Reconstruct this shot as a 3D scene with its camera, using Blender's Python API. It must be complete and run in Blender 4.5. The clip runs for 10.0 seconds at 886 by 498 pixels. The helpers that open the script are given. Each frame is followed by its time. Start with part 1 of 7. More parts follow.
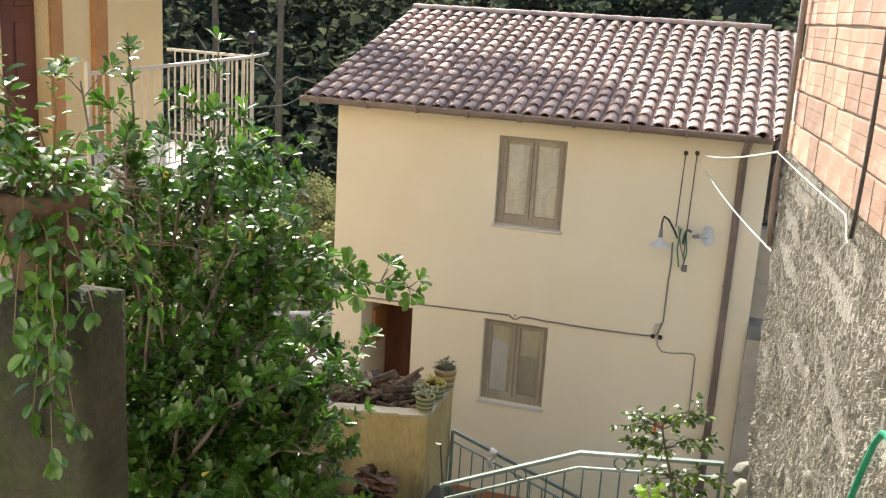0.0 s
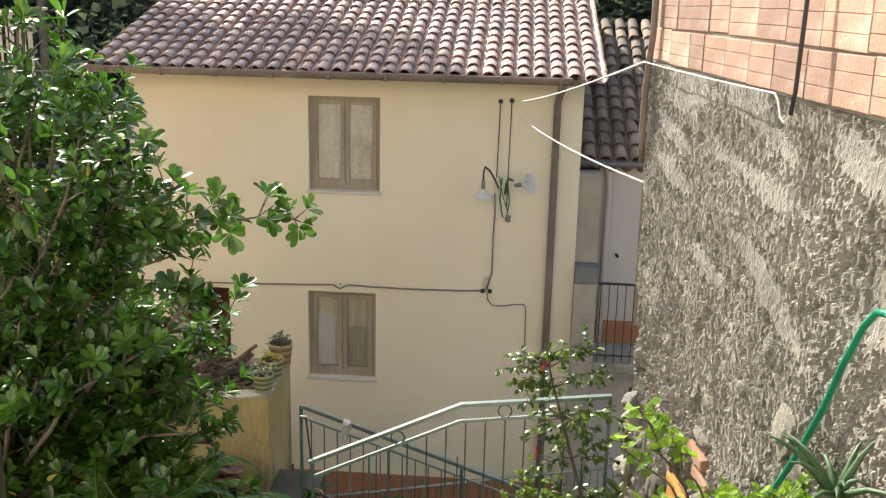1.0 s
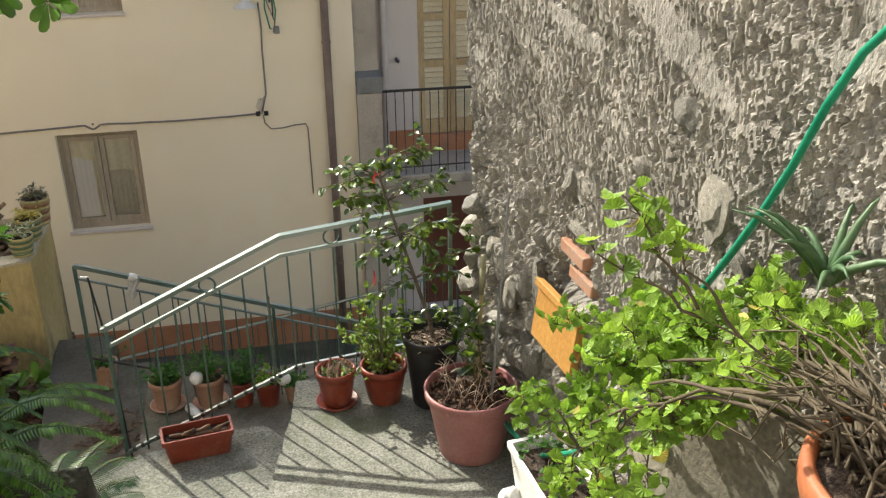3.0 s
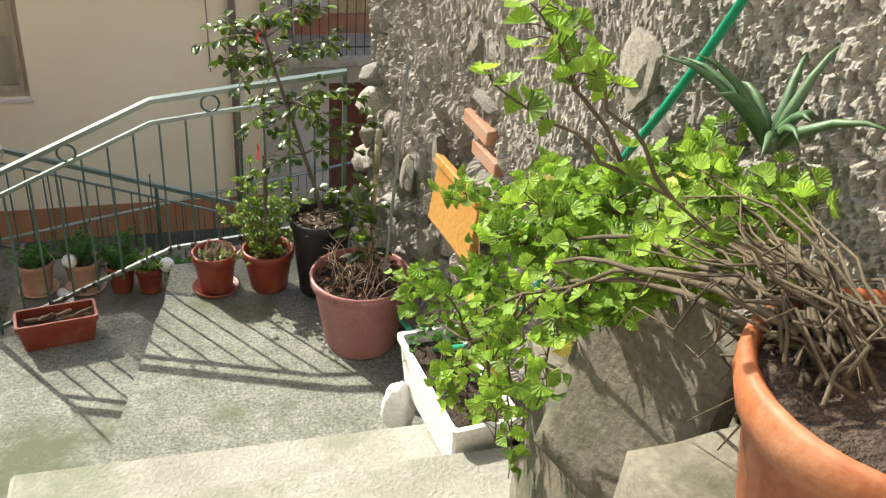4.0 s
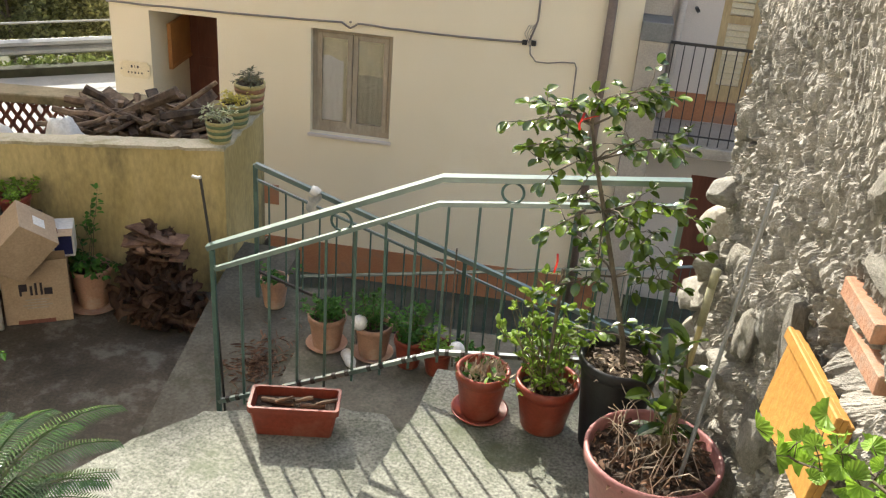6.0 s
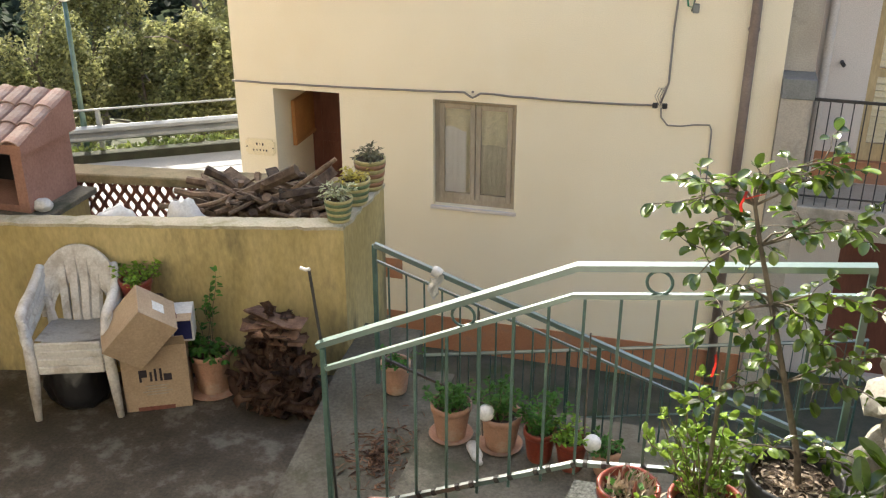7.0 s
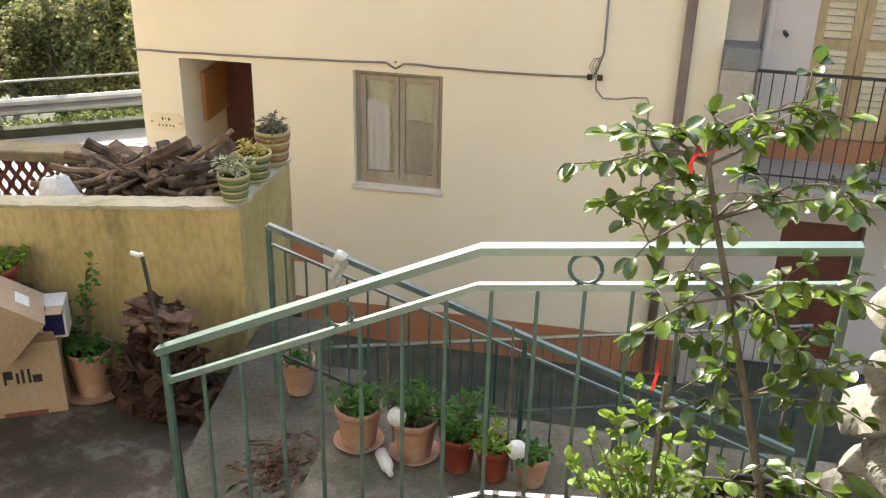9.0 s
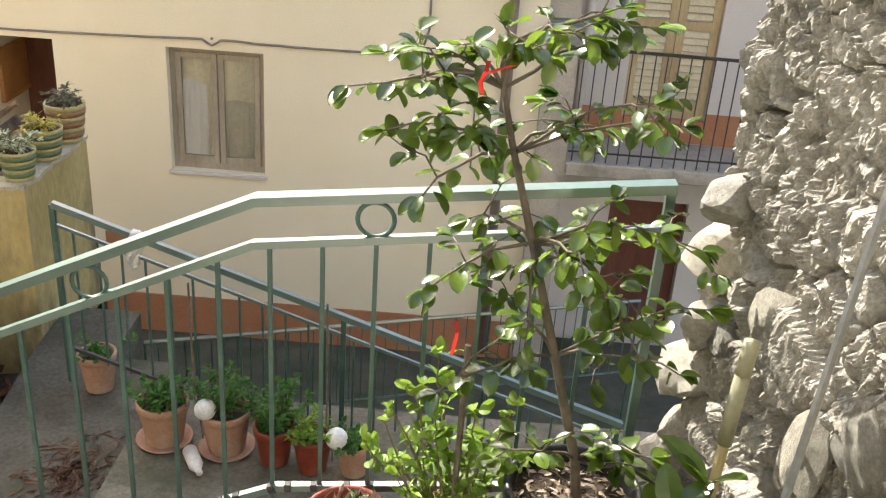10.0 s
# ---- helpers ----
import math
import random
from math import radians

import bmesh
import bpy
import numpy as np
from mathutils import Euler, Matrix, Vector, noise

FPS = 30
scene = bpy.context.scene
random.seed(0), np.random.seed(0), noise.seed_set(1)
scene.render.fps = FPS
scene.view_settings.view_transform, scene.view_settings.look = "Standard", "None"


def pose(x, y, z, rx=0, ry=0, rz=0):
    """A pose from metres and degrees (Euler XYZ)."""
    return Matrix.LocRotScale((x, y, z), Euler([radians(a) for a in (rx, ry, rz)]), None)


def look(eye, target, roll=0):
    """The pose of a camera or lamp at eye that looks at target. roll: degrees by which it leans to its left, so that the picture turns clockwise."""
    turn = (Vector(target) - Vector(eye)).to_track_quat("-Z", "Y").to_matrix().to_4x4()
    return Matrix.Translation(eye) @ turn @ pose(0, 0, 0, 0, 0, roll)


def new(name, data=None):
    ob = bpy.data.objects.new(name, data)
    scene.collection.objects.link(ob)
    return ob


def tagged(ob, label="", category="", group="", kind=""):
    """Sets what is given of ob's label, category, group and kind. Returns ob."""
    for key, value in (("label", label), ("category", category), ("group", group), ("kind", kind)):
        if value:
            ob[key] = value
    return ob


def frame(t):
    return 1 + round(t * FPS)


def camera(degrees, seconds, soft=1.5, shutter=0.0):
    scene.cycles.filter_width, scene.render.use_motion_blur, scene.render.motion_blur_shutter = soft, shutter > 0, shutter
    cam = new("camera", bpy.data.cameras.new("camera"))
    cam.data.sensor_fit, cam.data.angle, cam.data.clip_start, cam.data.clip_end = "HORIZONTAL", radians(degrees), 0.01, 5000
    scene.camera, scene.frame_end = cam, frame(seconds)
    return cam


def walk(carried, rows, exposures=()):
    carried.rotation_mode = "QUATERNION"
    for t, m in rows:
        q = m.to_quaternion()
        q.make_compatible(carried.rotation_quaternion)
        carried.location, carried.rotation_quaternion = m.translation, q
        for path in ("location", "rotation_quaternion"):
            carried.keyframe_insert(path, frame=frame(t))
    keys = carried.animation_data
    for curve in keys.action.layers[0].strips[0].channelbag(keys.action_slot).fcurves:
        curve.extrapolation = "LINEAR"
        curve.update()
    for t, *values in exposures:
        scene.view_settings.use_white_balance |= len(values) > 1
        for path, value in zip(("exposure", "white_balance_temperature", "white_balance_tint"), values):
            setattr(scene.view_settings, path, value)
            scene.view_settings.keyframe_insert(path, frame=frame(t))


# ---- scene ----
cam = camera(48.9, 10.0, 1.25)
PATH = [
    (0, (3.674, -14.541, 6.814), (3.107, -12.684, 6.333), 3.4),
    (0.5, (3.313, -14.166, 6.491), (3.004, -12.245, 6.027), 2.4),
    (1, (3.114, -14.055, 6.389), (2.969, -12.124, 5.888), 1.3),
    (1.5, (3.013, -13.779, 6.14), (3.03, -11.845, 5.627), 1.6),
    (2, (2.884, -13.617, 6.092), (3.008, -11.701, 5.533), 1.0),
    (2.5, (2.815, -13.361, 6.042), (3.0, -11.473, 5.409), 0.2),
    (3, (2.811, -13.117, 5.966), (3.138, -11.33, 5.131), -0.8),
    (3.2, (2.818, -13.082, 5.928), (3.2, -11.34, 5.022), -0.6),
    (4.3, (3.01, -12.573, 5.594), (3.508, -10.926, 4.575), 4.6),
    (4.5, (3.011, -12.443, 5.563), (3.477, -10.783, 4.551), 5.3),
    (5, (3.074, -12.174, 5.389), (3.374, -10.414, 4.487), 9.4),
    (5.5, (3.156, -11.894, 5.377), (3.249, -10.119, 4.461), 8.2),
    (6, (3.265, -11.669, 5.37), (3.056, -9.913, 4.434), 4.6),
    (6.2, (3.308, -11.593, 5.386), (2.971, -9.861, 4.444), 2.5),
    (7.3, (3.138, -11.081, 5.118), (2.652, -9.315, 4.316), -0.1),
    (7.5, (3.146, -11.01, 5.001), (2.657, -9.245, 4.197), -0.5),
    (8, (3.138, -10.746, 4.917), (2.684, -9.018, 4.018), -2.6),
    (8.5, (3.184, -10.632, 4.942), (2.78, -8.866, 4.095), 0.1),
    (9, (3.186, -10.45, 4.913), (2.831, -8.677, 4.058), 1.3),
    (9.5, (3.198, -10.32, 4.834), (2.979, -8.557, 3.914), 2.4),
    (10, (3.31, -10.147, 4.665), (3.273, -8.338, 3.813), 4.1),
]
walk(cam, [(t, look(eye, target, roll)) for t, eye, target, roll in PATH], [(0.0, 1.2, 6500, 6), (1.0, 1.08, 6500, 6), (2.5, 0.94, 6500, 6), (4.4, 1.12, 6500, 6), (5.5, 1.22, 6500, 6), (6.5, 1.52, 6500, 6), (7.5, 1.66, 6500, 6), (10.0, 1.74, 6500, 6)])

# ---- light ----
SUN = Vector((-0.74, 1.066, 1.0)).normalized()
world = bpy.data.worlds.new("sky")
scene.world = world
world.use_nodes = True
wn = world.node_tree
sky = wn.nodes.new("ShaderNodeTexSky")
sky.sky_type = "NISHITA"
sky.sun_disc = False
sky.sun_elevation = math.asin(SUN.z)
sky.sun_rotation = math.atan2(SUN.x, SUN.y)
sky.air_density, sky.dust_density, sky.ozone_density = 1.0, 3.5, 1.0
back = wn.nodes["Background"]
back.inputs[1].default_value = 0.135
wn.links.new(sky.outputs[0], back.inputs[0])
sun_data = bpy.data.lights.new("sun", "SUN")
sun_data.energy, sun_data.angle, sun_data.color = 4.9, radians(0.55), (1.0, 0.93, 0.82)
sun = new("sun", sun_data)
sun.matrix_world = look(SUN * 60, (0, 0, 0))

# ---- materials ----
def rgb(c):
    return (c[0], c[1], c[2], 1.0)


def make_mat(name, a, b, scale=4.0, rough=0.8, bump=0.15, fine=60.0, metal=0.0, c=None, island=0.0, spec=0.4,
             stain=None, stain_scale=1.2, translucent=0.0, obrand=0.0, stretch=(1, 1, 1), bump_dist=0.01, speck=(0.78, 1.12)):
    """A surface with a base mottled from a to b, fine grain, and patches of a third colour."""
    m = bpy.data.materials.new(name)
    m.use_nodes = True
    nt = m.node_tree
    N, L = nt.nodes, nt.links
    bs = N["Principled BSDF"]
    bs.inputs["Roughness"].default_value = rough
    bs.inputs["Metallic"].default_value = metal
    bs.inputs["Specular IOR Level"].default_value = spec
    tc = N.new("ShaderNodeTexCoord")
    mp = N.new("ShaderNodeMapping")
    mp.inputs["Scale"].default_value = stretch
    L.new(tc.outputs["Object"], mp.inputs["Vector"])

    def nz(sc, detail=4.0, rgh=0.6):
        n = N.new("ShaderNodeTexNoise")
        n.inputs["Scale"].default_value = sc
        n.inputs["Detail"].default_value = detail
        n.inputs["Roughness"].default_value = rgh
        L.new(mp.outputs["Vector"], n.inputs["Vector"])
        return n

    def ramp(src, lo, hi, ca, cb):
        r = N.new("ShaderNodeValToRGB")
        r.color_ramp.elements[0].position, r.color_ramp.elements[1].position = lo, hi
        r.color_ramp.elements[0].color, r.color_ramp.elements[1].color = rgb(ca), rgb(cb)
        L.new(src, r.inputs["Fac"])
        return r

    def mix(fac, x, y, mode="MIX"):
        k = N.new("ShaderNodeMix")
        k.data_type, k.blend_type = "RGBA", mode
        for val, slot in ((fac, 0), (x, 6), (y, 7)):
            if hasattr(val, "is_linked"):
                L.new(val, k.inputs[slot])
            elif slot == 0:
                k.inputs[0].default_value = val
            else:
                k.inputs[slot].default_value = rgb(val)
        return k.outputs[2]

    coarse, grain = nz(scale), nz(fine, 3.0)
    col = ramp(coarse.outputs["Fac"], 0.35, 0.68, a, b).outputs["Color"]
    g = ramp(grain.outputs["Fac"], 0.3, 0.7, (speck[0],) * 3, (speck[1],) * 3).outputs["Color"]
    col = mix(0.8, col, g, "MULTIPLY")
    if c is not None or stain is not None:
        s = nz(stain_scale, 6.0, 0.7)
        f = ramp(s.outputs["Fac"], 0.52, 0.66, (0, 0, 0), (1, 1, 1)).outputs["Color"]
        col = mix(f, col, c if c is not None else stain)
    if island or obrand:
        if obrand:
            src = N.new("ShaderNodeObjectInfo").outputs["Random"]
        else:
            src = N.new("ShaderNodeNewGeometry").outputs["Random Per Island"]
        k = max(island, obrand)
        v = ramp(src, 0.0, 1.0, (1 - k, 1 - k, 1 - k), (1 + k, 1 + k * 0.9, 1 + k * 0.6)).outputs["Color"]
        col = mix(1.0, col, v, "MULTIPLY")
    L.new(col, bs.inputs["Base Color"])
    if bump:
        bp = N.new("ShaderNodeBump")
        bp.inputs["Strength"].default_value = bump
        bp.inputs["Distance"].default_value = bump_dist
        L.new(grain.outputs["Fac"], bp.inputs["Height"])
        L.new(bp.outputs["Normal"], bs.inputs["Normal"])
    if translucent:
        tr = N.new("ShaderNodeBsdfTranslucent")
        L.new(col, tr.inputs["Color"])
        ms = N.new("ShaderNodeMixShader")
        ms.inputs[0].default_value = translucent
        L.new(bs.outputs[0], ms.inputs[1])
        L.new(tr.outputs[0], ms.inputs[2])
        L.new(ms.outputs[0], N["Material Output"].inputs["Surface"])
    return m


M_PLASTER = make_mat("cream plaster", (0.86, 0.775, 0.60), (0.90, 0.82, 0.65), 0.8, 0.9, 0.12, 90, stain=(0.82, 0.73, 0.55), stain_scale=0.5)
M_PLASTER_OLD = make_mat("grey old plaster", (0.40, 0.355, 0.30), (0.50, 0.45, 0.38), 1.5, 0.9, 0.2, 60, stain=(0.25, 0.23, 0.19), stain_scale=1.8)
M_PLASTER_PINK = make_mat("pale plaster", (0.66, 0.60, 0.56), (0.70, 0.64, 0.60), 1.2, 0.9, 0.1, 80)
M_OCHRE = make_mat("ochre plaster", (0.74, 0.55, 0.28), (0.80, 0.62, 0.36), 1.0, 0.9, 0.1, 80)
M_BAND = make_mat("terracotta plinth paint", (0.42, 0.19, 0.10), (0.48, 0.24, 0.13), 2.0, 0.85, 0.2, 60, stain=(0.33, 0.19, 0.13), stain_scale=2)
M_PARAPET = make_mat("weathered yellow plaster", (0.42, 0.33, 0.135), (0.55, 0.45, 0.225), 1.6, 0.9, 0.25, 30, stain=(0.18, 0.155, 0.085), stain_scale=1.5, stretch=(1, 1, 0.40))
M_COPING = make_mat("mossy concrete coping", (0.42, 0.38, 0.27), (0.55, 0.50, 0.38), 5, 0.9, 0.3, 60, stain=(0.28, 0.26, 0.15), stain_scale=4)
M_COPING_OLD = make_mat("dark mossy coping", (0.22, 0.175, 0.10), (0.32, 0.26, 0.16), 4, 0.95, 0.4, 50, stain=(0.15, 0.13, 0.07), stain_scale=3)
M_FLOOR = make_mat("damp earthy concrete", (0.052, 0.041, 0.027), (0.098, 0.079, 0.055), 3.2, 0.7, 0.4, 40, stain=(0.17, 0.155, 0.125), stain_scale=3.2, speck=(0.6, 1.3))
M_CONC = make_mat("rough mossy concrete", (0.145, 0.15, 0.12), (0.23, 0.232, 0.20), 7.0, 0.9, 0.8, 75, stain=(0.10, 0.115, 0.07), stain_scale=1.7, bump_dist=0.007, speck=(0.35, 1.65))
M_STRIP = make_mat("damp worn concrete", (0.085, 0.076, 0.056), (0.14, 0.128, 0.10), 2.5, 0.85, 0.4, 40, stain=(0.055, 0.06, 0.032), stain_scale=2.0, speck=(0.65, 1.25))
M_CONC2 = make_mat("pale worn concrete", (0.112, 0.10, 0.073), (0.19, 0.172, 0.135), 2.5, 0.9, 0.5, 50, stain=(0.075, 0.08, 0.05), stain_scale=2.2, speck=(0.62, 1.25))
M_LANE = make_mat("dark mossy lane concrete", (0.06, 0.062, 0.045), (0.12, 0.115, 0.085), 2.0, 0.9, 0.5, 45, stain=(0.045, 0.065, 0.022), stain_scale=1.4)
M_RENDER = make_mat("rough cement render", (0.25, 0.233, 0.203), (0.38, 0.355, 0.312), 5.0, 0.95, 0.8, 110, stain=(0.20, 0.185, 0.16), stain_scale=2.6, bump_dist=0.010, speck=(0.72, 1.2), stretch=(1, 1, 0.6))
M_STONE = make_mat("field stone", (0.34, 0.32, 0.285), (0.48, 0.46, 0.42), 6.0, 0.9, 0.6, 60, obrand=0.3, stain=(0.27, 0.24, 0.20), stain_scale=5)
M_BRICK = make_mat("hollow clay brick", (0.40, 0.245, 0.185), (0.50, 0.34, 0.275), 4.0, 0.85, 0.4, 70, obrand=0.25, stain=(0.52, 0.40, 0.34), stain_scale=5)
M_BRICK_OLD = make_mat("weathered orange brick", (0.33, 0.165, 0.10), (0.42, 0.23, 0.145), 5.0, 0.9, 0.5, 60, stain=(0.30, 0.22, 0.17), stain_scale=8)
M_MORTAR = make_mat("pale mortar", (0.36, 0.33, 0.29), (0.46, 0.43, 0.38), 6.0, 0.95, 0.5, 60)
M_TILE = make_mat("clay roof tile", (0.36, 0.235, 0.20), (0.50, 0.36, 0.315), 3.0, 0.62, 0.3, 70, obrand=0.28, stain=(0.52, 0.43, 0.39), stain_scale=5)
M_TILE_J = make_mat("clay roof tile joined", (0.32, 0.19, 0.15), (0.46, 0.30, 0.25), 3.0, 0.62, 0.3, 70, island=0.28, stain=(0.52, 0.43, 0.39), stain_scale=5)
M_TILE_OLD = make_mat("dark old roof tile", (0.20, 0.135, 0.10), (0.36, 0.26, 0.20), 4.0, 0.8, 0.4, 60, obrand=0.45, stain=(0.22, 0.20, 0.16), stain_scale=5)
M_GUTTER = make_mat("brown painted gutter", (0.20, 0.15, 0.13), (0.27, 0.21, 0.18), 3.0, 0.5, 0.1, 60)
M_WINFRAME = make_mat("beige grey window wood", (0.34, 0.295, 0.23), (0.42, 0.365, 0.29), 5.0, 0.6, 0.2, 50, stretch=(1, 1, 0.2))
M_CURTAIN = make_mat("sheer curtain cloth", (0.84, 0.80, 0.62), (0.88, 0.84, 0.68), 2.0, 0.95, 0.05, 30)
M_CURTAIN_W = make_mat("white curtain cloth", (0.88, 0.88, 0.88), (0.92, 0.92, 0.92), 6.0, 0.95, 0.2, 80, stretch=(3, 1, 0.3))
M_DOOR = make_mat("dark red brown door", (0.13, 0.045, 0.03), (0.19, 0.07, 0.045), 5.0, 0.5, 0.2, 50, stretch=(1, 1, 0.2))
M_WOODBOARD = make_mat("orange brown board", (0.42, 0.19, 0.07), (0.52, 0.26, 0.10), 3.0, 0.6, 0.2, 50, stretch=(0.3, 1, 1))
M_GREEN = make_mat("green painted iron", (0.022, 0.068, 0.056), (0.036, 0.095, 0.078), 8.0, 0.42, 0.03, 80, spec=1.0, stain=(0.06, 0.13, 0.105), stain_scale=9)
M_DARKIRON = make_mat("dark iron", (0.03, 0.03, 0.03), (0.06, 0.05, 0.045), 8.0, 0.5, 0.1, 80)
M_CREAMIRON = make_mat("cream painted iron", (0.70, 0.62, 0.50), (0.78, 0.70, 0.58), 8.0, 0.4, 0.1, 80)
M_TERRA = make_mat("red brown plastic pot", (0.20, 0.038, 0.022), (0.26, 0.056, 0.033), 3.0, 0.36, 0.1, 60, stain=(0.27, 0.095, 0.065), stain_scale=4)
M_TERRA2 = make_mat("pale terracotta pot", (0.40, 0.23, 0.155), (0.48, 0.30, 0.21), 3.0, 0.75, 0.2, 60, stain=(0.48, 0.37, 0.28), stain_scale=5)
M_ORANGE = make_mat("orange terracotta pot", (0.30, 0.095, 0.035), (0.36, 0.125, 0.05), 3.0, 0.6, 0.15, 60, stain=(0.40, 0.19, 0.10), stain_scale=4)
M_PINK = make_mat("dusty pink plastic pot", (0.30, 0.125, 0.12), (0.37, 0.17, 0.16), 3.0, 0.45, 0.1, 60, stain=(0.36, 0.19, 0.17), stain_scale=4)
M_BLACKPOT = make_mat("black plastic pot", (0.012, 0.012, 0.014), (0.03, 0.03, 0.03), 5.0, 0.45, 0.1, 60)
M_SOIL = make_mat("dark potting soil", (0.04, 0.028, 0.02), (0.10, 0.07, 0.05), 25.0, 0.95, 1.0, 90, bump_dist=0.02)
M_BARK = make_mat("grey brown bark", (0.10, 0.08, 0.06), (0.18, 0.15, 0.12), 12.0, 0.9, 0.5, 60)
M_STEM = make_mat("green brown stem", (0.14, 0.11, 0.06), (0.20, 0.16, 0.09), 12.0, 0.8, 0.3, 60)
M_DRYWOOD = make_mat("split firewood", (0.06, 0.040, 0.030), (0.21, 0.15, 0.11), 9.0, 0.85, 0.6, 50, island=0.35, obrand=0.6)
M_DRYLEAF = make_mat("dry brown bark litter", (0.10, 0.055, 0.035), (0.20, 0.12, 0.08), 12.0, 0.9, 0.4, 50, island=0.5)
M_BARKHEAP = make_mat("dark dry bark and sheaths", (0.085, 0.045, 0.032), (0.20, 0.125, 0.09), 14.0, 0.8, 0.6, 70, obrand=0.5, stretch=(1, 1, 0.4))
M_LEAF_CYCAD = make_mat("stiff cycad leaf", (0.022, 0.06, 0.014), (0.055, 0.12, 0.025), 2.0, 0.25, 0.05, 40, island=0.3, spec=0.9, translucent=0.1)
M_LEAF_DARK = make_mat("glossy dark leaf", (0.045, 0.12, 0.016), (0.10, 0.23, 0.03), 2.0, 0.24, 0.05, 40, island=0.45, spec=0.9, translucent=0.38)
M_LEAF_CAM = make_mat("glossy camellia leaf", (0.045, 0.098, 0.014), (0.17, 0.25, 0.035), 3.0, 0.22, 0.05, 40, island=0.5, spec=1.0, translucent=0.45)
M_LEAF_VAR = make_mat("pale variegated leaf", (0.28, 0.34, 0.16), (0.62, 0.64, 0.50), 30.0, 0.6, 0.1, 60, island=0.4, translucent=0.35)
M_LEAF_DUSTY = make_mat("dusty grey green leaf", (0.10, 0.11, 0.07), (0.20, 0.19, 0.13), 6.0, 0.8, 0.1, 40, island=0.4, translucent=0.25)
M_LEAF_GER = make_mat("light geranium leaf", (0.17, 0.31, 0.035), (0.33, 0.51, 0.07), 3.0, 0.5, 0.1, 40, island=0.5, translucent=0.5)
M_LEAF_HERB = make_mat("herb leaf", (0.05, 0.15, 0.02), (0.10, 0.24, 0.04), 3.0, 0.6, 0.1, 40, island=0.4, translucent=0.4)
M_LEAF_YEL = make_mat("yellow leaf", (0.50, 0.43, 0.07), (0.60, 0.54, 0.16), 3.0, 0.6, 0.1, 40, island=0.3, translucent=0.4)
M_LEAF_WOOD = make_mat("far woodland foliage", (0.045, 0.062, 0.042), (0.10, 0.115, 0.07), 0.08, 0.9, 0.0, 3, island=0.5, translucent=0.5)
M_LEAF_MID = make_mat("yellow green bush foliage", (0.18, 0.20, 0.085), (0.36, 0.36, 0.18), 0.5, 0.75, 0.0, 3, island=0.6, translucent=0.4)
M_GROUND = make_mat("hillside scrub", (0.05, 0.06, 0.03), (0.10, 0.09, 0.06), 0.15, 0.95, 0.2, 3)
M_ROAD = make_mat("grey asphalt road", (0.26, 0.26, 0.265), (0.35, 0.35, 0.355), 0.8, 0.85, 0.3, 40, stain=(0.20, 0.20, 0.20), stain_scale=0.7)
M_STEEL = make_mat("galvanised steel", (0.24, 0.25, 0.26), (0.31, 0.32, 0.33), 3.0, 0.5, 0.1, 60, metal=0.6)
M_WHITE = make_mat("white plastic", (0.70, 0.69, 0.66), (0.78, 0.77, 0.74), 3.0, 0.5, 0.1, 60, stain=(0.60, 0.58, 0.54), stain_scale=4)
M_CHAIR = make_mat("dusty white resin chair", (0.62, 0.60, 0.56), (0.72, 0.70, 0.66), 3.0, 0.55, 0.1, 60, stain=(0.42, 0.38, 0.33), stain_scale=5)
M_SIGN = make_mat("cream enamel", (0.80, 0.70, 0.48), (0.86, 0.76, 0.54), 3.0, 0.4, 0.05, 60)
M_CARD = make_mat("brown cardboard", (0.38, 0.28, 0.185), (0.45, 0.34, 0.23), 3.0, 0.85, 0.1, 60)
M_INK = make_mat("dark print ink", (0.03, 0.025, 0.03), (0.04, 0.03, 0.035), 5.0, 0.8, 0.0, 40)
M_BLUE = make_mat("dark blue print", (0.02, 0.025, 0.11), (0.03, 0.035, 0.14), 5.0, 0.6, 0.0, 40)
M_HOSE = make_mat("green garden hose", (0.01, 0.20, 0.11), (0.02, 0.27, 0.15), 5.0, 0.35, 0.05, 60)
M_BAMBOO = make_mat("dry cane", (0.42, 0.34, 0.16), (0.52, 0.44, 0.24), 6.0, 0.6, 0.2, 50, stretch=(1, 1, 0.2))
M_RED = make_mat("red ribbon", (0.55, 0.045, 0.035), (0.62, 0.07, 0.05), 5.0, 0.6, 0.05, 50, translucent=0.3)
M_LATTICE = make_mat("red brown block lattice", (0.17, 0.06, 0.045), (0.24, 0.10, 0.07), 6.0, 0.8, 0.2, 50)
M_BBQ = make_mat("terracotta pink concrete", (0.32, 0.17, 0.13), (0.39, 0.22, 0.17), 3.0, 0.9, 0.2, 50)
M_YBOARD = make_mat("yellow wooden board", (0.36, 0.175, 0.035), (0.43, 0.225, 0.05), 4.0, 0.7, 0.3, 40, stretch=(1, 0.2, 1))
M_BLACKBAG = make_mat("black plastic bag", (0.01, 0.01, 0.012), (0.02, 0.02, 0.022), 5.0, 0.35, 0.3, 30)
M_CABLE = make_mat("grey cable", (0.20, 0.18, 0.17), (0.28, 0.26, 0.24), 8.0, 0.6, 0.1, 50)
M_GLASS = bpy.data.materials.new("window glass")
M_GLASS.use_nodes = True
glass_nt = M_GLASS.node_tree
glass_mix, glass_fr = glass_nt.nodes.new("ShaderNodeMixShader"), glass_nt.nodes.new("ShaderNodeFresnel")
glass_tr, glass_gl = glass_nt.nodes.new("ShaderNodeBsdfTransparent"), glass_nt.nodes.new("ShaderNodeBsdfGlossy")
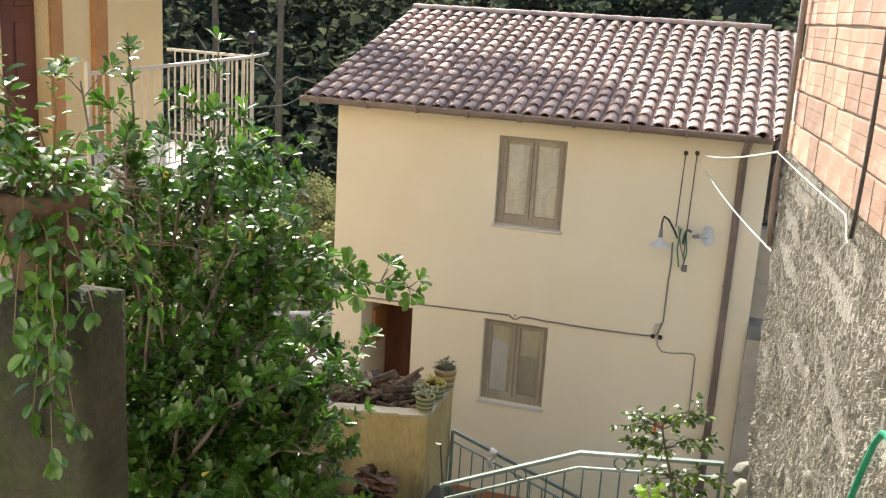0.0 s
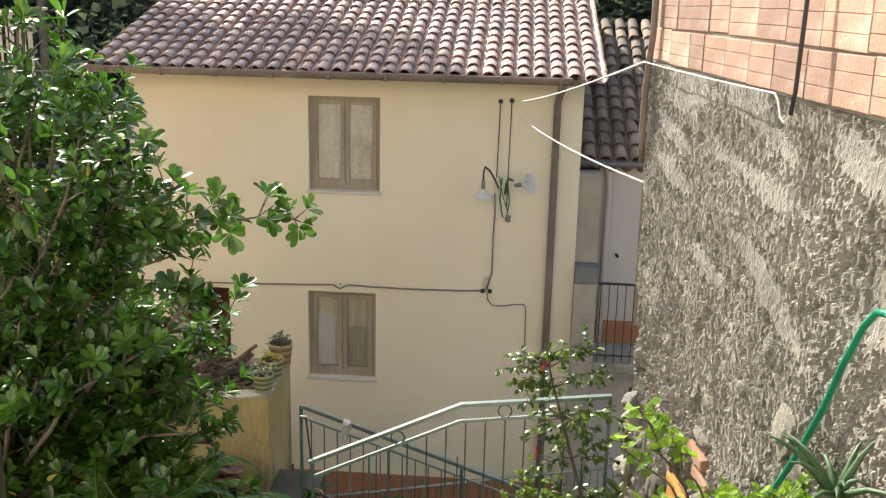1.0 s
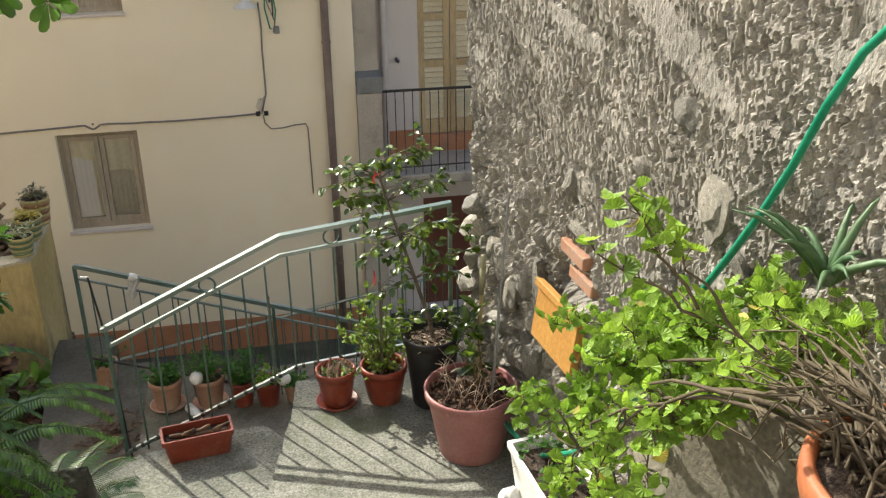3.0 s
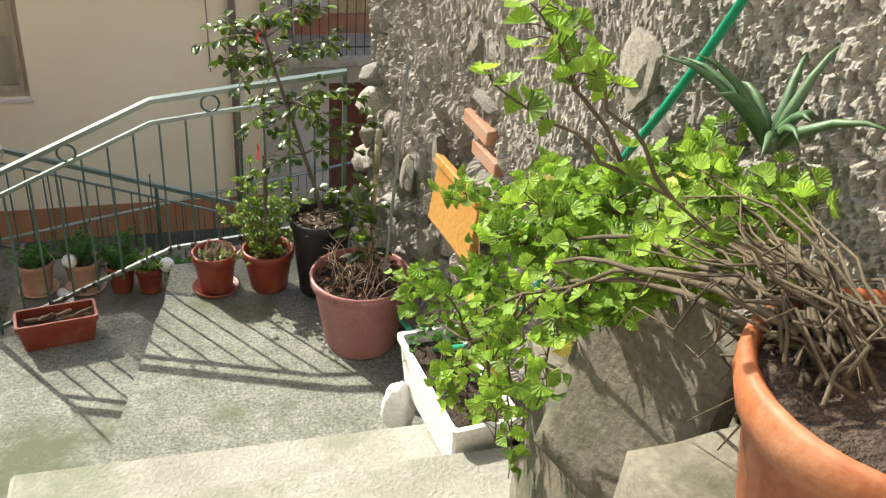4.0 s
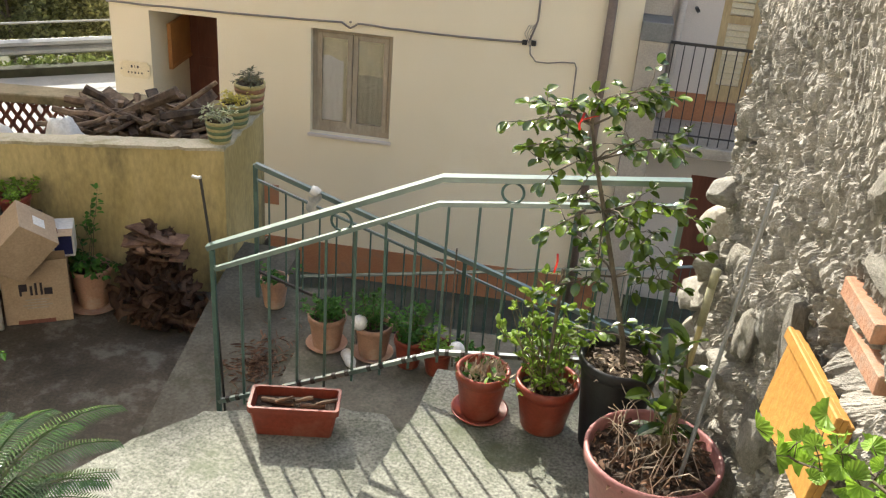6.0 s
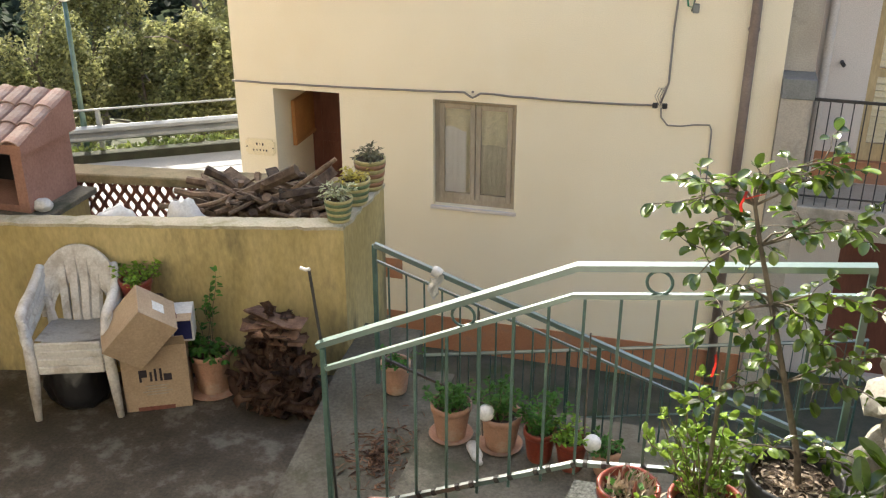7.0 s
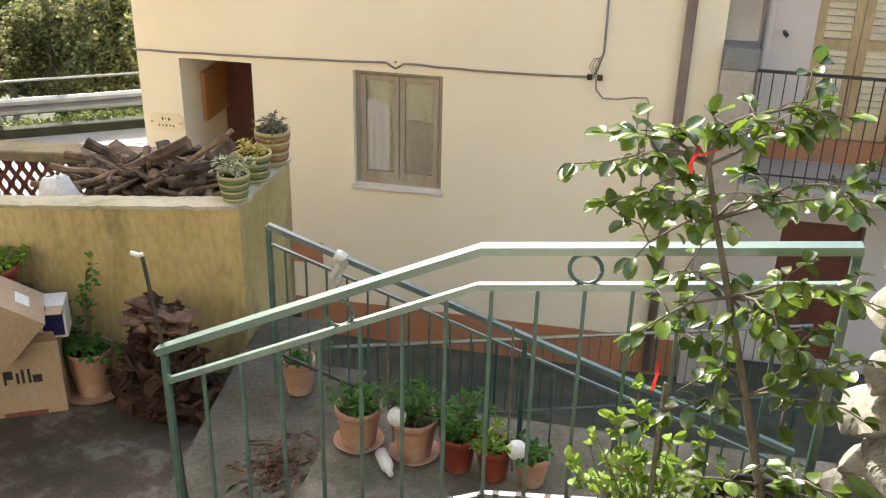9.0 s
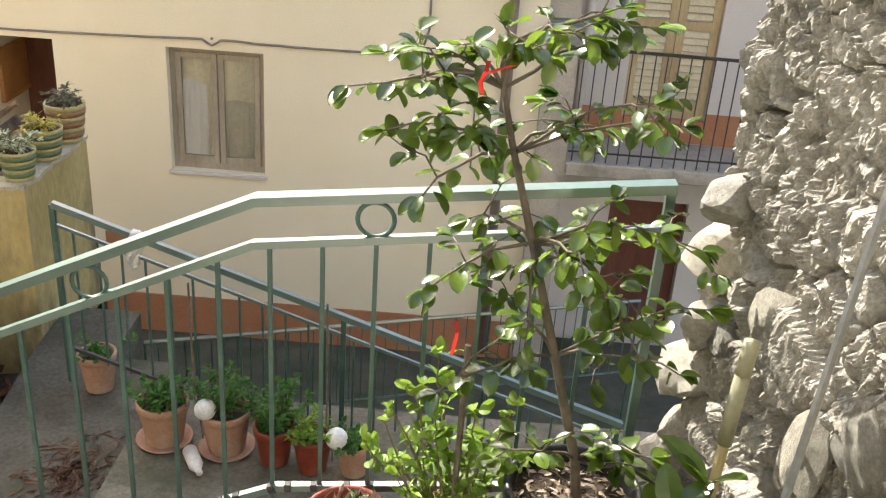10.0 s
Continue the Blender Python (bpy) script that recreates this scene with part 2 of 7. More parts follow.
glass_gl.inputs["Roughness"].default_value = 0.03
glass_nt.links.new(glass_fr.outputs[0], glass_mix.inputs[0])
glass_nt.links.new(glass_tr.outputs[0], glass_mix.inputs[1])
glass_nt.links.new(glass_gl.outputs[0], glass_mix.inputs[2])
glass_nt.links.new(glass_mix.outputs[0], glass_nt.nodes["Material Output"].inputs["Surface"])
# copy of the rail paint, reflectance raised to boost the sunlit sheen
M_GREENSHEEN = M_GREEN.copy()
M_GREENSHEEN.name = "worn green painted iron"
M_GREENSHEEN.node_tree.nodes["Principled BSDF"].inputs["IOR"].default_value = 2.0
M_GREENSHEEN.node_tree.nodes["Principled BSDF"].inputs["Roughness"].default_value = 0.30
M_LEAF_CAM.node_tree.nodes["Principled BSDF"].inputs["IOR"].default_value = 1.6
M_GERSTEM = make_mat("brown geranium stem", (0.06, 0.045, 0.026), (0.11, 0.085, 0.05), 12.0, 0.8, 0.3, 60)
M_STEPS = make_mat("pale worn step concrete", (0.27, 0.265, 0.225), (0.37, 0.365, 0.325), 3.0, 0.9, 0.8, 55, stain=(0.21, 0.22, 0.165), stain_scale=2.0, bump_dist=0.01)
M_CURTAIN_D = make_mat("dull curtain cloth", (0.60, 0.57, 0.46), (0.66, 0.63, 0.52), 2.0, 0.95, 0.05, 30)
M_STONE2 = make_mat("grey wall stone", (0.24, 0.228, 0.205), (0.37, 0.352, 0.315), 7.0, 0.9, 0.8, 50, obrand=0.3, stain=(0.20, 0.18, 0.15), stain_scale=6, bump_dist=0.02, speck=(0.6, 1.25))
M_VERGE = make_mat("verge weeds", (0.09, 0.13, 0.035), (0.22, 0.26, 0.09), 2.0, 0.7, 0.0, 10, island=0.5, translucent=0.3)
# base colours darkened to stand for the shade on the stair pillar
M_MOSSY_SHADE = make_mat("mossy masonry darkened as shade", (0.022, 0.024, 0.015), (0.05, 0.05, 0.032), 4.0, 0.95, 0.8, 50, stain=(0.035, 0.05, 0.018), stain_scale=3.0, bump_dist=0.02)
# terracotta made dark so the pot carries its shadow in the colour
M_SHADEPOT = make_mat("terracotta darkened as shade", (0.07, 0.045, 0.03), (0.13, 0.085, 0.055), 4.0, 0.9, 0.4, 50, stain=(0.05, 0.055, 0.025), stain_scale=4.0)
M_LEAF_SAGE = make_mat("yellow green herb leaf", (0.15, 0.26, 0.035), (0.29, 0.40, 0.065), 3.0, 0.55, 0.1, 40, island=0.4, translucent=0.5)
M_STRAW = make_mat("pale dry stalk", (0.34, 0.27, 0.22), (0.46, 0.38, 0.31), 9.0, 0.85, 0.3, 50, island=0.35)
M_GAUGE = make_mat("yellowish clear plastic", (0.40, 0.385, 0.26), (0.47, 0.45, 0.32), 5.0, 0.3, 0.0, 40, translucent=0.4)
M_BOUNCE = make_mat("pale bounce wall plaster", (0.74, 0.68, 0.58), (0.80, 0.74, 0.64), 0.6, 0.9, 0.1, 60, stain=(0.66, 0.60, 0.50), stain_scale=0.5)

# ---- building helpers ----
def mesh_of(bm, name, material, smooth=False):
    me = bpy.data.meshes.new(name)
    bm.to_mesh(me)
    bm.free()
    me.materials.append(material)
    if smooth:
        for p in me.polygons:
            p.use_smooth = True
    return me


def part(name, bm, material, parent, label="", smooth=False, m=None):
    ob = new(name, mesh_of(bm, name, material, smooth) if isinstance(bm, bmesh.types.BMesh) else bm)
    ob.parent = parent
    if m is not None:
        ob.matrix_basis = m
    if label:
        ob["label"] = label
    return ob


def thing(name, label, category, at=(0, 0, 0), rz=0.0, group="", kind=""):
    ob = new(name)
    ob.matrix_basis = pose(*at, 0, 0, rz)
    return tagged(ob, label, category, group, kind)


def solid(name, bm, material, label, category, kind="", group="", smooth=False, m=None):
    ob = new(name, mesh_of(bm, name, material, smooth))
    if m is not None:
        ob.matrix_basis = m
    return tagged(ob, label, category, group, kind)


def box(bm, x0, y0, z0, x1, y1, z1, bevel=0.0, m=None):
    r = bmesh.ops.create_cube(bm, size=1.0)
    vs = r["verts"]
    for v in vs:
        v.co = Vector(((x0 + x1) / 2 + v.co.x * (x1 - x0), (y0 + y1) / 2 + v.co.y * (y1 - y0), (z0 + z1) / 2 + v.co.z * (z1 - z0)))
    if m is not None:
        bmesh.ops.transform(bm, matrix=m, verts=vs)
    if bevel:
        es = list({e for v in vs for e in v.link_edges})
        bmesh.ops.bevel(bm, geom=es, offset=bevel, segments=1, affect="EDGES")
    return bm


def boxed(*a, **k):
    return box(bmesh.new(), *a, **k)


def sweep(bm, pts, radius, n=6, radii=None, square=False):
    """A tube along pts; square tubes keep their sides level and upright."""
    pts = [Vector(p) for p in pts]
    rings = []
    side = None
    for i, p in enumerate(pts):
        a = pts[max(i - 1, 0)]
        b = pts[min(i + 1, len(pts) - 1)]
        d = (b - a).normalized()
        ref = Vector((0, 0, 1)) if abs(d.z) < 0.95 else Vector((0, 1, 0))
        s = d.cross(ref).normalized()
        if side is not None and not square:
            s2 = (side - d * side.dot(d))
            s = s2.normalized() if s2.length > 1e-4 else s
        side = s
        u = s.cross(d)
        r = radii[i] if radii else radius
        ring = []
        for k in range(n):
            t = 2 * math.pi * (k + (0.5 if square else 0)) / n
            ring.append(bm.verts.new(p + (s * math.cos(t) + u * math.sin(t)) * r))
        rings.append(ring)
    for r0, r1 in zip(rings, rings[1:]):
        for k in range(n):
            bm.faces.new((r0[k], r0[(k + 1) % n], r1[(k + 1) % n], r1[k]))
    bm.faces.new(rings[0][::-1])
    bm.faces.new(rings[-1])
    return bm


def tube(pts, radius, n=6, radii=None, square=False):
    return sweep(bmesh.new(), pts, radius, n, radii, square)


def lathe(profile, n=28, wobble=0.0, rnd=None):
    bm = bmesh.new()
    rings = []
    for r, z in profile:
        rings.append([bm.verts.new((r * math.cos(2 * math.pi * k / n), r * math.sin(2 * math.pi * k / n), z)) for k in range(n)])
    for a, b in zip(rings, rings[1:]):
        for k in range(n):
            bm.faces.new((a[k], a[(k + 1) % n], b[(k + 1) % n], b[k]))
    return bm


def disc(r, z, n=24, bump=0.0, rnd=random):
    """A round, uneven surface such as soil in a pot."""
    bm = bmesh.new()
    c = bm.verts.new((0, 0, z + bump))
    last = None
    for j in range(1, 5):
        ring = [bm.verts.new((r * j / 4 * math.cos(2 * math.pi * k / n), r * j / 4 * math.sin(2 * math.pi * k / n), z + rnd.uniform(-bump, bump) * (j < 4))) for k in range(n)]
        for k in range(n):
            if last is None:
                bm.faces.new((c, ring[k], ring[(k + 1) % n]))
            else:
                bm.faces.new((last[k], ring[k], ring[(k + 1) % n], last[(k + 1) % n]))
        last = ring
    return bm


def grid(nx, ny, fn):
    """A sheet of nx by ny cells; fn(u, v) gives each place."""
    bm = bmesh.new()
    vs = [[bm.verts.new(fn(i / nx, j / ny)) for i in range(nx + 1)] for j in range(ny + 1)]
    for j in range(ny):
        for i in range(nx):
            bm.faces.new((vs[j][i], vs[j][i + 1], vs[j + 1][i + 1], vs[j + 1][i]))
    return bm


def wall_cells(x0, x1, z0, z1, holes, y0, y1):
    """An upright wall in the xz plane from y0 to y1, with rectangular holes right through it."""
    xs = sorted({x0, x1, *[h[0] for h in holes], *[h[1] for h in holes]})
    zs = sorted({z0, z1, *[h[2] for h in holes], *[h[3] for h in holes]})
    bm = bmesh.new()
    V = {}

    def vert(x, y, z):
        if (x, y, z) not in V:
            V[x, y, z] = bm.verts.new((x, y, z))
        return V[x, y, z]

    def full(i, j):
        if i < 0 or j < 0 or i >= len(xs) - 1 or j >= len(zs) - 1:
            return False
        cx, cz = (xs[i] + xs[i + 1]) / 2, (zs[j] + zs[j + 1]) / 2
        return not any(h[0] < cx < h[1] and h[2] < cz < h[3] for h in holes)

    for i in range(len(xs) - 1):
        for j in range(len(zs) - 1):
            if not full(i, j):
                continue
            a, b, c, d = xs[i], xs[i + 1], zs[j], zs[j + 1]
            bm.faces.new((vert(a, y0, c), vert(b, y0, c), vert(b, y0, d), vert(a, y0, d)))
            bm.faces.new((vert(a, y1, d), vert(b, y1, d), vert(b, y1, c), vert(a, y1, c)))
            if not full(i - 1, j):
                bm.faces.new((vert(a, y0, c), vert(a, y0, d), vert(a, y1, d), vert(a, y1, c)))
            if not full(i + 1, j):
                bm.faces.new((vert(b, y0, d), vert(b, y0, c), vert(b, y1, c), vert(b, y1, d)))
            if not full(i, j - 1):
                bm.faces.new((vert(a, y0, c), vert(a, y1, c), vert(b, y1, c), vert(b, y0, c)))
            if not full(i, j + 1):
                bm.faces.new((vert(a, y0, d), vert(b, y0, d), vert(b, y1, d), vert(a, y1, d)))
    return bm


def prism(outline, z0, z1, tops=None):
    """A slab over a plan outline (counter-clockwise); tops gives each corner's own height."""
    bm = bmesh.new()
    lo = [bm.verts.new((x, y, z0)) for x, y in outline]
    hi = [bm.verts.new((x, y, tops[i] if tops else z1)) for i, (x, y) in enumerate(outline)]
    n = len(lo)
    bm.faces.new(lo[::-1])
    bm.faces.new(hi)
    for k in range(n):
        bm.faces.new((lo[k], lo[(k + 1) % n], hi[(k + 1) % n], hi[k]))
    return bm


def leaf_faces(bm, base, along, normal, length, width, curl=0.15, shape=0):
    """One leaf of a few faces, folded a little along its midrib."""
    along = along.normalized()
    side = along.cross(normal)
    side = side.normalized() if side.length > 1e-4 else along.orthogonal().normalized()
    up = side.cross(along)
    prof = ((0.0, 0.06), (0.12, 0.52), (0.30, 0.90), (0.52, 1.0), (0.74, 0.90), (0.90, 0.58), (1.0, 0.05)) if shape == 0 else ((0.0, 0.07), (0.25, 0.42), (0.52, 0.84), (0.76, 1.0), (0.92, 0.80), (1.0, 0.30)) if shape == 2 else ((0.0, 0.1), (0.35, 1.0), (0.7, 0.75), (1.0, 0.04))
    rows = []
    for t, w in prof:
        mid = base + along * (length * t) - up * (curl * length * t * t)
        half = width * 0.5 * w
        rows.append((bm.verts.new(mid - side * half + up * half * 0.35), bm.verts.new(mid), bm.verts.new(mid + side * half + up * half * 0.35)))
    for a, b in zip(rows, rows[1:]):
        bm.faces.new((a[0], a[1], b[1], b[0]))
        bm.faces.new((a[1], a[2], b[2], b[1]))


def rand_dir(rnd, zmin=-1.0, zmax=1.0):
    z = rnd.uniform(zmin, zmax)
    a = rnd.uniform(0, 2 * math.pi)
    r = math.sqrt(max(0.0, 1 - z * z))
    return Vector((r * math.cos(a), r * math.sin(a), z))

# ---- ground and setting ----
def ground_height(x, y):
    """The hillside: village terraces here, a valley behind the house, a wooded slope beyond."""
    z = -1.7
    if y > 9:
        z -= min((y - 9) * 0.35, 9)
    if y > 45:
        z += (y - 45) * 0.62
    if x < -13:
        z -= min((-13 - x) * 0.2, 4)
    return z


def ground_point(u, v):
    x = (u - 0.5) * 2
    x = 420 * x * abs(x) ** 1.3
    y = -60 + 480 * v ** 1.8
    z = min(ground_height(x, y), 150)
    return (x, y, z + noise.noise((x * 0.03, y * 0.03, 0)) * 3.0 * min(max((y - 12) / 40, 0), 1))


solid("ground", grid(90, 120, ground_point), M_GROUND, "scrubby dark green hillside rising beyond the village", "ground", "structure", smooth=True)

# terrace, raised on the left, and the lane by the house
TERRACE = 0.95
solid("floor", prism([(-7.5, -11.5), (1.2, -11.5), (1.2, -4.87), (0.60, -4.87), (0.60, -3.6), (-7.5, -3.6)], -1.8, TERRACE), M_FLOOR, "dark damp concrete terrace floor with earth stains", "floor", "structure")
solid("ramp", prism([(0.95, -9.2), (1.548, -9.2), (1.548, -4.87), (1.12, -4.87), (1.12, -4.3), (0.61, -4.3), (0.61, -4.85)], -1.8, 1.12, [0.99, 0.99, 1.22, 1.22, 1.24, 1.24, 1.22]), M_STRIP, "worn concrete strip beside the terrace", "pavement", "structure")
solid("pot_ledge", prism([(1.55, -7.6), (4.6, -7.6), (4.6, -5.3), (1.55, -5.3)], -1.8, 1.29), M_CONC2, "concrete ledge with a row of flower pots", "pavement", "structure")
solid("lane", prism([(-3.2, -5.2), (9, -5.2), (9, 0.6), (-3.2, 0.6)], -2.0, -1.5), M_LANE, "narrow mossy concrete lane below the house", "pavement", "structure")
solid("road", prism([(-2.67, -3.56), (-2.67, 4.05), (-8.0, 0.85), (-16.0, -3.2), (-16.0, -3.56)], -2.0, 0.0), M_ROAD, "grey asphalt road beside the house", "road", "structure")

# plain unseen walls added behind the viewer to close the place and bounce sunlight
solid("wall_behind", boxed(-14, -18.4, -2, 9, -18.0, 13.5), M_BOUNCE, "plain unseen plaster wall added to shape bounced light", "wall", "structure")
solid("wall_side", boxed(9.0, -18.0, -2, 9.4, -6.0, 10.0), M_PLASTER_OLD, "plain unseen plaster wall added to shape bounced light", "wall", "structure")
solid("wall_corner", boxed(-14.4, -18.0, -2, -14.0, -9.0, 9.0), M_BOUNCE, "plain unseen plaster wall added to shape bounced light", "wall", "structure")

# landing of the outside stair and the steps up towards the viewer
def worn(pts, step=0.05, amp=0.010):
    """An outline with chipped, wavering edges."""
    out = []
    for (x0, y0), (x1, y1) in zip(pts, pts[1:] + pts[:1]):
        n = max(1, int(math.hypot(x1 - x0, y1 - y0) / step))
        for k in range(n):
            x, y = x0 + (x1 - x0) * k / n, y0 + (y1 - y0) * k / n
            out.append((x + amp * noise.noise((x * 14, y * 14, 1.0)), y + amp * noise.noise((x * 14, y * 14, 9.0))))
    return out


solid("landing", prism(worn([(2.79, -8.2), (2.83, -7.85), (4.4, -7.85), (4.4, -9.75), (2.42, -9.9)]), -1.8, 2.69), M_CONC, "sunlit rough concrete stair landing", "stair landing", "structure")
solid("lower_landing", prism(worn([(1.20, -9.9), (2.47, -9.9), (2.85, -8.3), (2.62, -8.02), (2.40, -8.02), (1.80, -8.20), (1.60, -8.42), (1.42, -8.70)], 0.05, 0.018), -1.8, 2.5), M_CONC, "lower step of the rough concrete landing", "stair landing", "structure")
for k in range(15):
    y1 = -9.62 - 0.395 * k
    zt = 2.87 + 0.182 * k
    solid("stair_step", boxed(2.2, y1 - 0.9, zt - 0.5, 5.0, y1, zt, bevel=0.02), M_STEPS, "pale worn concrete stair step", "step", "structure", group="steps of the outside stair")

solid("stair_base", prism([(2.22, -9.95), (2.22, -16.05), (4.6, -16.05), (4.3, -9.95)], -1.8, 2.4, [2.55, 5.0, 5.0, 2.55]), M_CONC2, "rough masonry carrying the outside stair", "stair base", "structure")
# rough rendered stone wall beside the stair, with a hollow-brick wall on it
WALL_P, WALL_D = Vector((3.92, -7.85, 0)), Vector((0.1162, -0.9932, 0))
WALL_N = Vector((-0.9932, -0.1162, 0))
WALL_TOP = 6.03


def on_wall(s, z, out=0.0):
    """A place on the wall's face: s metres along it from its end, at height z, out metres proud of it."""
    return WALL_P + WALL_D * s + WALL_N * out + Vector((0, 0, z))


S_AT = [0.0036 * k for k in range(733)] + [2.64 + 0.0072 * k for k in range(161)] + [3.8 + 0.09 * k for k in range(58)]
Z_AT = [-1.8, -0.5] + [1.2 + 0.15 * k for k in range(9)] + [2.5 + 0.0075 * k for k in range(1, 471)]
Z_AT[-1] = WALL_TOP


def wall_relief(s, z):
    """How far the face stands out: a lumpy dashed render, with rubble stones where it has come off."""
    bare = noise.noise((s * 0.9, z * 1.1, 2.0)) * 0.5 + (4.15 - z) * 0.8 - 0.16 * s
    bare = min(max(bare + 0.5, 0.0), 1.0)
    d = noise.noise((s * 1.9, z * 2.3, 1.0)) * 0.03
    smooth_patch = min(max(noise.noise((s * 1.1 - z * 0.4, z * 5.6 + s * 0.9, 7.0)) * 4.5 - 1.05 + min((z - 4.9) * 0.9, 0.75), 0.0), 1.0)
    low = min(max((4.85 - z - 0.25 * s) * 1.6 + 0.8 * noise.noise((s * 2, z * 2, 4.0)), 0.0), 1.0)
    # thrown render: a flat face full of small upright pits, and below them broken mortar in leaning chips
    wave = noise.noise((s * 11, z * 8, 0.0))
    fine = noise.noise((s * 96 + z * 12 + wave, z * 38, 5.0)) + 0.45 * noise.noise((s * 41 + z * 8, z * 19, 6.0))
    pocket = min(max((fine - 0.03 - 0.55 * smooth_patch) / 0.18, 0.0), 1.0)
    rough = 0.004 * noise.noise((s * 42 + z * 8, z * 22, 9.0)) + 0.003 * fine - 0.021 * pocket
    for fs, fz, lean, amp, seed in ((11.0, 8.0, 5.0, 0.034, 2.0), (29.0, 15.0, 6.0, 0.009, 0.0)):
        at = Vector((s * fs + z * lean + 0.4 * wave, z * fz - 0.3 * wave, seed))
        v, pts = noise.voronoi(at)
        near = Vector(pts[0])
        rim = min((v[1] - v[0]) * 4.0, 1.0)
        tone = noise.cell(near * 11.3 + Vector((seed, 0, 0)))
        lean_s, lean_z = noise.cell(near * 5.7 + Vector((3, seed, 0))), noise.cell(near * 8.9 + Vector((7, 1, seed)))
        chip = 0.45 * tone + 0.9 * lean_s * (at.x - near.x) + 0.5 * lean_z * (at.y - near.y)
        rough += amp * low * (rim * chip + 0.5 * (rim - 1.0))
    # deep crevices between slabs of mortar, running down along the wall
    for u, w, seed in ((s * 7.5 + z * 6.0, z * 4.0 - s * 2.0, 21.0), (s * 13.0 + z * 4.0, z * 8.0, 27.0)):
        crack = abs(noise.noise((u + 0.3 * wave, w, seed)))
        rough -= 0.085 * low * max(0.0, 1.0 - crack / 0.075) * min(max(noise.noise((s * 3, z * 3, seed)) * 3 + 0.7, 0.0), 1.0)
    pit = noise.noise((s * 26 + z * 9, z * 12, 11.0)) + 0.4 * noise.noise((s * 4, z * 3, 6.0))
    rough -= (0.020 + 0.035 * low) * min(max((pit - 0.22) / 0.15, 0.0), 1.0) * (1 - smooth_patch)
    d += rough
    # a hollow above the yellow board
    hole = max(0.0, 1 - abs(s - 1.50) / 0.24) * max(0.0, 1 - abs(z - 3.95) / 0.10)
    d -= 0.16 * min(hole * 2.5, 1.0)
    if bare > 0:
        w = Vector((s * 5.4 + z * 2.0 + 0.5 * noise.noise((s * 3, z * 3, 0)), z * 7.2 + 0.5 * noise.noise((s * 3, z * 3, 8)), 0.0))
        v, pts = noise.voronoi(w)
        gap = min(max((v[1] - v[0]) * 3.2, 0.0), 1.0)
        tone = noise.cell(pts[0] * 7.3)
        lump = gap ** 0.6 * (0.03 + 0.05 * tone) - 0.045
        tilt = (w.x - pts[0].x) * 0.02 * (tone - 0.5) + (w.y - pts[0].y) * 0.02
        d += bare * (lump + tilt + 0.4 * noise.noise((s * 16, z * 16, 2.0)) * 0.012 - (0.25 + 0.6 * (tone > 0.4)) * rough)
    return d


bm = bmesh.new()
rows = [[bm.verts.new(on_wall(s, z, wall_relief(s, z))) for s in S_AT] for z in Z_AT]
NS, NZ = len(S_AT) - 1, len(Z_AT) - 1
for j in range(NZ):
    for i in range(NS):
        bm.faces.new((rows[j][i], rows[j][i + 1], rows[j + 1][i + 1], rows[j + 1][i]))
# rounded end, top and back
turn = [[bm.verts.new(on_wall(-0.10 + 0.05 * noise.noise((z * 4, q * 2.0, 1.0)), z, -0.10 - 0.22 * q)) for q in range(3)] for z in Z_AT]
for j in range(NZ):
    bm.faces.new((rows[j + 1][0], rows[j][0], turn[j][0], turn[j + 1][0])[::-1])
    for q in range(2):
        bm.faces.new((turn[j + 1][q], turn[j][q], turn[j][q + 1], turn[j + 1][q + 1])[::-1])
far = [bm.verts.new(on_wall(S_AT[-1], z, -0.55)) for z in (Z_AT[0], WALL_TOP)]
bm.faces.new(rows[NZ] + [far[1]] + turn[NZ][::-1])
bm.faces.new((turn[0][2], turn[NZ][2], far[1], far[0]))
solid("wall_stair", bm, M_RENDER, "rough sunlit cement render over rubble stone", "wall", "structure")

# ---- cream house ----
HX0, HX1, EAVE, RIDGE_Y, RIDGE_Z, DEPTH = -2.66, 4.02, 5.22, 4.5, 6.74, 9.0
house = thing("house", "two-storey cream plastered house with a clay tile roof", "house")
W1 = (0.04, 1.10, 3.57, 4.96)
W2 = (0.0, 1.05, 0.61, 2.0)
DOOR = (-2.13, -1.225, -0.05, 1.985)
part("wall", wall_cells(HX0, HX1, -1.8, EAVE, [W1, W2, DOOR], 0.0, 0.35), M_PLASTER, house, "cream plaster front wall")
part("wall", boxed(HX0, 0.35, -1.8, HX0 + 0.35, DEPTH, EAVE), M_PLASTER, house)
part("wall", boxed(HX1 - 0.35, 0.35, -1.8, HX1, DEPTH, EAVE), M_PLASTER, house)
part("wall", boxed(HX0 + 0.35, DEPTH - 0.35, -1.8, HX1 - 0.35, DEPTH, EAVE), M_PLASTER, house)
part("floor_slab", boxed(HX0 + 0.35, 0.35, 2.75, HX1 - 0.35, DEPTH - 0.35, 2.95), M_PLASTER_OLD, house)
part("plinth", boxed(HX0 + 0.9, -0.02, -1.5, HX1 - 0.02, -0.002, -1.0), M_BAND, house, "terracotta painted plinth band")
slope = math.atan2(RIDGE_Z - EAVE - 0.12, RIDGE_Y + 0.42)
PITCH = math.degrees(slope)
roof_len = (RIDGE_Y + 0.42) / math.cos(slope)
RX0, RX1 = HX0 - 0.40, HX1 + 0.06


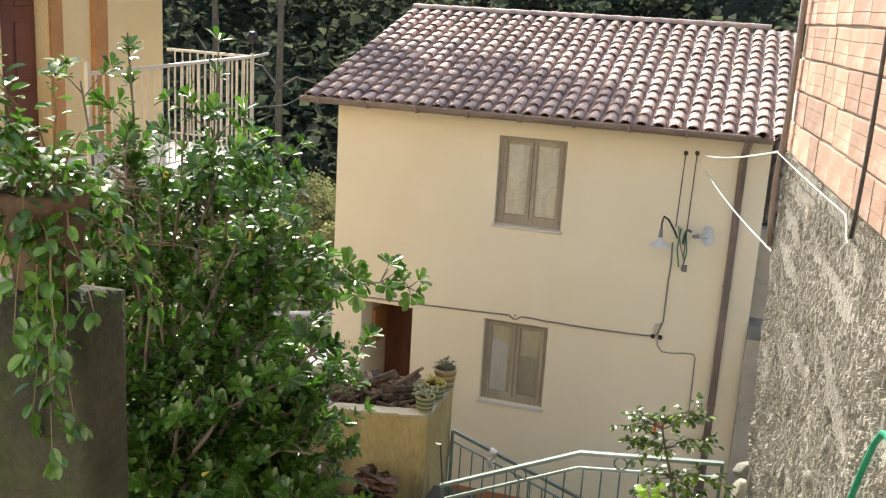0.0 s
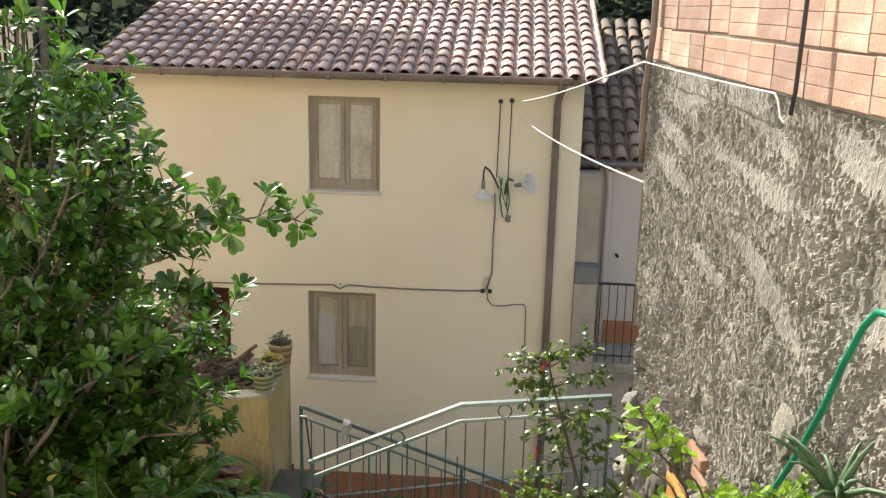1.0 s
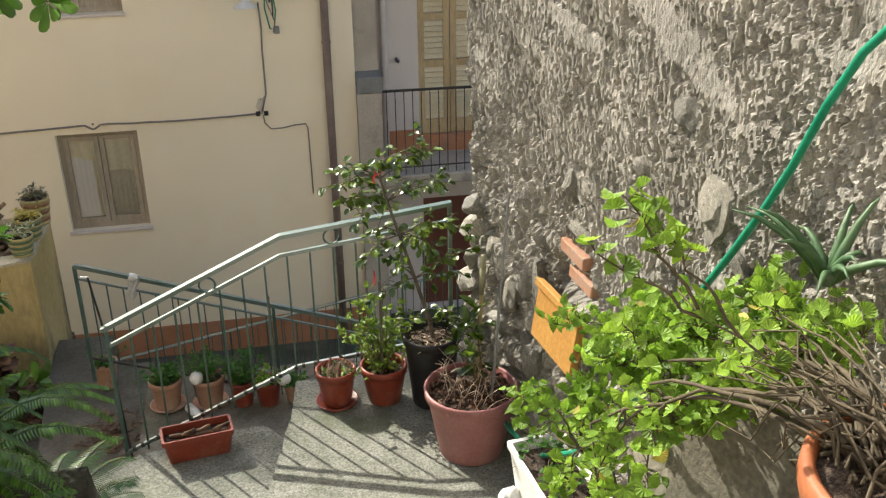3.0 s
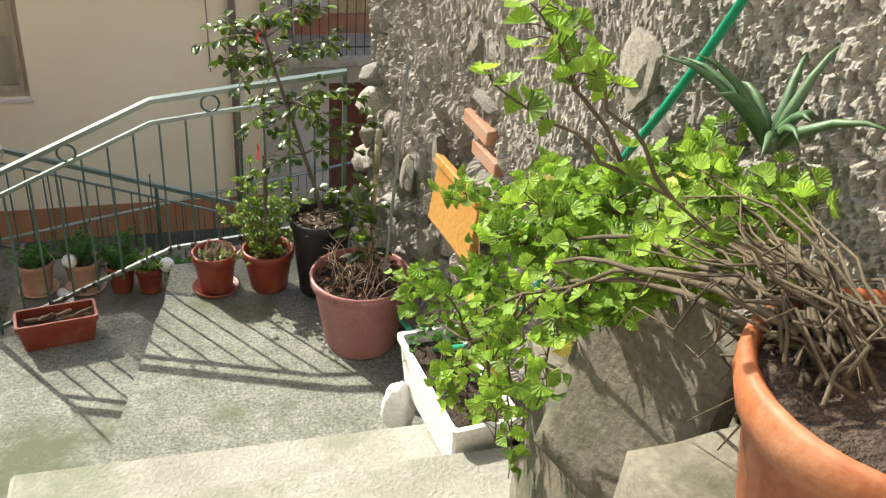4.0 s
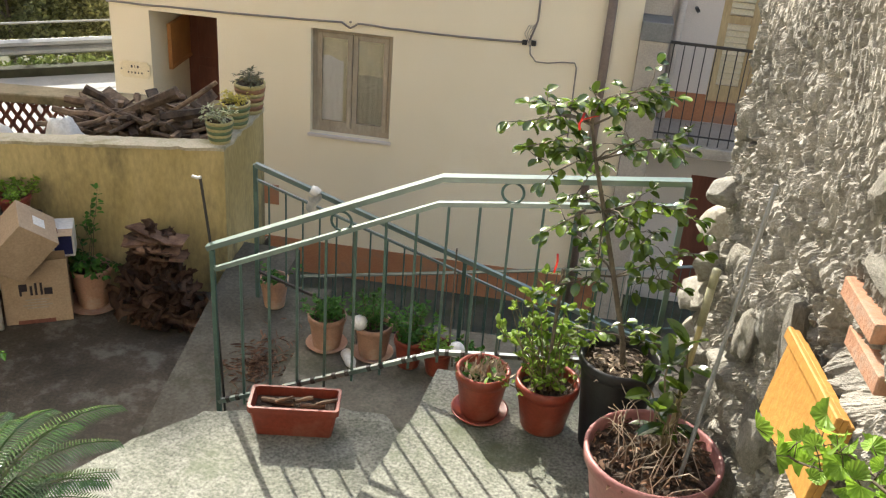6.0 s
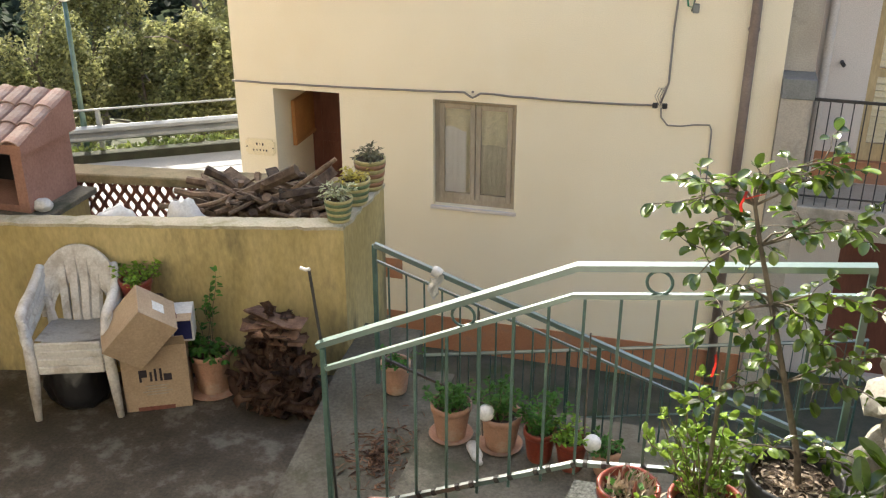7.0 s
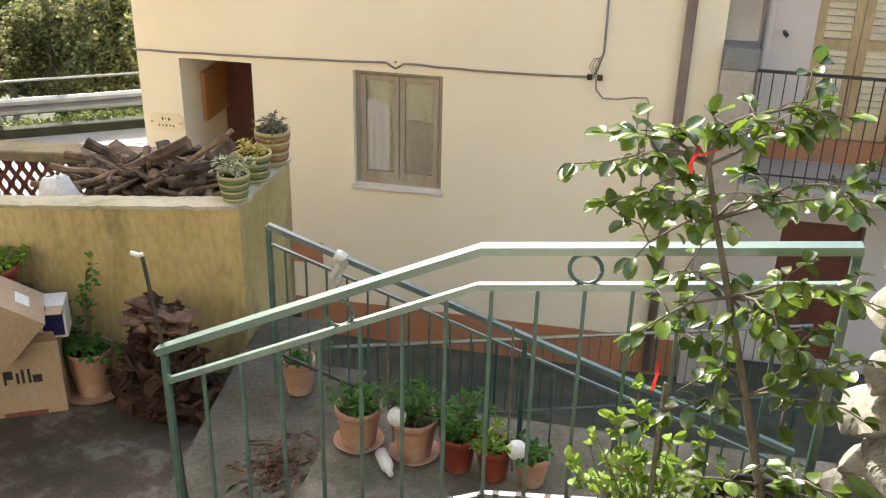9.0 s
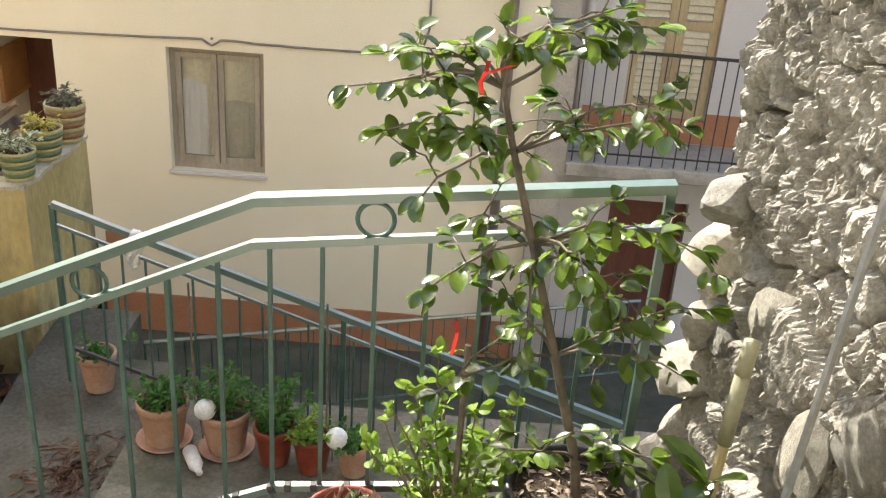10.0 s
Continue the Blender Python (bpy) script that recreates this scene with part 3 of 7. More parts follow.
def roof_m(x, d, h=0.0):
    """A place on the front slope: x along the eave, d up the slope from the eave, h above it."""
    return Matrix.Translation((x, -0.42 + d * math.cos(slope) - h * math.sin(slope), EAVE + 0.12 + d * math.sin(slope) + h * math.cos(slope))) @ pose(0, 0, 0, PITCH, 0, 0)


roof = part("roof", prism([(RX0, -0.42), (RX1, -0.42), (RX1, RIDGE_Y), (RX0, RIDGE_Y)], 0, 0), M_TILE_J, house, "clay tile roof with weathered pinkish tiles")
bm = bmesh.new()
pts = [(-0.42, EAVE + 0.02), (-0.42, EAVE + 0.10), (RIDGE_Y, RIDGE_Z), (DEPTH + 0.4, EAVE + 0.10), (DEPTH + 0.4, EAVE + 0.02), (DEPTH - 0.3, EAVE - 0.001), (0.3, EAVE - 0.001)]
ends = [[bm.verts.new((x, y, z)) for y, z in pts] for x in (RX0 + 0.05, RX1 - 0.05)]
bm.faces.new(ends[0])
bm.faces.new(ends[1][::-1])
for k in range(len(pts)):
    bm.faces.new((ends[0][k], ends[1][k], ends[1][(k + 1) % len(pts)], ends[0][(k + 1) % len(pts)])[::-1])
roof.data = mesh_of(bm, "roof", M_GUTTER)


def tile_mesh(length, w0, w1, rise, n=6):
    """A half-round clay tile, wider at its lower end, with thickness."""
    bm = bmesh.new()
    rings = []
    for y, w in ((0, w0), (length, w1)):
        for th in (0, 0.014):
            ring = []
            for k in range(n + 1):
                a = math.pi * k / n
                ring.append(bm.verts.new((-(w / 2 - th) * math.cos(a), y, (rise - th) * math.sin(a) * w / w0)))
            rings.append(ring)
    o0, i0, o1, i1 = rings
    for k in range(n):
        bm.faces.new((o0[k], o0[k + 1], o1[k + 1], o1[k])[::-1])
        bm.faces.new((i0[k], i0[k + 1], i1[k + 1], i1[k]))
        bm.faces.new((o0[k], i0[k], i0[k + 1], o0[k + 1])[::-1])
    me = bpy.data.meshes.new("roof_tile")
    bm.to_mesh(me)
    bm.free()
    return me


TILE_STEP, TILE_ROW = 0.235, 0.335
tile_me = tile_mesh(0.40, 0.19, 0.155, 0.075)
tile_me.materials.append(M_TILE)
ncol, nrow = int((RX1 - RX0) / TILE_STEP), int(roof_len / TILE_ROW)
verts, faces = [], []
rnd = random.Random(5)
tv = [v.co.copy() for v in tile_me.vertices]
tf = [tuple(p.vertices) for p in tile_me.polygons]
TILE_PLACES = []
for r in range(nrow + 1):
    for c in range(ncol + 1):
        x = RX0 + 0.10 + c * TILE_STEP + rnd.uniform(-0.008, 0.008)
        d = -0.06 + r * TILE_ROW + rnd.uniform(-0.015, 0.015)
        if d > roof_len - 0.25:
            continue
        m = roof_m(x, d, 0.012 + rnd.uniform(0, 0.008)) @ pose(0, 0, 0, -3.5 + rnd.uniform(-0.6, 0.6), 0, rnd.uniform(-1.6, 1.6))
        if len(TILE_PLACES) < 300:
            TILE_PLACES.append(m)
        else:
            k = len(verts)
            verts += [m @ v for v in tv]
            faces += [tuple(i + k for i in f) for f in tf]
        # the channel tile between two cover tiles
        m2 = roof_m(x + TILE_STEP / 2, d, 0.03) @ pose(0, 0, 0, -2.5, 180, 0)
        k = len(verts)
        verts += [m2 @ v for v in tv]
        faces += [tuple(i + k for i in f) for f in tf]
me = bpy.data.meshes.new("roof_tiles")
me.from_pydata([tuple(v) for v in verts], [], faces)
me.materials.append(M_TILE_J)
tagged(part("roof_tiles", me, None, roof), kind="stuff")
# ridge caps
ridge_me = tile_mesh(0.46, 0.22, 0.19, 0.09)
ridge_me.materials.append(M_TILE)
for k in range(int((RX1 - RX0) / 0.40)):
    part("ridge_tile", ridge_me, None, roof, m=Matrix.Translation((RX0 + 0.02 + 0.40 * k, RIDGE_Y, RIDGE_Z + 0.03)) @ pose(0, 0, 0, 0, 1, -90))
# gutter and downpipe
bm = bmesh.new()
prof = [(math.cos(a), math.sin(a)) for a in [math.pi + math.pi * k / 8 for k in range(9)]]
rows = [[bm.verts.new((x, -0.50 + 0.075 * c, EAVE + 0.13 + 0.10 * s)) for c, s in prof] + [bm.verts.new((x, -0.50 + 0.063 * c, EAVE + 0.135 + 0.088 * s)) for c, s in prof[::-1]] for x in (RX0 - 0.03, RX1 - 0.25)]
n = len(rows[0])
for k in range(n):
    bm.faces.new((rows[0][k], rows[0][(k + 1) % n], rows[1][(k + 1) % n], rows[1][k])[::-1])
bm.faces.new(rows[0])
bm.faces.new(rows[1][::-1])
part("gutter", bm, M_GUTTER, house, "brown half-round gutter")
for k in range(9):
    bm = boxed(RX0 + 0.3 + 0.8 * k, -0.585, EAVE + 0.02, RX0 + 0.33 + 0.8 * k, -0.42, EAVE + 0.045)
    part("gutter_bracket", box(bm, RX0 + 0.3 + 0.8 * k, -0.585, EAVE + 0.045, RX0 + 0.33 + 0.8 * k, -0.577, EAVE + 0.14), M_GUTTER, house)
part("downpipe", tube([(3.70, -0.48, EAVE + 0.04), (3.67, -0.30, EAVE - 0.10), (3.65, -0.075, EAVE - 0.26), (3.65, -0.075, 2.6), (3.65, -0.075, -1.4)], 0.055, 12), M_GUTTER, house, "brown round downpipe", smooth=True)
for z in (4.2, 3.05, 1.2, -0.2):
    part("pipe_clip", tube([(3.65, -0.075, z), (3.65, -0.075, z + 0.03)], 0.063, 12), M_GUTTER, house)


def window(w, white=False):
    x0, x1, z0, z1 = w
    win = part("window", boxed(x0, 0.16, z0, x1, 0.20, z0 + 0.06), M_WINFRAME, house, "beige wooden casement window with drawn curtains")
    bm = bmesh.new()
    box(bm, x0, 0.10, z0, x0 + 0.06, 0.20, z1)
    box(bm, x1 - 0.06, 0.10, z0, x1, 0.20, z1)
    box(bm, x0 + 0.06, 0.10, z1 - 0.06, x1 - 0.06, 0.20, z1)
    box(bm, x0 + 0.06, 0.10, z0, x1 - 0.06, 0.20, z0 + 0.07)
    part("window_frame", bm, M_WINFRAME, win)
    mid = (x0 + x1) / 2
    for a, b in ((x0 + 0.062, mid - 0.004), (mid + 0.004, x1 - 0.062)):
        bm = bmesh.new()
        box(bm, a, 0.085, z0 + 0.072, a + 0.065, 0.13, z1 - 0.062, bevel=0.006)
        box(bm, b - 0.065, 0.085, z0 + 0.072, b, 0.13, z1 - 0.062, bevel=0.006)
        box(bm, a + 0.065, 0.088, z1 - 0.125, b - 0.065, 0.128, z1 - 0.062)
        box(bm, a + 0.065, 0.088, z0 + 0.072, b - 0.065, 0.128, z0 + 0.155)
        part("sash", bm, M_WINFRAME, win)
        pane = part("pane", boxed(a + 0.06, 0.106, z0 + 0.15, b - 0.06, 0.112, z1 - 0.12), M_GLASS, win)
        pane.visible_shadow = False
    bm = bmesh.new()
    cur = grid(60, 6, lambda u, v: (x0 + 0.06 + (x1 - x0 - 0.12) * u, 0.150 + 0.006 * math.sin(u * 34) + 0.005 * math.sin(u * 19), z0 + 0.02 + (z1 - z0 - 0.04) * v))
    part("curtain", cur, M_CURTAIN if white else M_CURTAIN_D, win, "pale sheer curtain", smooth=True)
    if white:
        part("white_curtain", grid(20, 3, lambda u, v: (x0 + 0.10 + 0.30 * u, 0.122 + 0.003 * math.sin(u * 30), z0 + 0.14 + (0.86 + 0.03 * math.sin(u * 5)) * v)), M_CURTAIN_W, win, "white half curtain", smooth=True)
        part("grey_curtain", grid(20, 3, lambda u, v: (x0 + 0.60 + 0.34 * u, 0.122 + 0.003 * math.sin(u * 33), z0 + 0.14 + (0.66 + 0.02 * math.sin(u * 4)) * v)), M_CURTAIN_D, win, "dull half curtain", smooth=True)
    part("window_sill", boxed(x0 - 0.03, -0.035, z0 - 0.045, x1 + 0.03, 0.10, z0 - 0.002, bevel=0.006), M_PLASTER_PINK, win, "pale stone sill")
    part("dark_room", boxed(x0 - 0.3, 0.9, z0 - 0.3, x1 + 0.3, 0.92, z1 + 0.3), M_PLASTER_OLD, win)
    return win


window(W1)
window(W2, True)
# recessed doorway
DOOR_Y = 1.22
door = part("door", boxed(DOOR[0] + 0.002, DOOR_Y, DOOR[2], DOOR[1] + 0.3, DOOR_Y + 0.05, DOOR[3] + 0.02), M_DOOR, house, "dark red brown wooden door")
for x0 in (-1.98, -1.50):
    for z0 in (0.12, 1.05):
        part("panel", boxed(x0, DOOR_Y - 0.014, z0, x0 + 0.40, DOOR_Y - 0.001, z0 + 0.8, bevel=0.005), M_DOOR, door)
part("door_reveal", boxed(DOOR[0] - 0.05, 0.352, DOOR[2], DOOR[0] - 0.001, DOOR_Y + 0.05, DOOR[3] + 0.05), M_PLASTER, house)
part("door_reveal", boxed(DOOR[1] + 0.305, 0.352, DOOR[2], DOOR[1] + 0.35, DOOR_Y + 0.05, DOOR[3] + 0.05), M_PLASTER, house)
part("porch_ceiling", boxed(DOOR[0], 0.352, DOOR[3] + 0.022, DOOR[1] + 0.3, DOOR_Y + 0.05, DOOR[3] + 0.07), M_PLASTER, house)
part("doorstep", boxed(DOOR[0], 0.0, DOOR[2] - 0.10, DOOR[1], DOOR_Y, DOOR[2] - 0.002), M_CONC2, house)
board_in = part("door_panel", boxed(DOOR[0] + 0.012, 0.50, 1.06, DOOR[0] + 0.045, DOOR_Y - 0.02, 1.68), M_WOODBOARD, house, "orange brown wooden board on the reveal")
for z0, z1 in ((1.06, 1.10), (1.64, 1.68)):
    part("frame_bar", boxed(DOOR[0] + 0.046, 0.50, z0, DOOR[0] + 0.062, DOOR_Y - 0.02, z1), M_WOODBOARD, board_in)
part("frame_bar", boxed(DOOR[0] + 0.046, 0.50, 1.10, DOOR[0] + 0.062, 0.54, 1.64), M_WOODBOARD, board_in)
# enamelled street sign with unreadable lettering
sx0, sx1, sz0, sz1, nk = -2.57, -2.155, 1.07, 1.29, 0.03
outline = [(sx0 + nk, sz0), (sx1 - nk, sz0), (sx1 - nk, sz0 + nk), (sx1, sz0 + nk), (sx1, sz1 - nk), (sx1 - nk, sz1 - nk), (sx1 - nk, sz1), (sx0 + nk, sz1), (sx0 + nk, sz1 - nk), (sx0, sz1 - nk), (sx0, sz0 + nk), (sx0 + nk, sz0 + nk)]
bm = prism(outline, 0.002, 0.02)
bmesh.ops.transform(bm, matrix=Matrix.Rotation(math.pi / 2, 4, "X"), verts=bm.verts)
sign = part("street_sign", bm, M_SIGN, house, "cream enamelled street sign with notched corners")
for k, w in enumerate((0.020, 0.006, 0.020)):
    x = -2.405 + 0.042 * k
    part("lettering_bar", boxed(x - w / 2, -0.024, 1.205, x + w / 2, -0.0205, 1.240), M_INK, sign)
for k, w in enumerate((0.016, 0.012, 0.018, 0.012, 0.016)):
    x = -2.455 + 0.046 * k
    part("lettering_bar", boxed(x - w / 2, -0.024, 1.128, x + w / 2, -0.0205, 1.152), M_INK, sign)
for x in (sx0 + 0.022, sx1 - 0.022):
    part("screw", tube([(x, -0.020, 1.18), (x, -0.028, 1.18)], 0.009, 8), M_INK, sign)
part("red_plaque", boxed(-0.83, -0.016, -0.51, -0.43, -0.002, -0.22, bevel=0.004), M_BAND, house, "small terracotta red plaque")
# cables on the front wall
def wobble(a, b, n=24, sag=0.0, amp=0.008, seed=1.0):
    a, b = Vector(a), Vector(b)
    out = []
    for k in range(n + 1):
        t = k / n
        p = a.lerp(b, t)
        p.z += -sag * 4 * t * (1 - t) + amp * noise.noise((t * 9, seed, 0))
        out.append(p)
    return out


cable = wobble((-2.68, -0.016, 2.05), (0.40, -0.016, 2.115), 30, 0.012) + [(0.46, -0.016, 2.075), (0.505, -0.018, 2.055), (0.55, -0.016, 2.08), (0.60, -0.016, 2.115)] + wobble((0.66, -0.016, 2.118), (2.68, -0.016, 2.125), 24, 0.02)
part("wall_cable", tube(cable, 0.013, 6), M_CABLE, house, "grey cable along the wall", smooth=True)
part("cable_hook", tube([(0.505, 0.0, 2.125), (0.505, -0.03, 2.13)], 0.014, 8), M_CABLE, house)
for x in (2.67, 2.78):
    part("junction_box", boxed(x - 0.03, -0.045, 2.095, x + 0.03, -0.002, 2.155, bevel=0.008), M_DARKIRON, house)
part("wall_cable", tube([(2.73, -0.02, 2.16), (2.765, -0.02, 2.28), (2.80, -0.018, 2.4), (2.80, -0.018, 3.0), (2.815, -0.02, 3.3), (2.80, -0.03, 3.62)], 0.012, 6), M_CABLE, house, smooth=True)
part("wall_cable", tube([(2.74, -0.02, 2.10), (2.75, -0.02, 1.99), (2.83, -0.02, 1.90), (2.98, -0.02, 1.90), (3.14, -0.02, 1.93), (3.30, -0.02, 1.94), (3.33, -0.02, 1.88), (3.335, -0.02, 1.4), (3.34, -0.02, 0.9)], 0.009, 6), M_CABLE, house, smooth=True)
for k in range(3):
    part("loose_wire", tube([(2.72 + 0.02 * k, -0.02, 2.12), (2.66 + 0.03 * k, -0.05, 2.24), (2.70 + 0.03 * k, -0.04, 2.34), (2.77, -0.03, 2.30 + 0.03 * k)], 0.004, 5), M_CABLE, house)
# two rods and the pair of outdoor lamps hung from them
for x, top_z, low in ((2.84, 4.96, 3.86), (3.0, 4.975, 3.42)):
    part("lamp_rod", tube([(x, -0.002, top_z), (x, -0.05, top_z), (x, -0.05, top_z - 0.03), (x - 0.02, -0.045, low)], 0.0075, 6), M_DARKIRON, house, "rusty iron rod")
    part("rod_plate", tube([(x, -0.001, top_z), (x, -0.02, top_z)], 0.035, 10), M_DARKIRON, house)


def wall_lamp(at, rx, ry):
    lamp = thing("wall_lamp", "outdoor lamp with a white enamel cone shade", "lamp", group="pair of wall lamps")
    lamp.matrix_basis = Matrix.Translation(at) @ pose(0, 0, 0, rx, ry, 0)
    part("shade", lathe([(0.028, 0.10), (0.034, 0.06), (0.06, 0.03), (0.145, -0.03), (0.150, -0.035), (0.142, -0.03), (0.055, 0.025), (0.02, 0.05)], 20), M_WHITE, lamp, "white enamel shade", smooth=True)
    part("socket", lathe([(0.0, 0.22), (0.022, 0.215), (0.03, 0.16), (0.03, 0.09), (0.02, 0.085)], 12), M_STEEL, lamp, smooth=True)
    part("bulb", lathe([(0.018, 0.05), (0.03, 0.01), (0.035, -0.02), (0.02, -0.05), (0.0, -0.055)], 12), M_WHITE, lamp, smooth=True)
    return lamp


wall_lamp((2.64, -0.36, 3.66), 0, 0)
wall_lamp((3.27, -0.34, 3.84), -28, -105)
part("lamp_arm", tube([(2.86, -0.04, 3.70), (2.80, -0.14, 3.85), (2.72, -0.25, 4.0), (2.66, -0.35, 4.06), (2.64, -0.36, 3.98), (2.64, -0.36, 3.86)], 0.014, 6), M_DARKIRON, house, "bent rusty lamp bracket", smooth=True)
part("lamp_arm", tube([(2.95, -0.04, 3.62), (2.97, -0.12, 3.80), (3.00, -0.22, 3.88), (3.06, -0.30, 3.87)], 0.018, 6), M_GREEN, house, smooth=True)
part("lamp_wire", tube([(2.90, -0.05, 3.86), (2.88, -0.10, 3.55), (2.93, -0.08, 3.28), (2.98, -0.05, 3.26), (3.02, -0.06, 3.5), (2.98, -0.10, 3.84)], 0.010, 6), M_HOSE, house, "green tangled lamp wire", smooth=True)
part("lamp_wire", tube([(2.86, -0.05, 3.88), (2.92, -0.09, 3.6), (3.0, -0.06, 3.36), (2.97, -0.05, 3.22)], 0.008, 6), M_CABLE, house, smooth=True)
part("switch_box", boxed(2.98, -0.06, 3.20, 3.05, -0.002, 3.30, bevel=0.01), M_STEEL, house)

# ---- neighbouring old house, set back beside the cream one ----
annex = thing("neighbour_house", "old pale plastered house with a tiled roof and balcony", "house")
AY = 0.75
ADOOR = (5.02, 5.98, 1.14, 3.72)
part("wall", wall_cells(HX1 + 0.01, 9.5, -1.8, 3.98, [ADOOR, (5.05, 5.98, -1.5, 0.38)], AY, AY + 0.3), M_PLASTER_PINK, annex, "pale plaster wall")
part("side_wall", boxed(9.2, AY + 0.3, -1.8, 9.5, 6.5, 3.98), M_PLASTER_PINK, annex)
part("back_wall", boxed(HX1 + 0.02, 6.2, -1.8, 9.2, 6.5, 3.98), M_PLASTER_PINK, annex)
part("pier", boxed(4.024, -0.14, -1.5, 4.36, AY - 0.003, 2.34), M_PLASTER_OLD, annex, "stained grey plaster pier")
part("pier", boxed(4.024, 0.2, 2.575, 4.36, AY - 0.003, 3.92), M_PLASTER_OLD, annex, "stained grey plaster pier")
part("pier_cap", boxed(4.024, -0.16, 2.342, 4.38, AY - 0.004, 2.57, bevel=0.008), M_STEEL, annex, "grey metal flashing")
slab = part("balcony", boxed(4.362, -0.22, 0.98, 8.5, AY - 0.003, 1.13, bevel=0.012), M_PLASTER_OLD, annex, "stained concrete balcony with an iron railing")
part("balcony_rail", tube([(4.37, -0.15, 2.36), (8.4, -0.15, 2.33)], 0.022, 4, square=True), M_DARKIRON, slab)
part("lower_rail", tube([(4.37, -0.15, 1.24), (8.4, -0.15, 1.24)], 0.012, 4, square=True), M_DARKIRON, slab)
for k in range(30):
    x = 4.42 + 0.122 * k
    part("baluster", tube([(x, -0.15, 1.132), (x, -0.15, 2.345)], 0.0085, 4, square=True), M_DARKIRON, slab)
part("skirting", boxed(4.37, AY - 0.025, 1.135, ADOOR[0] - 0.002, AY - 0.003, 1.50), M_BAND, annex, "terracotta painted band")
part("skirting", boxed(ADOOR[1] + 0.002, AY - 0.025, 1.135, 9.4, AY - 0.003, 1.50), M_BAND, annex, "terracotta painted band")
part("step_band", boxed(ADOOR[0], AY - 0.012, 1.135, ADOOR[1], AY + 0.2, 1.40), M_BAND, annex)
M_SHUTTER = make_mat("ochre shutter wood", (0.46, 0.34, 0.18), (0.54, 0.42, 0.24), 4.0, 0.65, 0.15, 50, stretch=(1, 1, 0.2))
M_SLAT = make_mat("cream shutter slat", (0.62, 0.54, 0.36), (0.70, 0.62, 0.44), 4.0, 0.6, 0.1, 50)
mid = (ADOOR[0] + ADOOR[1]) / 2
for a, b in ((ADOOR[0] + 0.01, mid - 0.006), (mid + 0.006, ADOOR[1] - 0.01)):
    sh = part("shutter", box(box(boxed(a, AY + 0.06, 1.405, a + 0.09, AY + 0.10, 3.70), b - 0.09, AY + 0.06, 1.405, b, AY + 0.10, 3.70), a + 0.09, AY + 0.062, 1.405, b - 0.09, AY + 0.098, 1.62), M_SHUTTER, annex, "ochre louvred shutter leaf")
    for z in (2.42, 3.1, 3.60):
        part("rail", boxed(a + 0.09, AY + 0.062, z, b - 0.09, AY + 0.098, z + 0.10), M_SHUTTER, sh)
    for z0, z1 in ((1.63, 2.41), (2.53, 3.09), (3.21, 3.59)):
        n = int((z1 - z0) / 0.075)
        for k in range(n):
            z = z0 + (k + 0.5) * (z1 - z0) / n
            bm = boxed(a + 0.092, -0.008, -0.036, b - 0.092, 0.008, 0.036)
            bmesh.ops.transform(bm, matrix=Matrix.Translation((0, AY + 0.08, z)) @ pose(0, 0, 0, -32, 0, 0), verts=bm.verts)
            part("slat", bm, M_SLAT, sh)
part("rain_pipe", tube([(4.46, AY - 0.04, 4.0), (4.52, AY - 0.06, 3.75), (4.52, AY - 0.06, 2.5), (4.50, AY - 0.06, 1.15)], 0.05, 10), M_PLASTER_PINK, annex, "pale painted rain pipe", smooth=True)
part("wall_hook", tube([(4.70, AY - 0.001, 2.58), (4.70, AY - 0.09, 2.58), (4.72, AY - 0.11, 2.56)], 0.025, 6), M_DARKIRON, annex)
part("cellar_door", boxed(5.06, AY + 0.1, -1.5, 5.97, AY + 0.15, 0.37), M_DOOR, annex, "dark red cellar door")
part("annex_gutter", tube([(4.05, AY - 0.22, 4.03), (9.6, AY - 0.22, 4.03)], 0.06, 8), M_STEEL, annex, smooth=True)
aroof = part("roof", prism([(HX1 + 0.03, AY - 0.2), (9.6, AY - 0.2), (9.6, 4.2), (HX1 + 0.03, 4.2)], 3.985, 4.1, [4.06, 4.06, 5.76, 5.76]), M_TILE_OLD, annex, "mossy dark clay tile roof")
a_slope = math.atan2(1.7, 4.4 - AY)
atile = tile_mesh(0.42, 0.20, 0.165, 0.085)
atile.materials.append(M_TILE_OLD)
rnd = random.Random(9)
for r in range(13):
    for c in range(6):
        d = -0.05 + 0.35 * r
        m = Matrix.Translation((HX1 + 0.16 + 0.235 * c + rnd.uniform(-0.012, 0.012), AY - 0.2 + d * math.cos(a_slope), 4.10 + d * math.sin(a_slope) + rnd.uniform(0, 0.025))) @ pose(0, 0, 0, math.degrees(a_slope) - 3.5, 0, rnd.uniform(-3, 3))
        part("roof_tile", atile, None, aroof, m=m)
        m2 = Matrix.Translation((HX1 + 0.16 + 0.235 * (c + 0.5), AY - 0.2 + d * math.cos(a_slope), 4.075 + d * math.sin(a_slope))) @ pose(0, 0, 0, math.degrees(a_slope) - 2.5, 180, 0)
        part("channel_tile", atile, None, aroof, m=m2)

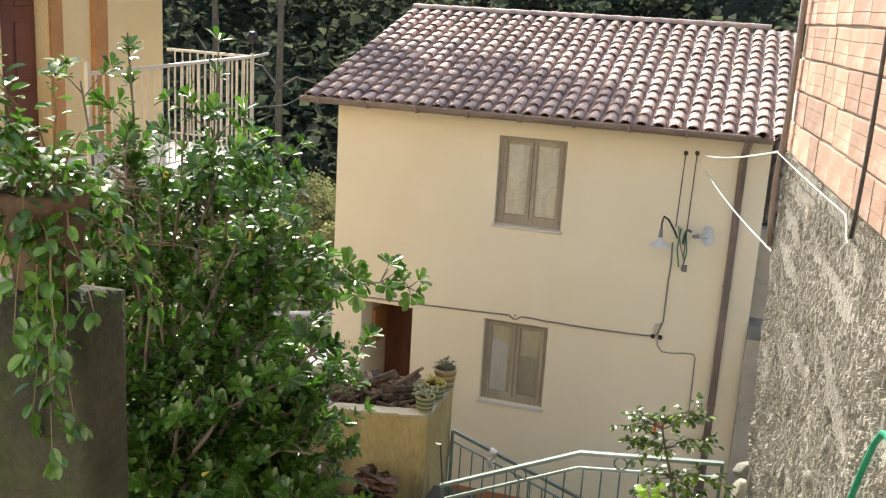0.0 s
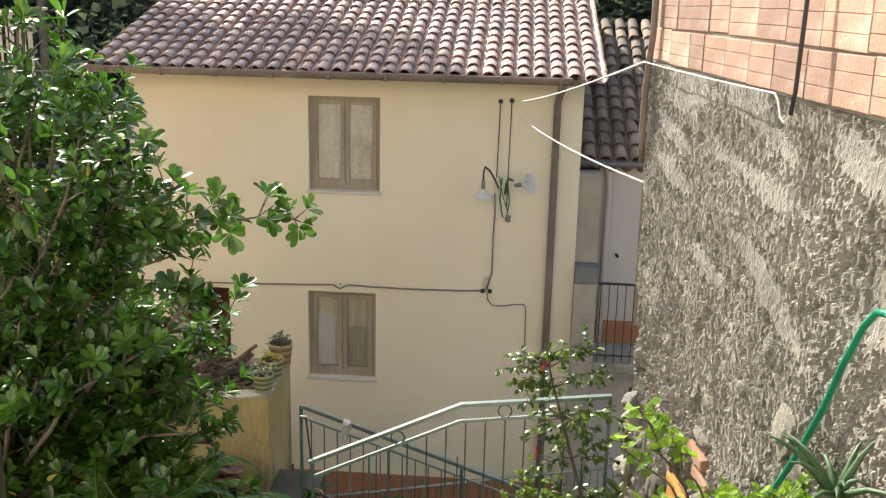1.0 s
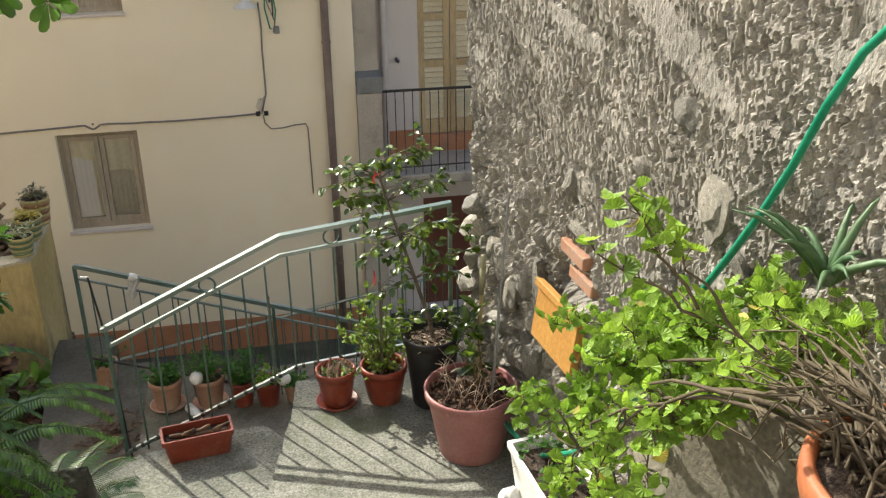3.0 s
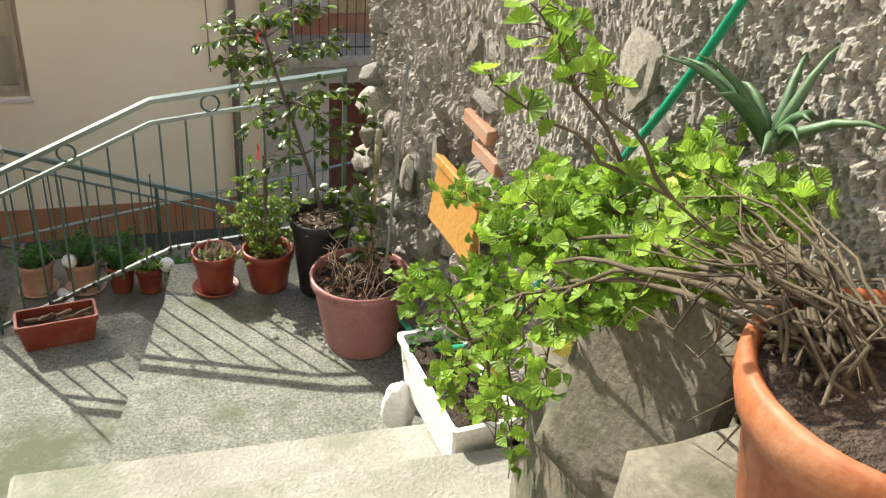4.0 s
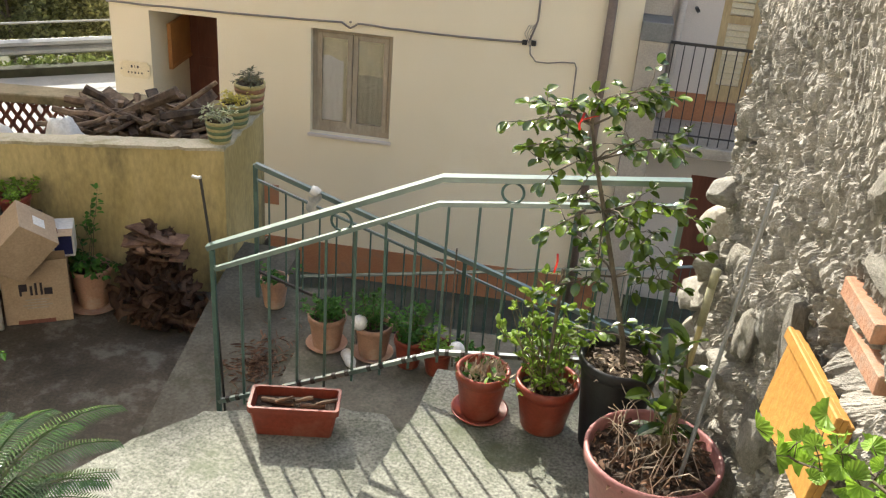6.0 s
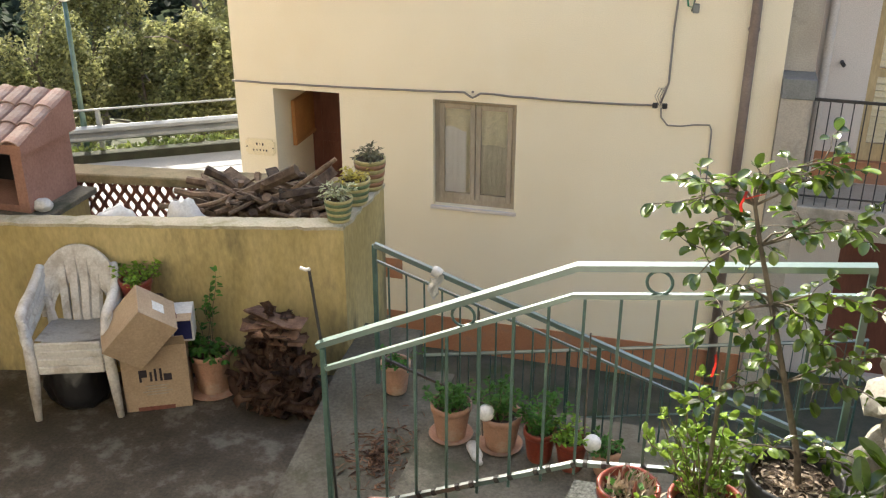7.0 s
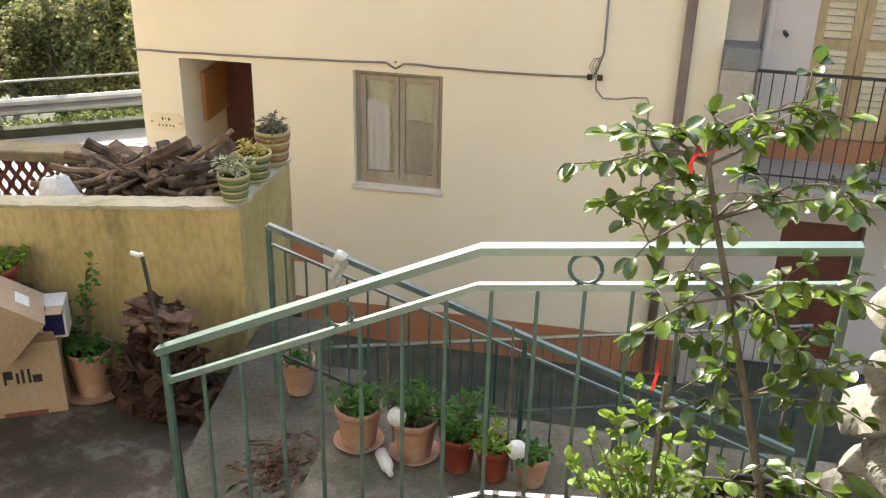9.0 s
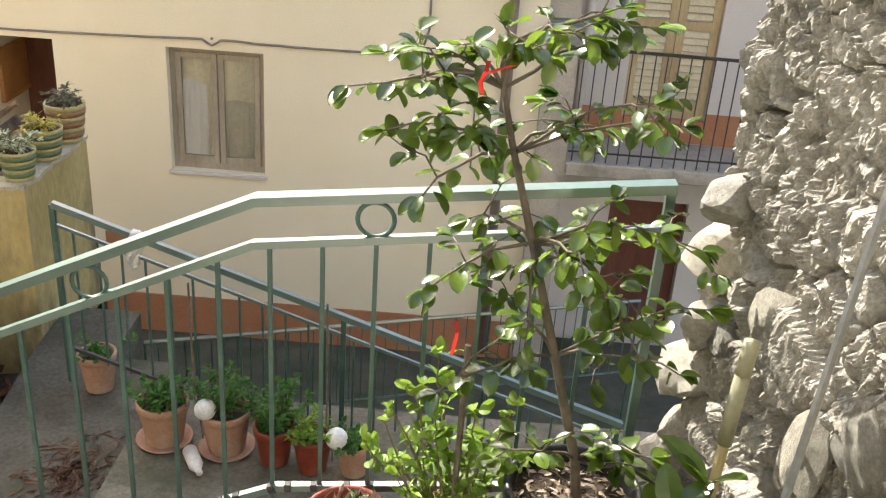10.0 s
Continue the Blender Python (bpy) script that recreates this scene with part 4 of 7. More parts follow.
# ---- road edge, bushes, woods, neighbouring house with a balcony ----
def leaf_cloud(bm, rnd, centre, radii, count, size, shape=0):
    """Leaf clumps scattered through an uneven crown."""
    c = Vector(centre)
    for _ in range(count):
        d = rand_dir(rnd, -0.7, 1.0)
        k = rnd.uniform(0.35, 1.0) ** 0.5
        lump = 0.75 + 0.45 * noise.noise(d * 2.3 + c)
        p = c + Vector((d.x * radii[0], d.y * radii[1], d.z * radii[2])) * k * lump
        s = size * rnd.uniform(0.6, 1.4)
        leaf_faces(bm, p, rand_dir(rnd, -0.6, 0.8), rand_dir(rnd, 0.2, 1.0), s, s * 0.75, 0.3, 1)


def far_tree(name, at, height, radius, leaves, size, material, seed, label, crown_low=0.25, stout=1.0):
    rnd = random.Random(seed)
    t = thing(name, label, "tree", at)
    pts = [Vector((0, 0, -0.3))]
    for k in range(1, 6):
        pts.append(Vector((rnd.uniform(-0.1, 0.1) * k * 0.3, rnd.uniform(-0.1, 0.1) * k * 0.3, height * 0.17 * k)))
    bm = tube(pts, 0.1, 7, [0.045 * height * (1 - 0.17 * k) * 0.5 * stout for k in range(6)])
    for k in range(7):
        a = pts[2 + k % 4]
        d = rand_dir(rnd, 0.15, 0.7)
        e = a + Vector((d.x, d.y, d.z)) * radius * 0.8
        sweep(bm, [a, a.lerp(e, 0.5) + Vector((0, 0, 0.1 * radius)), e], 0.03, 5, [0.012 * height * 0.5 * stout, 0.008 * height * 0.5 * stout, 0.003 * height * stout])
    part("trunk", bm, M_BARK, t)
    bm = bmesh.new()
    for k in range(9):
        d = rand_dir(rnd, -0.3, 1.0)
        c = Vector((d.x * radius * 0.6, d.y * radius * 0.6, height * (crown_low + (1 - crown_low) * 0.5) + d.z * height * (1 - crown_low) * 0.33))
        leaf_cloud(bm, rnd, c, (radius * 0.5, radius * 0.5, height * (1 - crown_low) * 0.28), leaves // 9, size)
    part("crown", bm, material, t)
    return t


for k, (x, y, z, h, r) in enumerate([(-9.6, 5.2, -2.4, 4.2, 1.5), (-8.1, 6.4, -2.4, 3.7, 1.2), (-6.7, 6.2, -2.3, 3.8, 1.2), (-5.3, 7.4, -2.4, 4.1, 1.4), (-11.6, 4.4, -2.4, 4.4, 1.6), (-7.6, 9.5, -2.8, 5.0, 1.9), (-10.6, 8.5, -2.8, 5.2, 2.0)]):
    far_tree("roadside_tree", (x, y, z), h, r * 0.92, 12000, 0.078, M_LEAF_MID, 40 + k, "sunlit yellow-green tree behind the guard rail", 0.08)
# unseen tall pines added beyond the road so their crowns shade lane and terrace
for k, (x, y) in enumerate([(-15.2, 12.6), (-12.6, 13.0), (-10.2, 12.8)]):
    far_tree("shade_pine", (x, y, -4.6), 25.6, 2.6, 5400, 0.55, M_LEAF_DARK, 77 + k, "tall pine added to cast shade, with a high flat dark crown", 0.86, 0.3)

# the road's edge runs slantwise from the house corner
EDGE_A, EDGE_D = Vector((-2.75, 4.05, 0)), Vector((-0.852, -0.524, 0))
EDGE_N = Vector((-0.524, 0.852, 0))


def edge(s, out=0.0, z=0.0):
    return EDGE_A + EDGE_D * s + EDGE_N * out + Vector((0, 0, z))


bm = bmesh.new()
rnd = random.Random(31)
for k in range(3200):
    s = rnd.uniform(0.2, 14)
    q = rnd.uniform(0.04, 0.12)
    leaf_faces(bm, edge(s, rnd.uniform(0.08, 0.35), rnd.uniform(0.02, 0.12) + 0.12 * max(0.0, noise.noise((s * 1.3, 0, 0)))), rand_dir(rnd, 0.2, 1), rand_dir(rnd, 0.2, 1), q, q * 0.6, 0.3, 1)
solid("verge_plants", bm, M_VERGE, "low green weeds along the road edge", "plants", "stuff")
kerb = bmesh.new()
sweep(kerb, [edge(0.0, -0.02, 0.02), edge(14, -0.02, 0.02)], 0.16, 4, square=True)
solid("road_kerb", kerb, M_MOSSY_SHADE, "dark mossy low kerb along the road", "kerb", "structure")
guard = thing("guard_rail", "galvanised steel guard rail along the road", "guard rail")


def beam():
    prof = [(0.0, -0.155), (0.06, -0.11), (0.06, -0.05), (0.0, 0.0), (0.06, 0.05), (0.06, 0.11), (0.0, 0.155)]
    bm = bmesh.new()
    ends = [[bm.verts.new(edge(s, 0.1 - d, 0.42 + h * 0.85)) for d, h in prof] + [bm.verts.new(edge(s, 0.108 - d, 0.42 + h * 0.85)) for d, h in prof[::-1]] for s in (-0.3, 14)]
    a, b = ends
    n = len(a)
    for k in range(n):
        bm.faces.new((a[k], a[(k + 1) % n], b[(k + 1) % n], b[k]))
    bm.faces.new(a[::-1])
    bm.faces.new(b)
    return bm


part("beam", beam(), M_STEEL, guard)
part("top_pipe", tube([edge(-0.3, 0.16, 0.80), edge(14, 0.16, 0.80)], 0.020, 8), M_STEEL, guard, smooth=True)
for k in range(4):
    p = edge(4.0 + 2.4 * k, 0.16)
    part("post", boxed(p.x - 0.03, p.y - 0.03, -0.1, p.x + 0.03, p.y + 0.03, 0.80), M_STEEL, guard)
p = edge(4.25, 0.32)
lamp = thing("street_lamp", "green street lamp post with a white globe", "street lamp", (p.x, p.y, -0.3))
part("pole", tube([(0, 0, 0), (0, 0, 1.0), (0, 0, 2.85)], 0.06, 10, [0.06, 0.045, 0.035]), M_GREEN, lamp, smooth=True)
part("globe", lathe([(0.0, 2.80), (0.07, 2.82), (0.125, 2.88), (0.14, 2.95), (0.12, 3.03), (0.07, 3.08), (0.0, 3.10)], 16), M_WHITE, lamp, "white globe", smooth=True)

# wooded slope beyond the valley: one sheet of crowns, built of leaf clumps
rnd = random.Random(3)
verts, faces = [], []
for k in range(4200):
    y = 44 + 131 * rnd.random() ** 1.3
    x = rnd.uniform(-0.95 * y - 20, 0.35 * y + 20)
    z = ground_height(x, y)
    h = rnd.uniform(3.5, 7.5)
    for _ in range(40):
        d = rand_dir(rnd, -0.2, 1.0)
        p = Vector((x, y, z + h * 0.45)) + Vector((d.x * h * 0.42, d.y * h * 0.42, d.z * h * 0.62))
        s = h * rnd.uniform(0.06, 0.12)
        u, v = rand_dir(rnd, -0.5, 0.9), rand_dir(rnd, -0.5, 0.9)
        n = len(verts)
        verts += [p + u * s, p + v * s * 0.8, p - u * s * 0.7, p - v * s * 0.6 + Vector((0, 0, s * 0.4))]
        faces.append((n, n + 1, n + 2, n + 3))
me = bpy.data.meshes.new("far_woods")
me.from_pydata([tuple(v) for v in verts], [], faces)
me.materials.append(M_LEAF_WOOD)
tagged(new("far_woods", me), "dark green woods on the far hillside", "woods", kind="stuff")

# ochre house with a balcony
ochre = thing("ochre_house", "ochre plastered house with a brown door and cream balcony", "house")
OX, OY0, OY1, OTOP, SLAB = -2.8, -11.4, -4.72, 7.7, 5.12
bm = wall_cells(OY0, OY1, 0.94, OTOP, [(-7.25, -6.62, SLAB + 0.02, 7.35)], 0.0, 0.3)
bmesh.ops.transform(bm, matrix=Matrix.Translation((OX, 0, 0)) @ Matrix.Rotation(math.pi / 2, 4, "Z"), verts=bm.verts)
part("wall", bm, M_OCHRE, ochre, "ochre plaster wall")
part("end_wall", boxed(-7.0, OY1 - 0.3, 0.94, OX - 0.302, OY1, OTOP), M_OCHRE, ochre)
part("ceiling_slab", boxed(-7.0, OY0, OTOP + 0.002, OX + 0.05, OY1 + 0.05, OTOP + 0.15), M_OCHRE, ochre)
door_l = part("door", boxed(OX - 0.20, -7.24, SLAB + 0.02, OX - 0.15, -6.63, 7.34), M_DOOR, ochre, "brown panelled balcony door")
for y0 in (-7.20, -6.91):
    for z0 in (5.3, 5.95, 6.6):
        part("panel", boxed(OX - 0.149, y0, z0, OX - 0.135, y0 + 0.24, z0 + 0.5, bevel=0.005), M_DOOR, door_l)
part("door_frame", boxed(OX + 0.002, -6.618, SLAB + 0.02, OX + 0.03, -6.45, 7.4), M_WOODBOARD, ochre)
part("corner_strip", boxed(OX + 0.002, -6.0, SLAB + 0.02, OX + 0.05, -5.78, OTOP), M_WOODBOARD, ochre)
BX = -1.66
bal = part("balcony", boxed(OX + 0.052, -7.6, SLAB - 0.15, BX + 0.04, OY1 + 0.04, SLAB, bevel=0.01), M_PLASTER_PINK, ochre, "pale tiled balcony with a cream iron railing")
part("balcony_tiles", boxed(OX + 0.055, -7.59, SLAB + 0.002, BX + 0.03, OY1 + 0.03, SLAB + 0.012), M_WHITE, bal, "glossy white floor tiles")
for a, b, n in (((BX, -7.56, 6.10), (BX, OY1, 6.16), 26), ((OX + 0.06, OY1, 6.17), (BX, OY1, 6.16), 11)):
    a, b = Vector(a), Vector(b)
    part("handrail", tube([a, b], 0.022, 4, square=True), M_CREAMIRON, bal)
    low = Vector((0, 0, 0.94))
    part("lower_rail", tube([a - low, b - low], 0.014, 4, square=True), M_CREAMIRON, bal)
    for k in range(1, n):
        q = a.lerp(b, k / n)
        part("baluster", tube([q - low, q], 0.010, 4, square=True), M_CREAMIRON, bal)
for y in (-7.56, OY1):
    part("post", tube([(BX, y, SLAB), (BX, y, 6.2)], 0.024, 4, square=True), M_CREAMIRON, bal)
part("rail_end", tube([(BX, OY1, 6.16), (BX + 0.02, OY1 + 0.34, 6.19)], 0.018, 4, square=True), M_CREAMIRON, bal)
part("small_lamp", lathe([(0.0, 6.30), (0.05, 6.32), (0.07, 6.38), (0.04, 6.43), (0.0, 6.44)], 12), M_DARKIRON, bal, "small dark lamp on the corner post", m=Matrix.Translation((BX, OY1, 0)))
part("lamp_neck", tube([(BX, OY1, 6.16), (BX, OY1, 6.31)], 0.008, 6), M_DARKIRON, bal)
tagged(new("grey_cable", mesh_of(tube([(-1.66, -4.70, 5.60), (-2.3, -2.6, 5.42), (-3.05, -0.45, 5.35)], 0.008, 5), "grey_cable", M_CABLE)), "thin cable from balcony to the cream house", "cable")

# ---- things in and on the stair wall ----
CUTS = []
cut_rnd = random.Random(4)
for k in range(9):
    CUTS.append([rand_dir(cut_rnd) for _ in range(11)])


def stone_mesh(seed, n=3, material=M_STONE):
    rnd = random.Random(seed)
    bm = bmesh.new()
    bmesh.ops.create_icosphere(bm, subdivisions=n, radius=1.0)
    for v in bm.verts:
        q = v.co.copy()
        f = 1 + 0.38 * noise.noise(q * 1.5 + Vector((seed * 3.1, 0, 0))) + 0.16 * noise.noise(q * 3.8 + Vector((seed, 2, 0))) + 0.08 * noise.noise(q * 9 + Vector((seed, 5, 0)))
        v.co = q * f
        for n_ in CUTS[seed % len(CUTS)]:
            over = v.co.dot(n_) - 0.60
            if over > 0:
                v.co -= n_ * over * 0.85
    me = bpy.data.meshes.new("stone")
    bm.to_mesh(me)
    bm.free()
    me.materials.append(material)
    return me


STONES = [stone_mesh(k) for k in range(9)]
FLAT_STONES = [stone_mesh(k + 20, 3, M_STONE2) for k in range(9)]
WALL_ROT = pose(0, 0, 0, 0, 0, math.degrees(math.atan2(WALL_D.y, WALL_D.x)))
wall_ob = bpy.data.objects["wall_stair"]
rnd = random.Random(12)


def wall_stone(s, z, a, b, depth, tilt=0.0, out=0.0, shapes=None):
    m = Matrix.Translation(on_wall(s, z, out)) @ WALL_ROT @ pose(0, 0, 0, 0, tilt, 0) @ Matrix.Diagonal((a, depth, b, 1))
    return part("stone", (shapes or STONES)[rnd.randrange(len(STONES))], None, wall_ob, m=m)


# boulders that show at the wall's end
for z, a, b, q in ((2.80, 0.16, 0.13, 0.04), (3.01, 0.13, 0.11, 0.0), (3.17, 0.09, 0.08, 0.06), (3.33, 0.12, 0.12, 0.03), (3.50, 0.09, 0.08, 0.07), (3.66, 0.11, 0.12, 0.02), (3.84, 0.07, 0.07, 0.07)):
    wall_stone(0.04 + q, z, a, b, 0.11, rnd.uniform(-35, 35), rnd.uniform(-0.05, -0.02))
for s, z, a, b, t in ((2.33, 5.02, 0.09, 0.08, 30), (1.45, 4.46, 0.09, 0.12, 15), (2.55, 4.76, 0.14, 0.16, -25), (1.57, 4.25, 0.15, 0.045, 2), (1.10, 3.78, 0.06, 0.20, 8), (2.70, 4.62, 0.09, 0.06, 20), (0.72, 3.55, 0.09, 0.15, 12), (1.05, 3.30, 0.10, 0.16, 5), (2.05, 4.72, 0.07, 0.05, 20)):
    wall_stone(s, z, a, b, 0.05, t, -0.016, FLAT_STONES)

for k in range(12):
    z = rnd.uniform(2.75, 3.7)
    s_at = rnd.uniform(0.10, 0.9 + 0.9 * (3.7 - z))
    a = rnd.uniform(0.05, 0.13)
    b = a * rnd.uniform(0.6, 1.2)
    if 1.0 < s_at < 1.95 and 3.45 < z < 4.25:
        continue
    wall_stone(s_at, z, a, b, rnd.uniform(0.03, 0.05), rnd.uniform(20, 60), rnd.uniform(-0.04, -0.02), FLAT_STONES)

# bricks pushed into a hole, and a yellow board leaning in front
for s, z, t, L in ((1.50, 4.12, 2, 0.12), (1.60, 4.03, 2, 0.115)):
    bm = boxed(-L, -0.05, -0.03, L, 0.05, 0.03, bevel=0.004)
    tagged(new("clay_brick", mesh_of(bm, "clay_brick", M_BRICK_OLD)), "loose orange clay brick wedged in the stone wall", "brick", "bricks in the wall").matrix_basis = Matrix.Translation(on_wall(s, z, -0.040)) @ WALL_ROT @ pose(0, 0, 0, 0, t, 0)
board = thing("yellow_board", "old yellow painted wooden board leaning on the wall", "board")
board.matrix_basis = Matrix.Translation(on_wall(1.44, 3.725, 0.045)) @ WALL_ROT @ pose(0, 0, 0, -8, -1, 0)
part("panel", boxed(-0.225, -0.010, -0.15, 0.225, 0.010, 0.15, bevel=0.003), M_YBOARD, board)
part("edge_strip", boxed(-0.23, -0.030, 0.115, 0.23, -0.0105, 0.155, bevel=0.004), M_YBOARD, board)
part("back_panel", boxed(-0.20, 0.0105, -0.13, 0.222, 0.034, 0.13, bevel=0.003), M_YBOARD, board)

# hose hanging over the wall
hose = tagged(new("garden_hose", mesh_of(tube([on_wall(4.6, 5.0, 0.08), on_wall(4.0, 5.25, 0.06), on_wall(3.6, 5.40, 0.05), on_wall(3.40, 5.465, 0.05), on_wall(3.30, 5.485, 0.05), on_wall(3.24, 5.47, 0.05), on_wall(3.17, 5.40, 0.05), on_wall(3.07, 5.24, 0.05), on_wall(2.97, 5.04, 0.05), on_wall(2.88, 4.88, 0.055), on_wall(2.76, 4.69, 0.06), on_wall(2.67, 4.55, 0.07), on_wall(2.55, 4.34, 0.08), on_wall(2.42, 4.12, 0.10), on_wall(2.30, 3.80, 0.12), on_wall(1.9, 3.35, 0.14), on_wall(1.5, 3.05, 0.15), on_wall(1.1, 2.95, 0.14), on_wall(0.95, 2.93, 0.12)], 0.0125, 9), "garden_hose", M_HOSE, True)), "green plastic garden hose hanging on the wall", "hose")

# canes, one with a glass tube on its end, leaning on the wall
cane = thing("garden_cane", "grey metal stake leaning on the stone wall", "stake")
part("shaft", tube([on_wall(0.99, 2.7, 0.22), on_wall(0.90, 4.20, 0.08)], 0.008, 6), M_STEEL, cane)
gauge = thing("rain_gauge", "cane with a yellowish plastic tube on its end", "stake")
part("shaft", tube([on_wall(0.78, 2.7, 0.22), on_wall(0.70, 3.57, 0.15)], 0.011, 8), M_BAMBOO, gauge)
part("sleeve", tube([on_wall(0.701, 3.55, 0.152), on_wall(0.688, 3.70, 0.14)], 0.0155, 10), M_GAUGE, gauge, "yellow translucent tube", smooth=True)
part("cap", tube([on_wall(0.688, 3.70, 0.14), on_wall(0.680, 3.77, 0.132)], 0.016, 10), M_GAUGE, gauge, smooth=True)

# cables strung from the house to the wall
def hung(a, b, sag, n=18):
    a, b = Vector(a), Vector(b)
    return [a.lerp(b, k / n) - Vector((0, 0, sag * 4 * (k / n) * (1 - k / n))) for k in range(n + 1)]


tagged(new("white_cable", mesh_of(tube(hung((3.08, -0.03, 4.96), on_wall(0.02, 6.03, 0.05), 0.04), 0.008, 6), "white_cable", M_WHITE, True)), "white cable strung from house to wall", "cable")
tagged(new("white_cable", mesh_of(tube(hung((3.15, -0.03, 4.73), on_wall(-0.02, 5.20, -0.2), 0.07), 0.008, 6), "white_cable", M_WHITE, True)), "white cable strung from house to wall", "cable")
tagged(new("white_cable", mesh_of(tube(hung(on_wall(0.02, 6.03, 0.06), on_wall(2.25, 6.05, 0.07), 0.005) + [on_wall(2.29, 6.03, 0.07), on_wall(2.33, 5.97, 0.07), on_wall(2.37, 5.95, 0.07), on_wall(2.41, 5.97, 0.07), on_wall(2.44, 6.03, 0.07), on_wall(2.45, 6.1, 0.07)], 0.0042, 6), "white_cable", M_WHITE, True)), "white cable along the top of the wall", "cable")
tagged(new("black_cable", mesh_of(tube([on_wall(2.46, 5.99, 0.08), on_wall(2.48, 6.08, 0.08), on_wall(2.47, 6.4, 0.07), on_wall(2.46, 7.6, 0.07)], 0.009, 6), "black_cable", M_DARKIRON, True)), "black cable hanging on the brick wall", "cable")
tagged(new("drain_pipe", mesh_of(tube([on_wall(0.14, 7.6, 0.04), on_wall(0.13, 6.2, 0.04), on_wall(0.08, 5.9, 0.05), on_wall(0.03, 5.6, 0.04), on_wall(-0.01, 5.4, 0.02)], 0.020, 8), "drain_pipe", M_GUTTER, True)), "dark old pipe at the wall end", "pipe")

# hollow-brick wall on top
brick_wall = tagged(new("brick_wall", mesh_of(boxed(0.02, 0.010, 0, 8.9, 0.22, 3.4), "brick_wall", M_MORTAR)), "wall of orange hollow clay bricks with mortar joints", "wall", kind="structure")
brick_wall.matrix_basis = Matrix.Translation(on_wall(0, WALL_TOP + 0.002, 0.0)) @ WALL_ROT

# ---- green iron stair railing ----
def railing():
    r = thing("stair_railing", "green painted iron stair railing with rings, sunlit", "railing")
    Y = -8.0
    top = [(1.77, Y, 3.262), (2.808, Y, 3.745), (3.80, Y, 3.862)]
    mid = [(1.80, Y, 3.155), (2.80, Y, 3.625), (3.79, Y, 3.752)]
    low = [(1.79, Y, 2.412), (2.85, Y, 2.885), (3.79, Y, 2.985)]

    def z_on(line, x):
        for a, b in zip(line, line[1:]):
            if x <= b[0]:
                return a[2] + (b[2] - a[2]) * (x - a[0]) / (b[0] - a[0])
        return line[-1][2]

    bm = tube(top, 0.017, 4, square=True)
    for v in bm.verts:
        v.co.y = Y + (v.co.y - Y) * 1.75
    part("handrail", bm, M_GREENSHEEN, r)
    part("middle_rail", tube(mid, 0.0145, 4, square=True), M_GREENSHEEN, r)
    part("lower_rail", tube(low, 0.0145, 4, square=True), M_GREENSHEEN, r)
    part("post", tube([(1.79, Y, 2.30), (1.79, Y, 3.25)], 0.014, 4, square=True), M_GREEN, r)
    part("post", tube([(3.79, Y, 2.60), (3.79, Y, 3.85)], 0.016, 4, square=True), M_GREENSHEEN, r)
    x = 1.92
    while x < 3.74:
        part("baluster", tube([(x, Y, z_on(low, x) - 0.05), (x, Y, z_on(mid, x))], 0.0078, 4, square=True), M_GREEN, r)
        x += 0.1315
    x = 1.84
    while x < 3.76:
        part("wire_wrap", tube([(x - 0.009, Y, z_on(low, x - 0.009)), (x + 0.009, Y, z_on(low, x + 0.009))], 0.0160, 7), M_DARKIRON, r)
        x += 0.075 + 0.03 * math.sin(x * 37.0)
    for x in (2.38, 3.10):
        z = (z_on(top, x) + z_on(mid, x)) / 2 - 0.004
        part("ring", tube([(x + 0.045 * math.cos(a), Y, z + 0.045 * math.sin(a)) for a in [2 * math.pi * k / 20 for k in range(21)]], 0.006, 6), M_GREEN, r, smooth=True)
    return r


railing()


def low_railing():
    r = thing("lane_railing", "weathered green iron railing going down the lane steps", "railing")
    Y = -5.5

    def top(x):
        return 2.555 - 0.345 * (x - 1.137)
    for name, dz, rad in (("handrail", 0.0, 0.024), ("middle_rail", -0.115, 0.012), ("lower_rail", -0.87, 0.014)):
        part(name, tube([(1.137, Y, top(1.137) + dz), (4.3, Y, top(4.3) + dz)], rad, 4, square=True), M_GREENSHEEN if dz > -0.5 else M_DARKIRON, r)
    for x in (1.137, 2.7, 4.28):
        part("post", tube([(x, Y, top(x) - 1.1), (x, Y, top(x))], 0.02, 4, square=True), M_GREEN, r)
    x = 1.235
    while x < 4.25:
        part("baluster", tube([(x, Y, top(x) - 0.9), (x, Y, top(x) - 0.115)], 0.008, 4, square=True), M_GREEN, r)
        x += 0.127
    return r


low_railing()

def far_railing():
    """A plain railing on the far side of the lane steps, climbing towards the neighbour's door."""
    r = thing("far_railing", "thin green iron railing on the far side of the lane", "railing")
    a, b = Vector((0.55, -2.75, 0.02)), Vector((5.2, -1.15, 0.02))
    part("handrail", tube([a, b], 0.020, 6), M_GREENSHEEN, r)
    drop = Vector((0, 0, 0.95))
    part("lower_rail", tube([a - drop * 0.9, b - drop * 0.9], 0.012, 5), M_GREEN, r)
    for k in range(43):
        p = a.lerp(b, k / 42)
        q = p - drop * (1.55 if k % 14 == 0 else 0.9)
        part("post" if k % 14 == 0 else "baluster", tube([q, p], 0.016 if k % 14 == 0 else 0.007, 4, square=True), M_GREEN, r)
    return r


far_railing()

# a scrap of clear plastic knotted round the lane railing
scrap = thing("plastic_scrap", "scrap of whitish plastic sheet knotted round the lane railing", "plastic scrap")
SX = 1.578
SZ = 2.555 - 0.345 * (SX - 1.137)
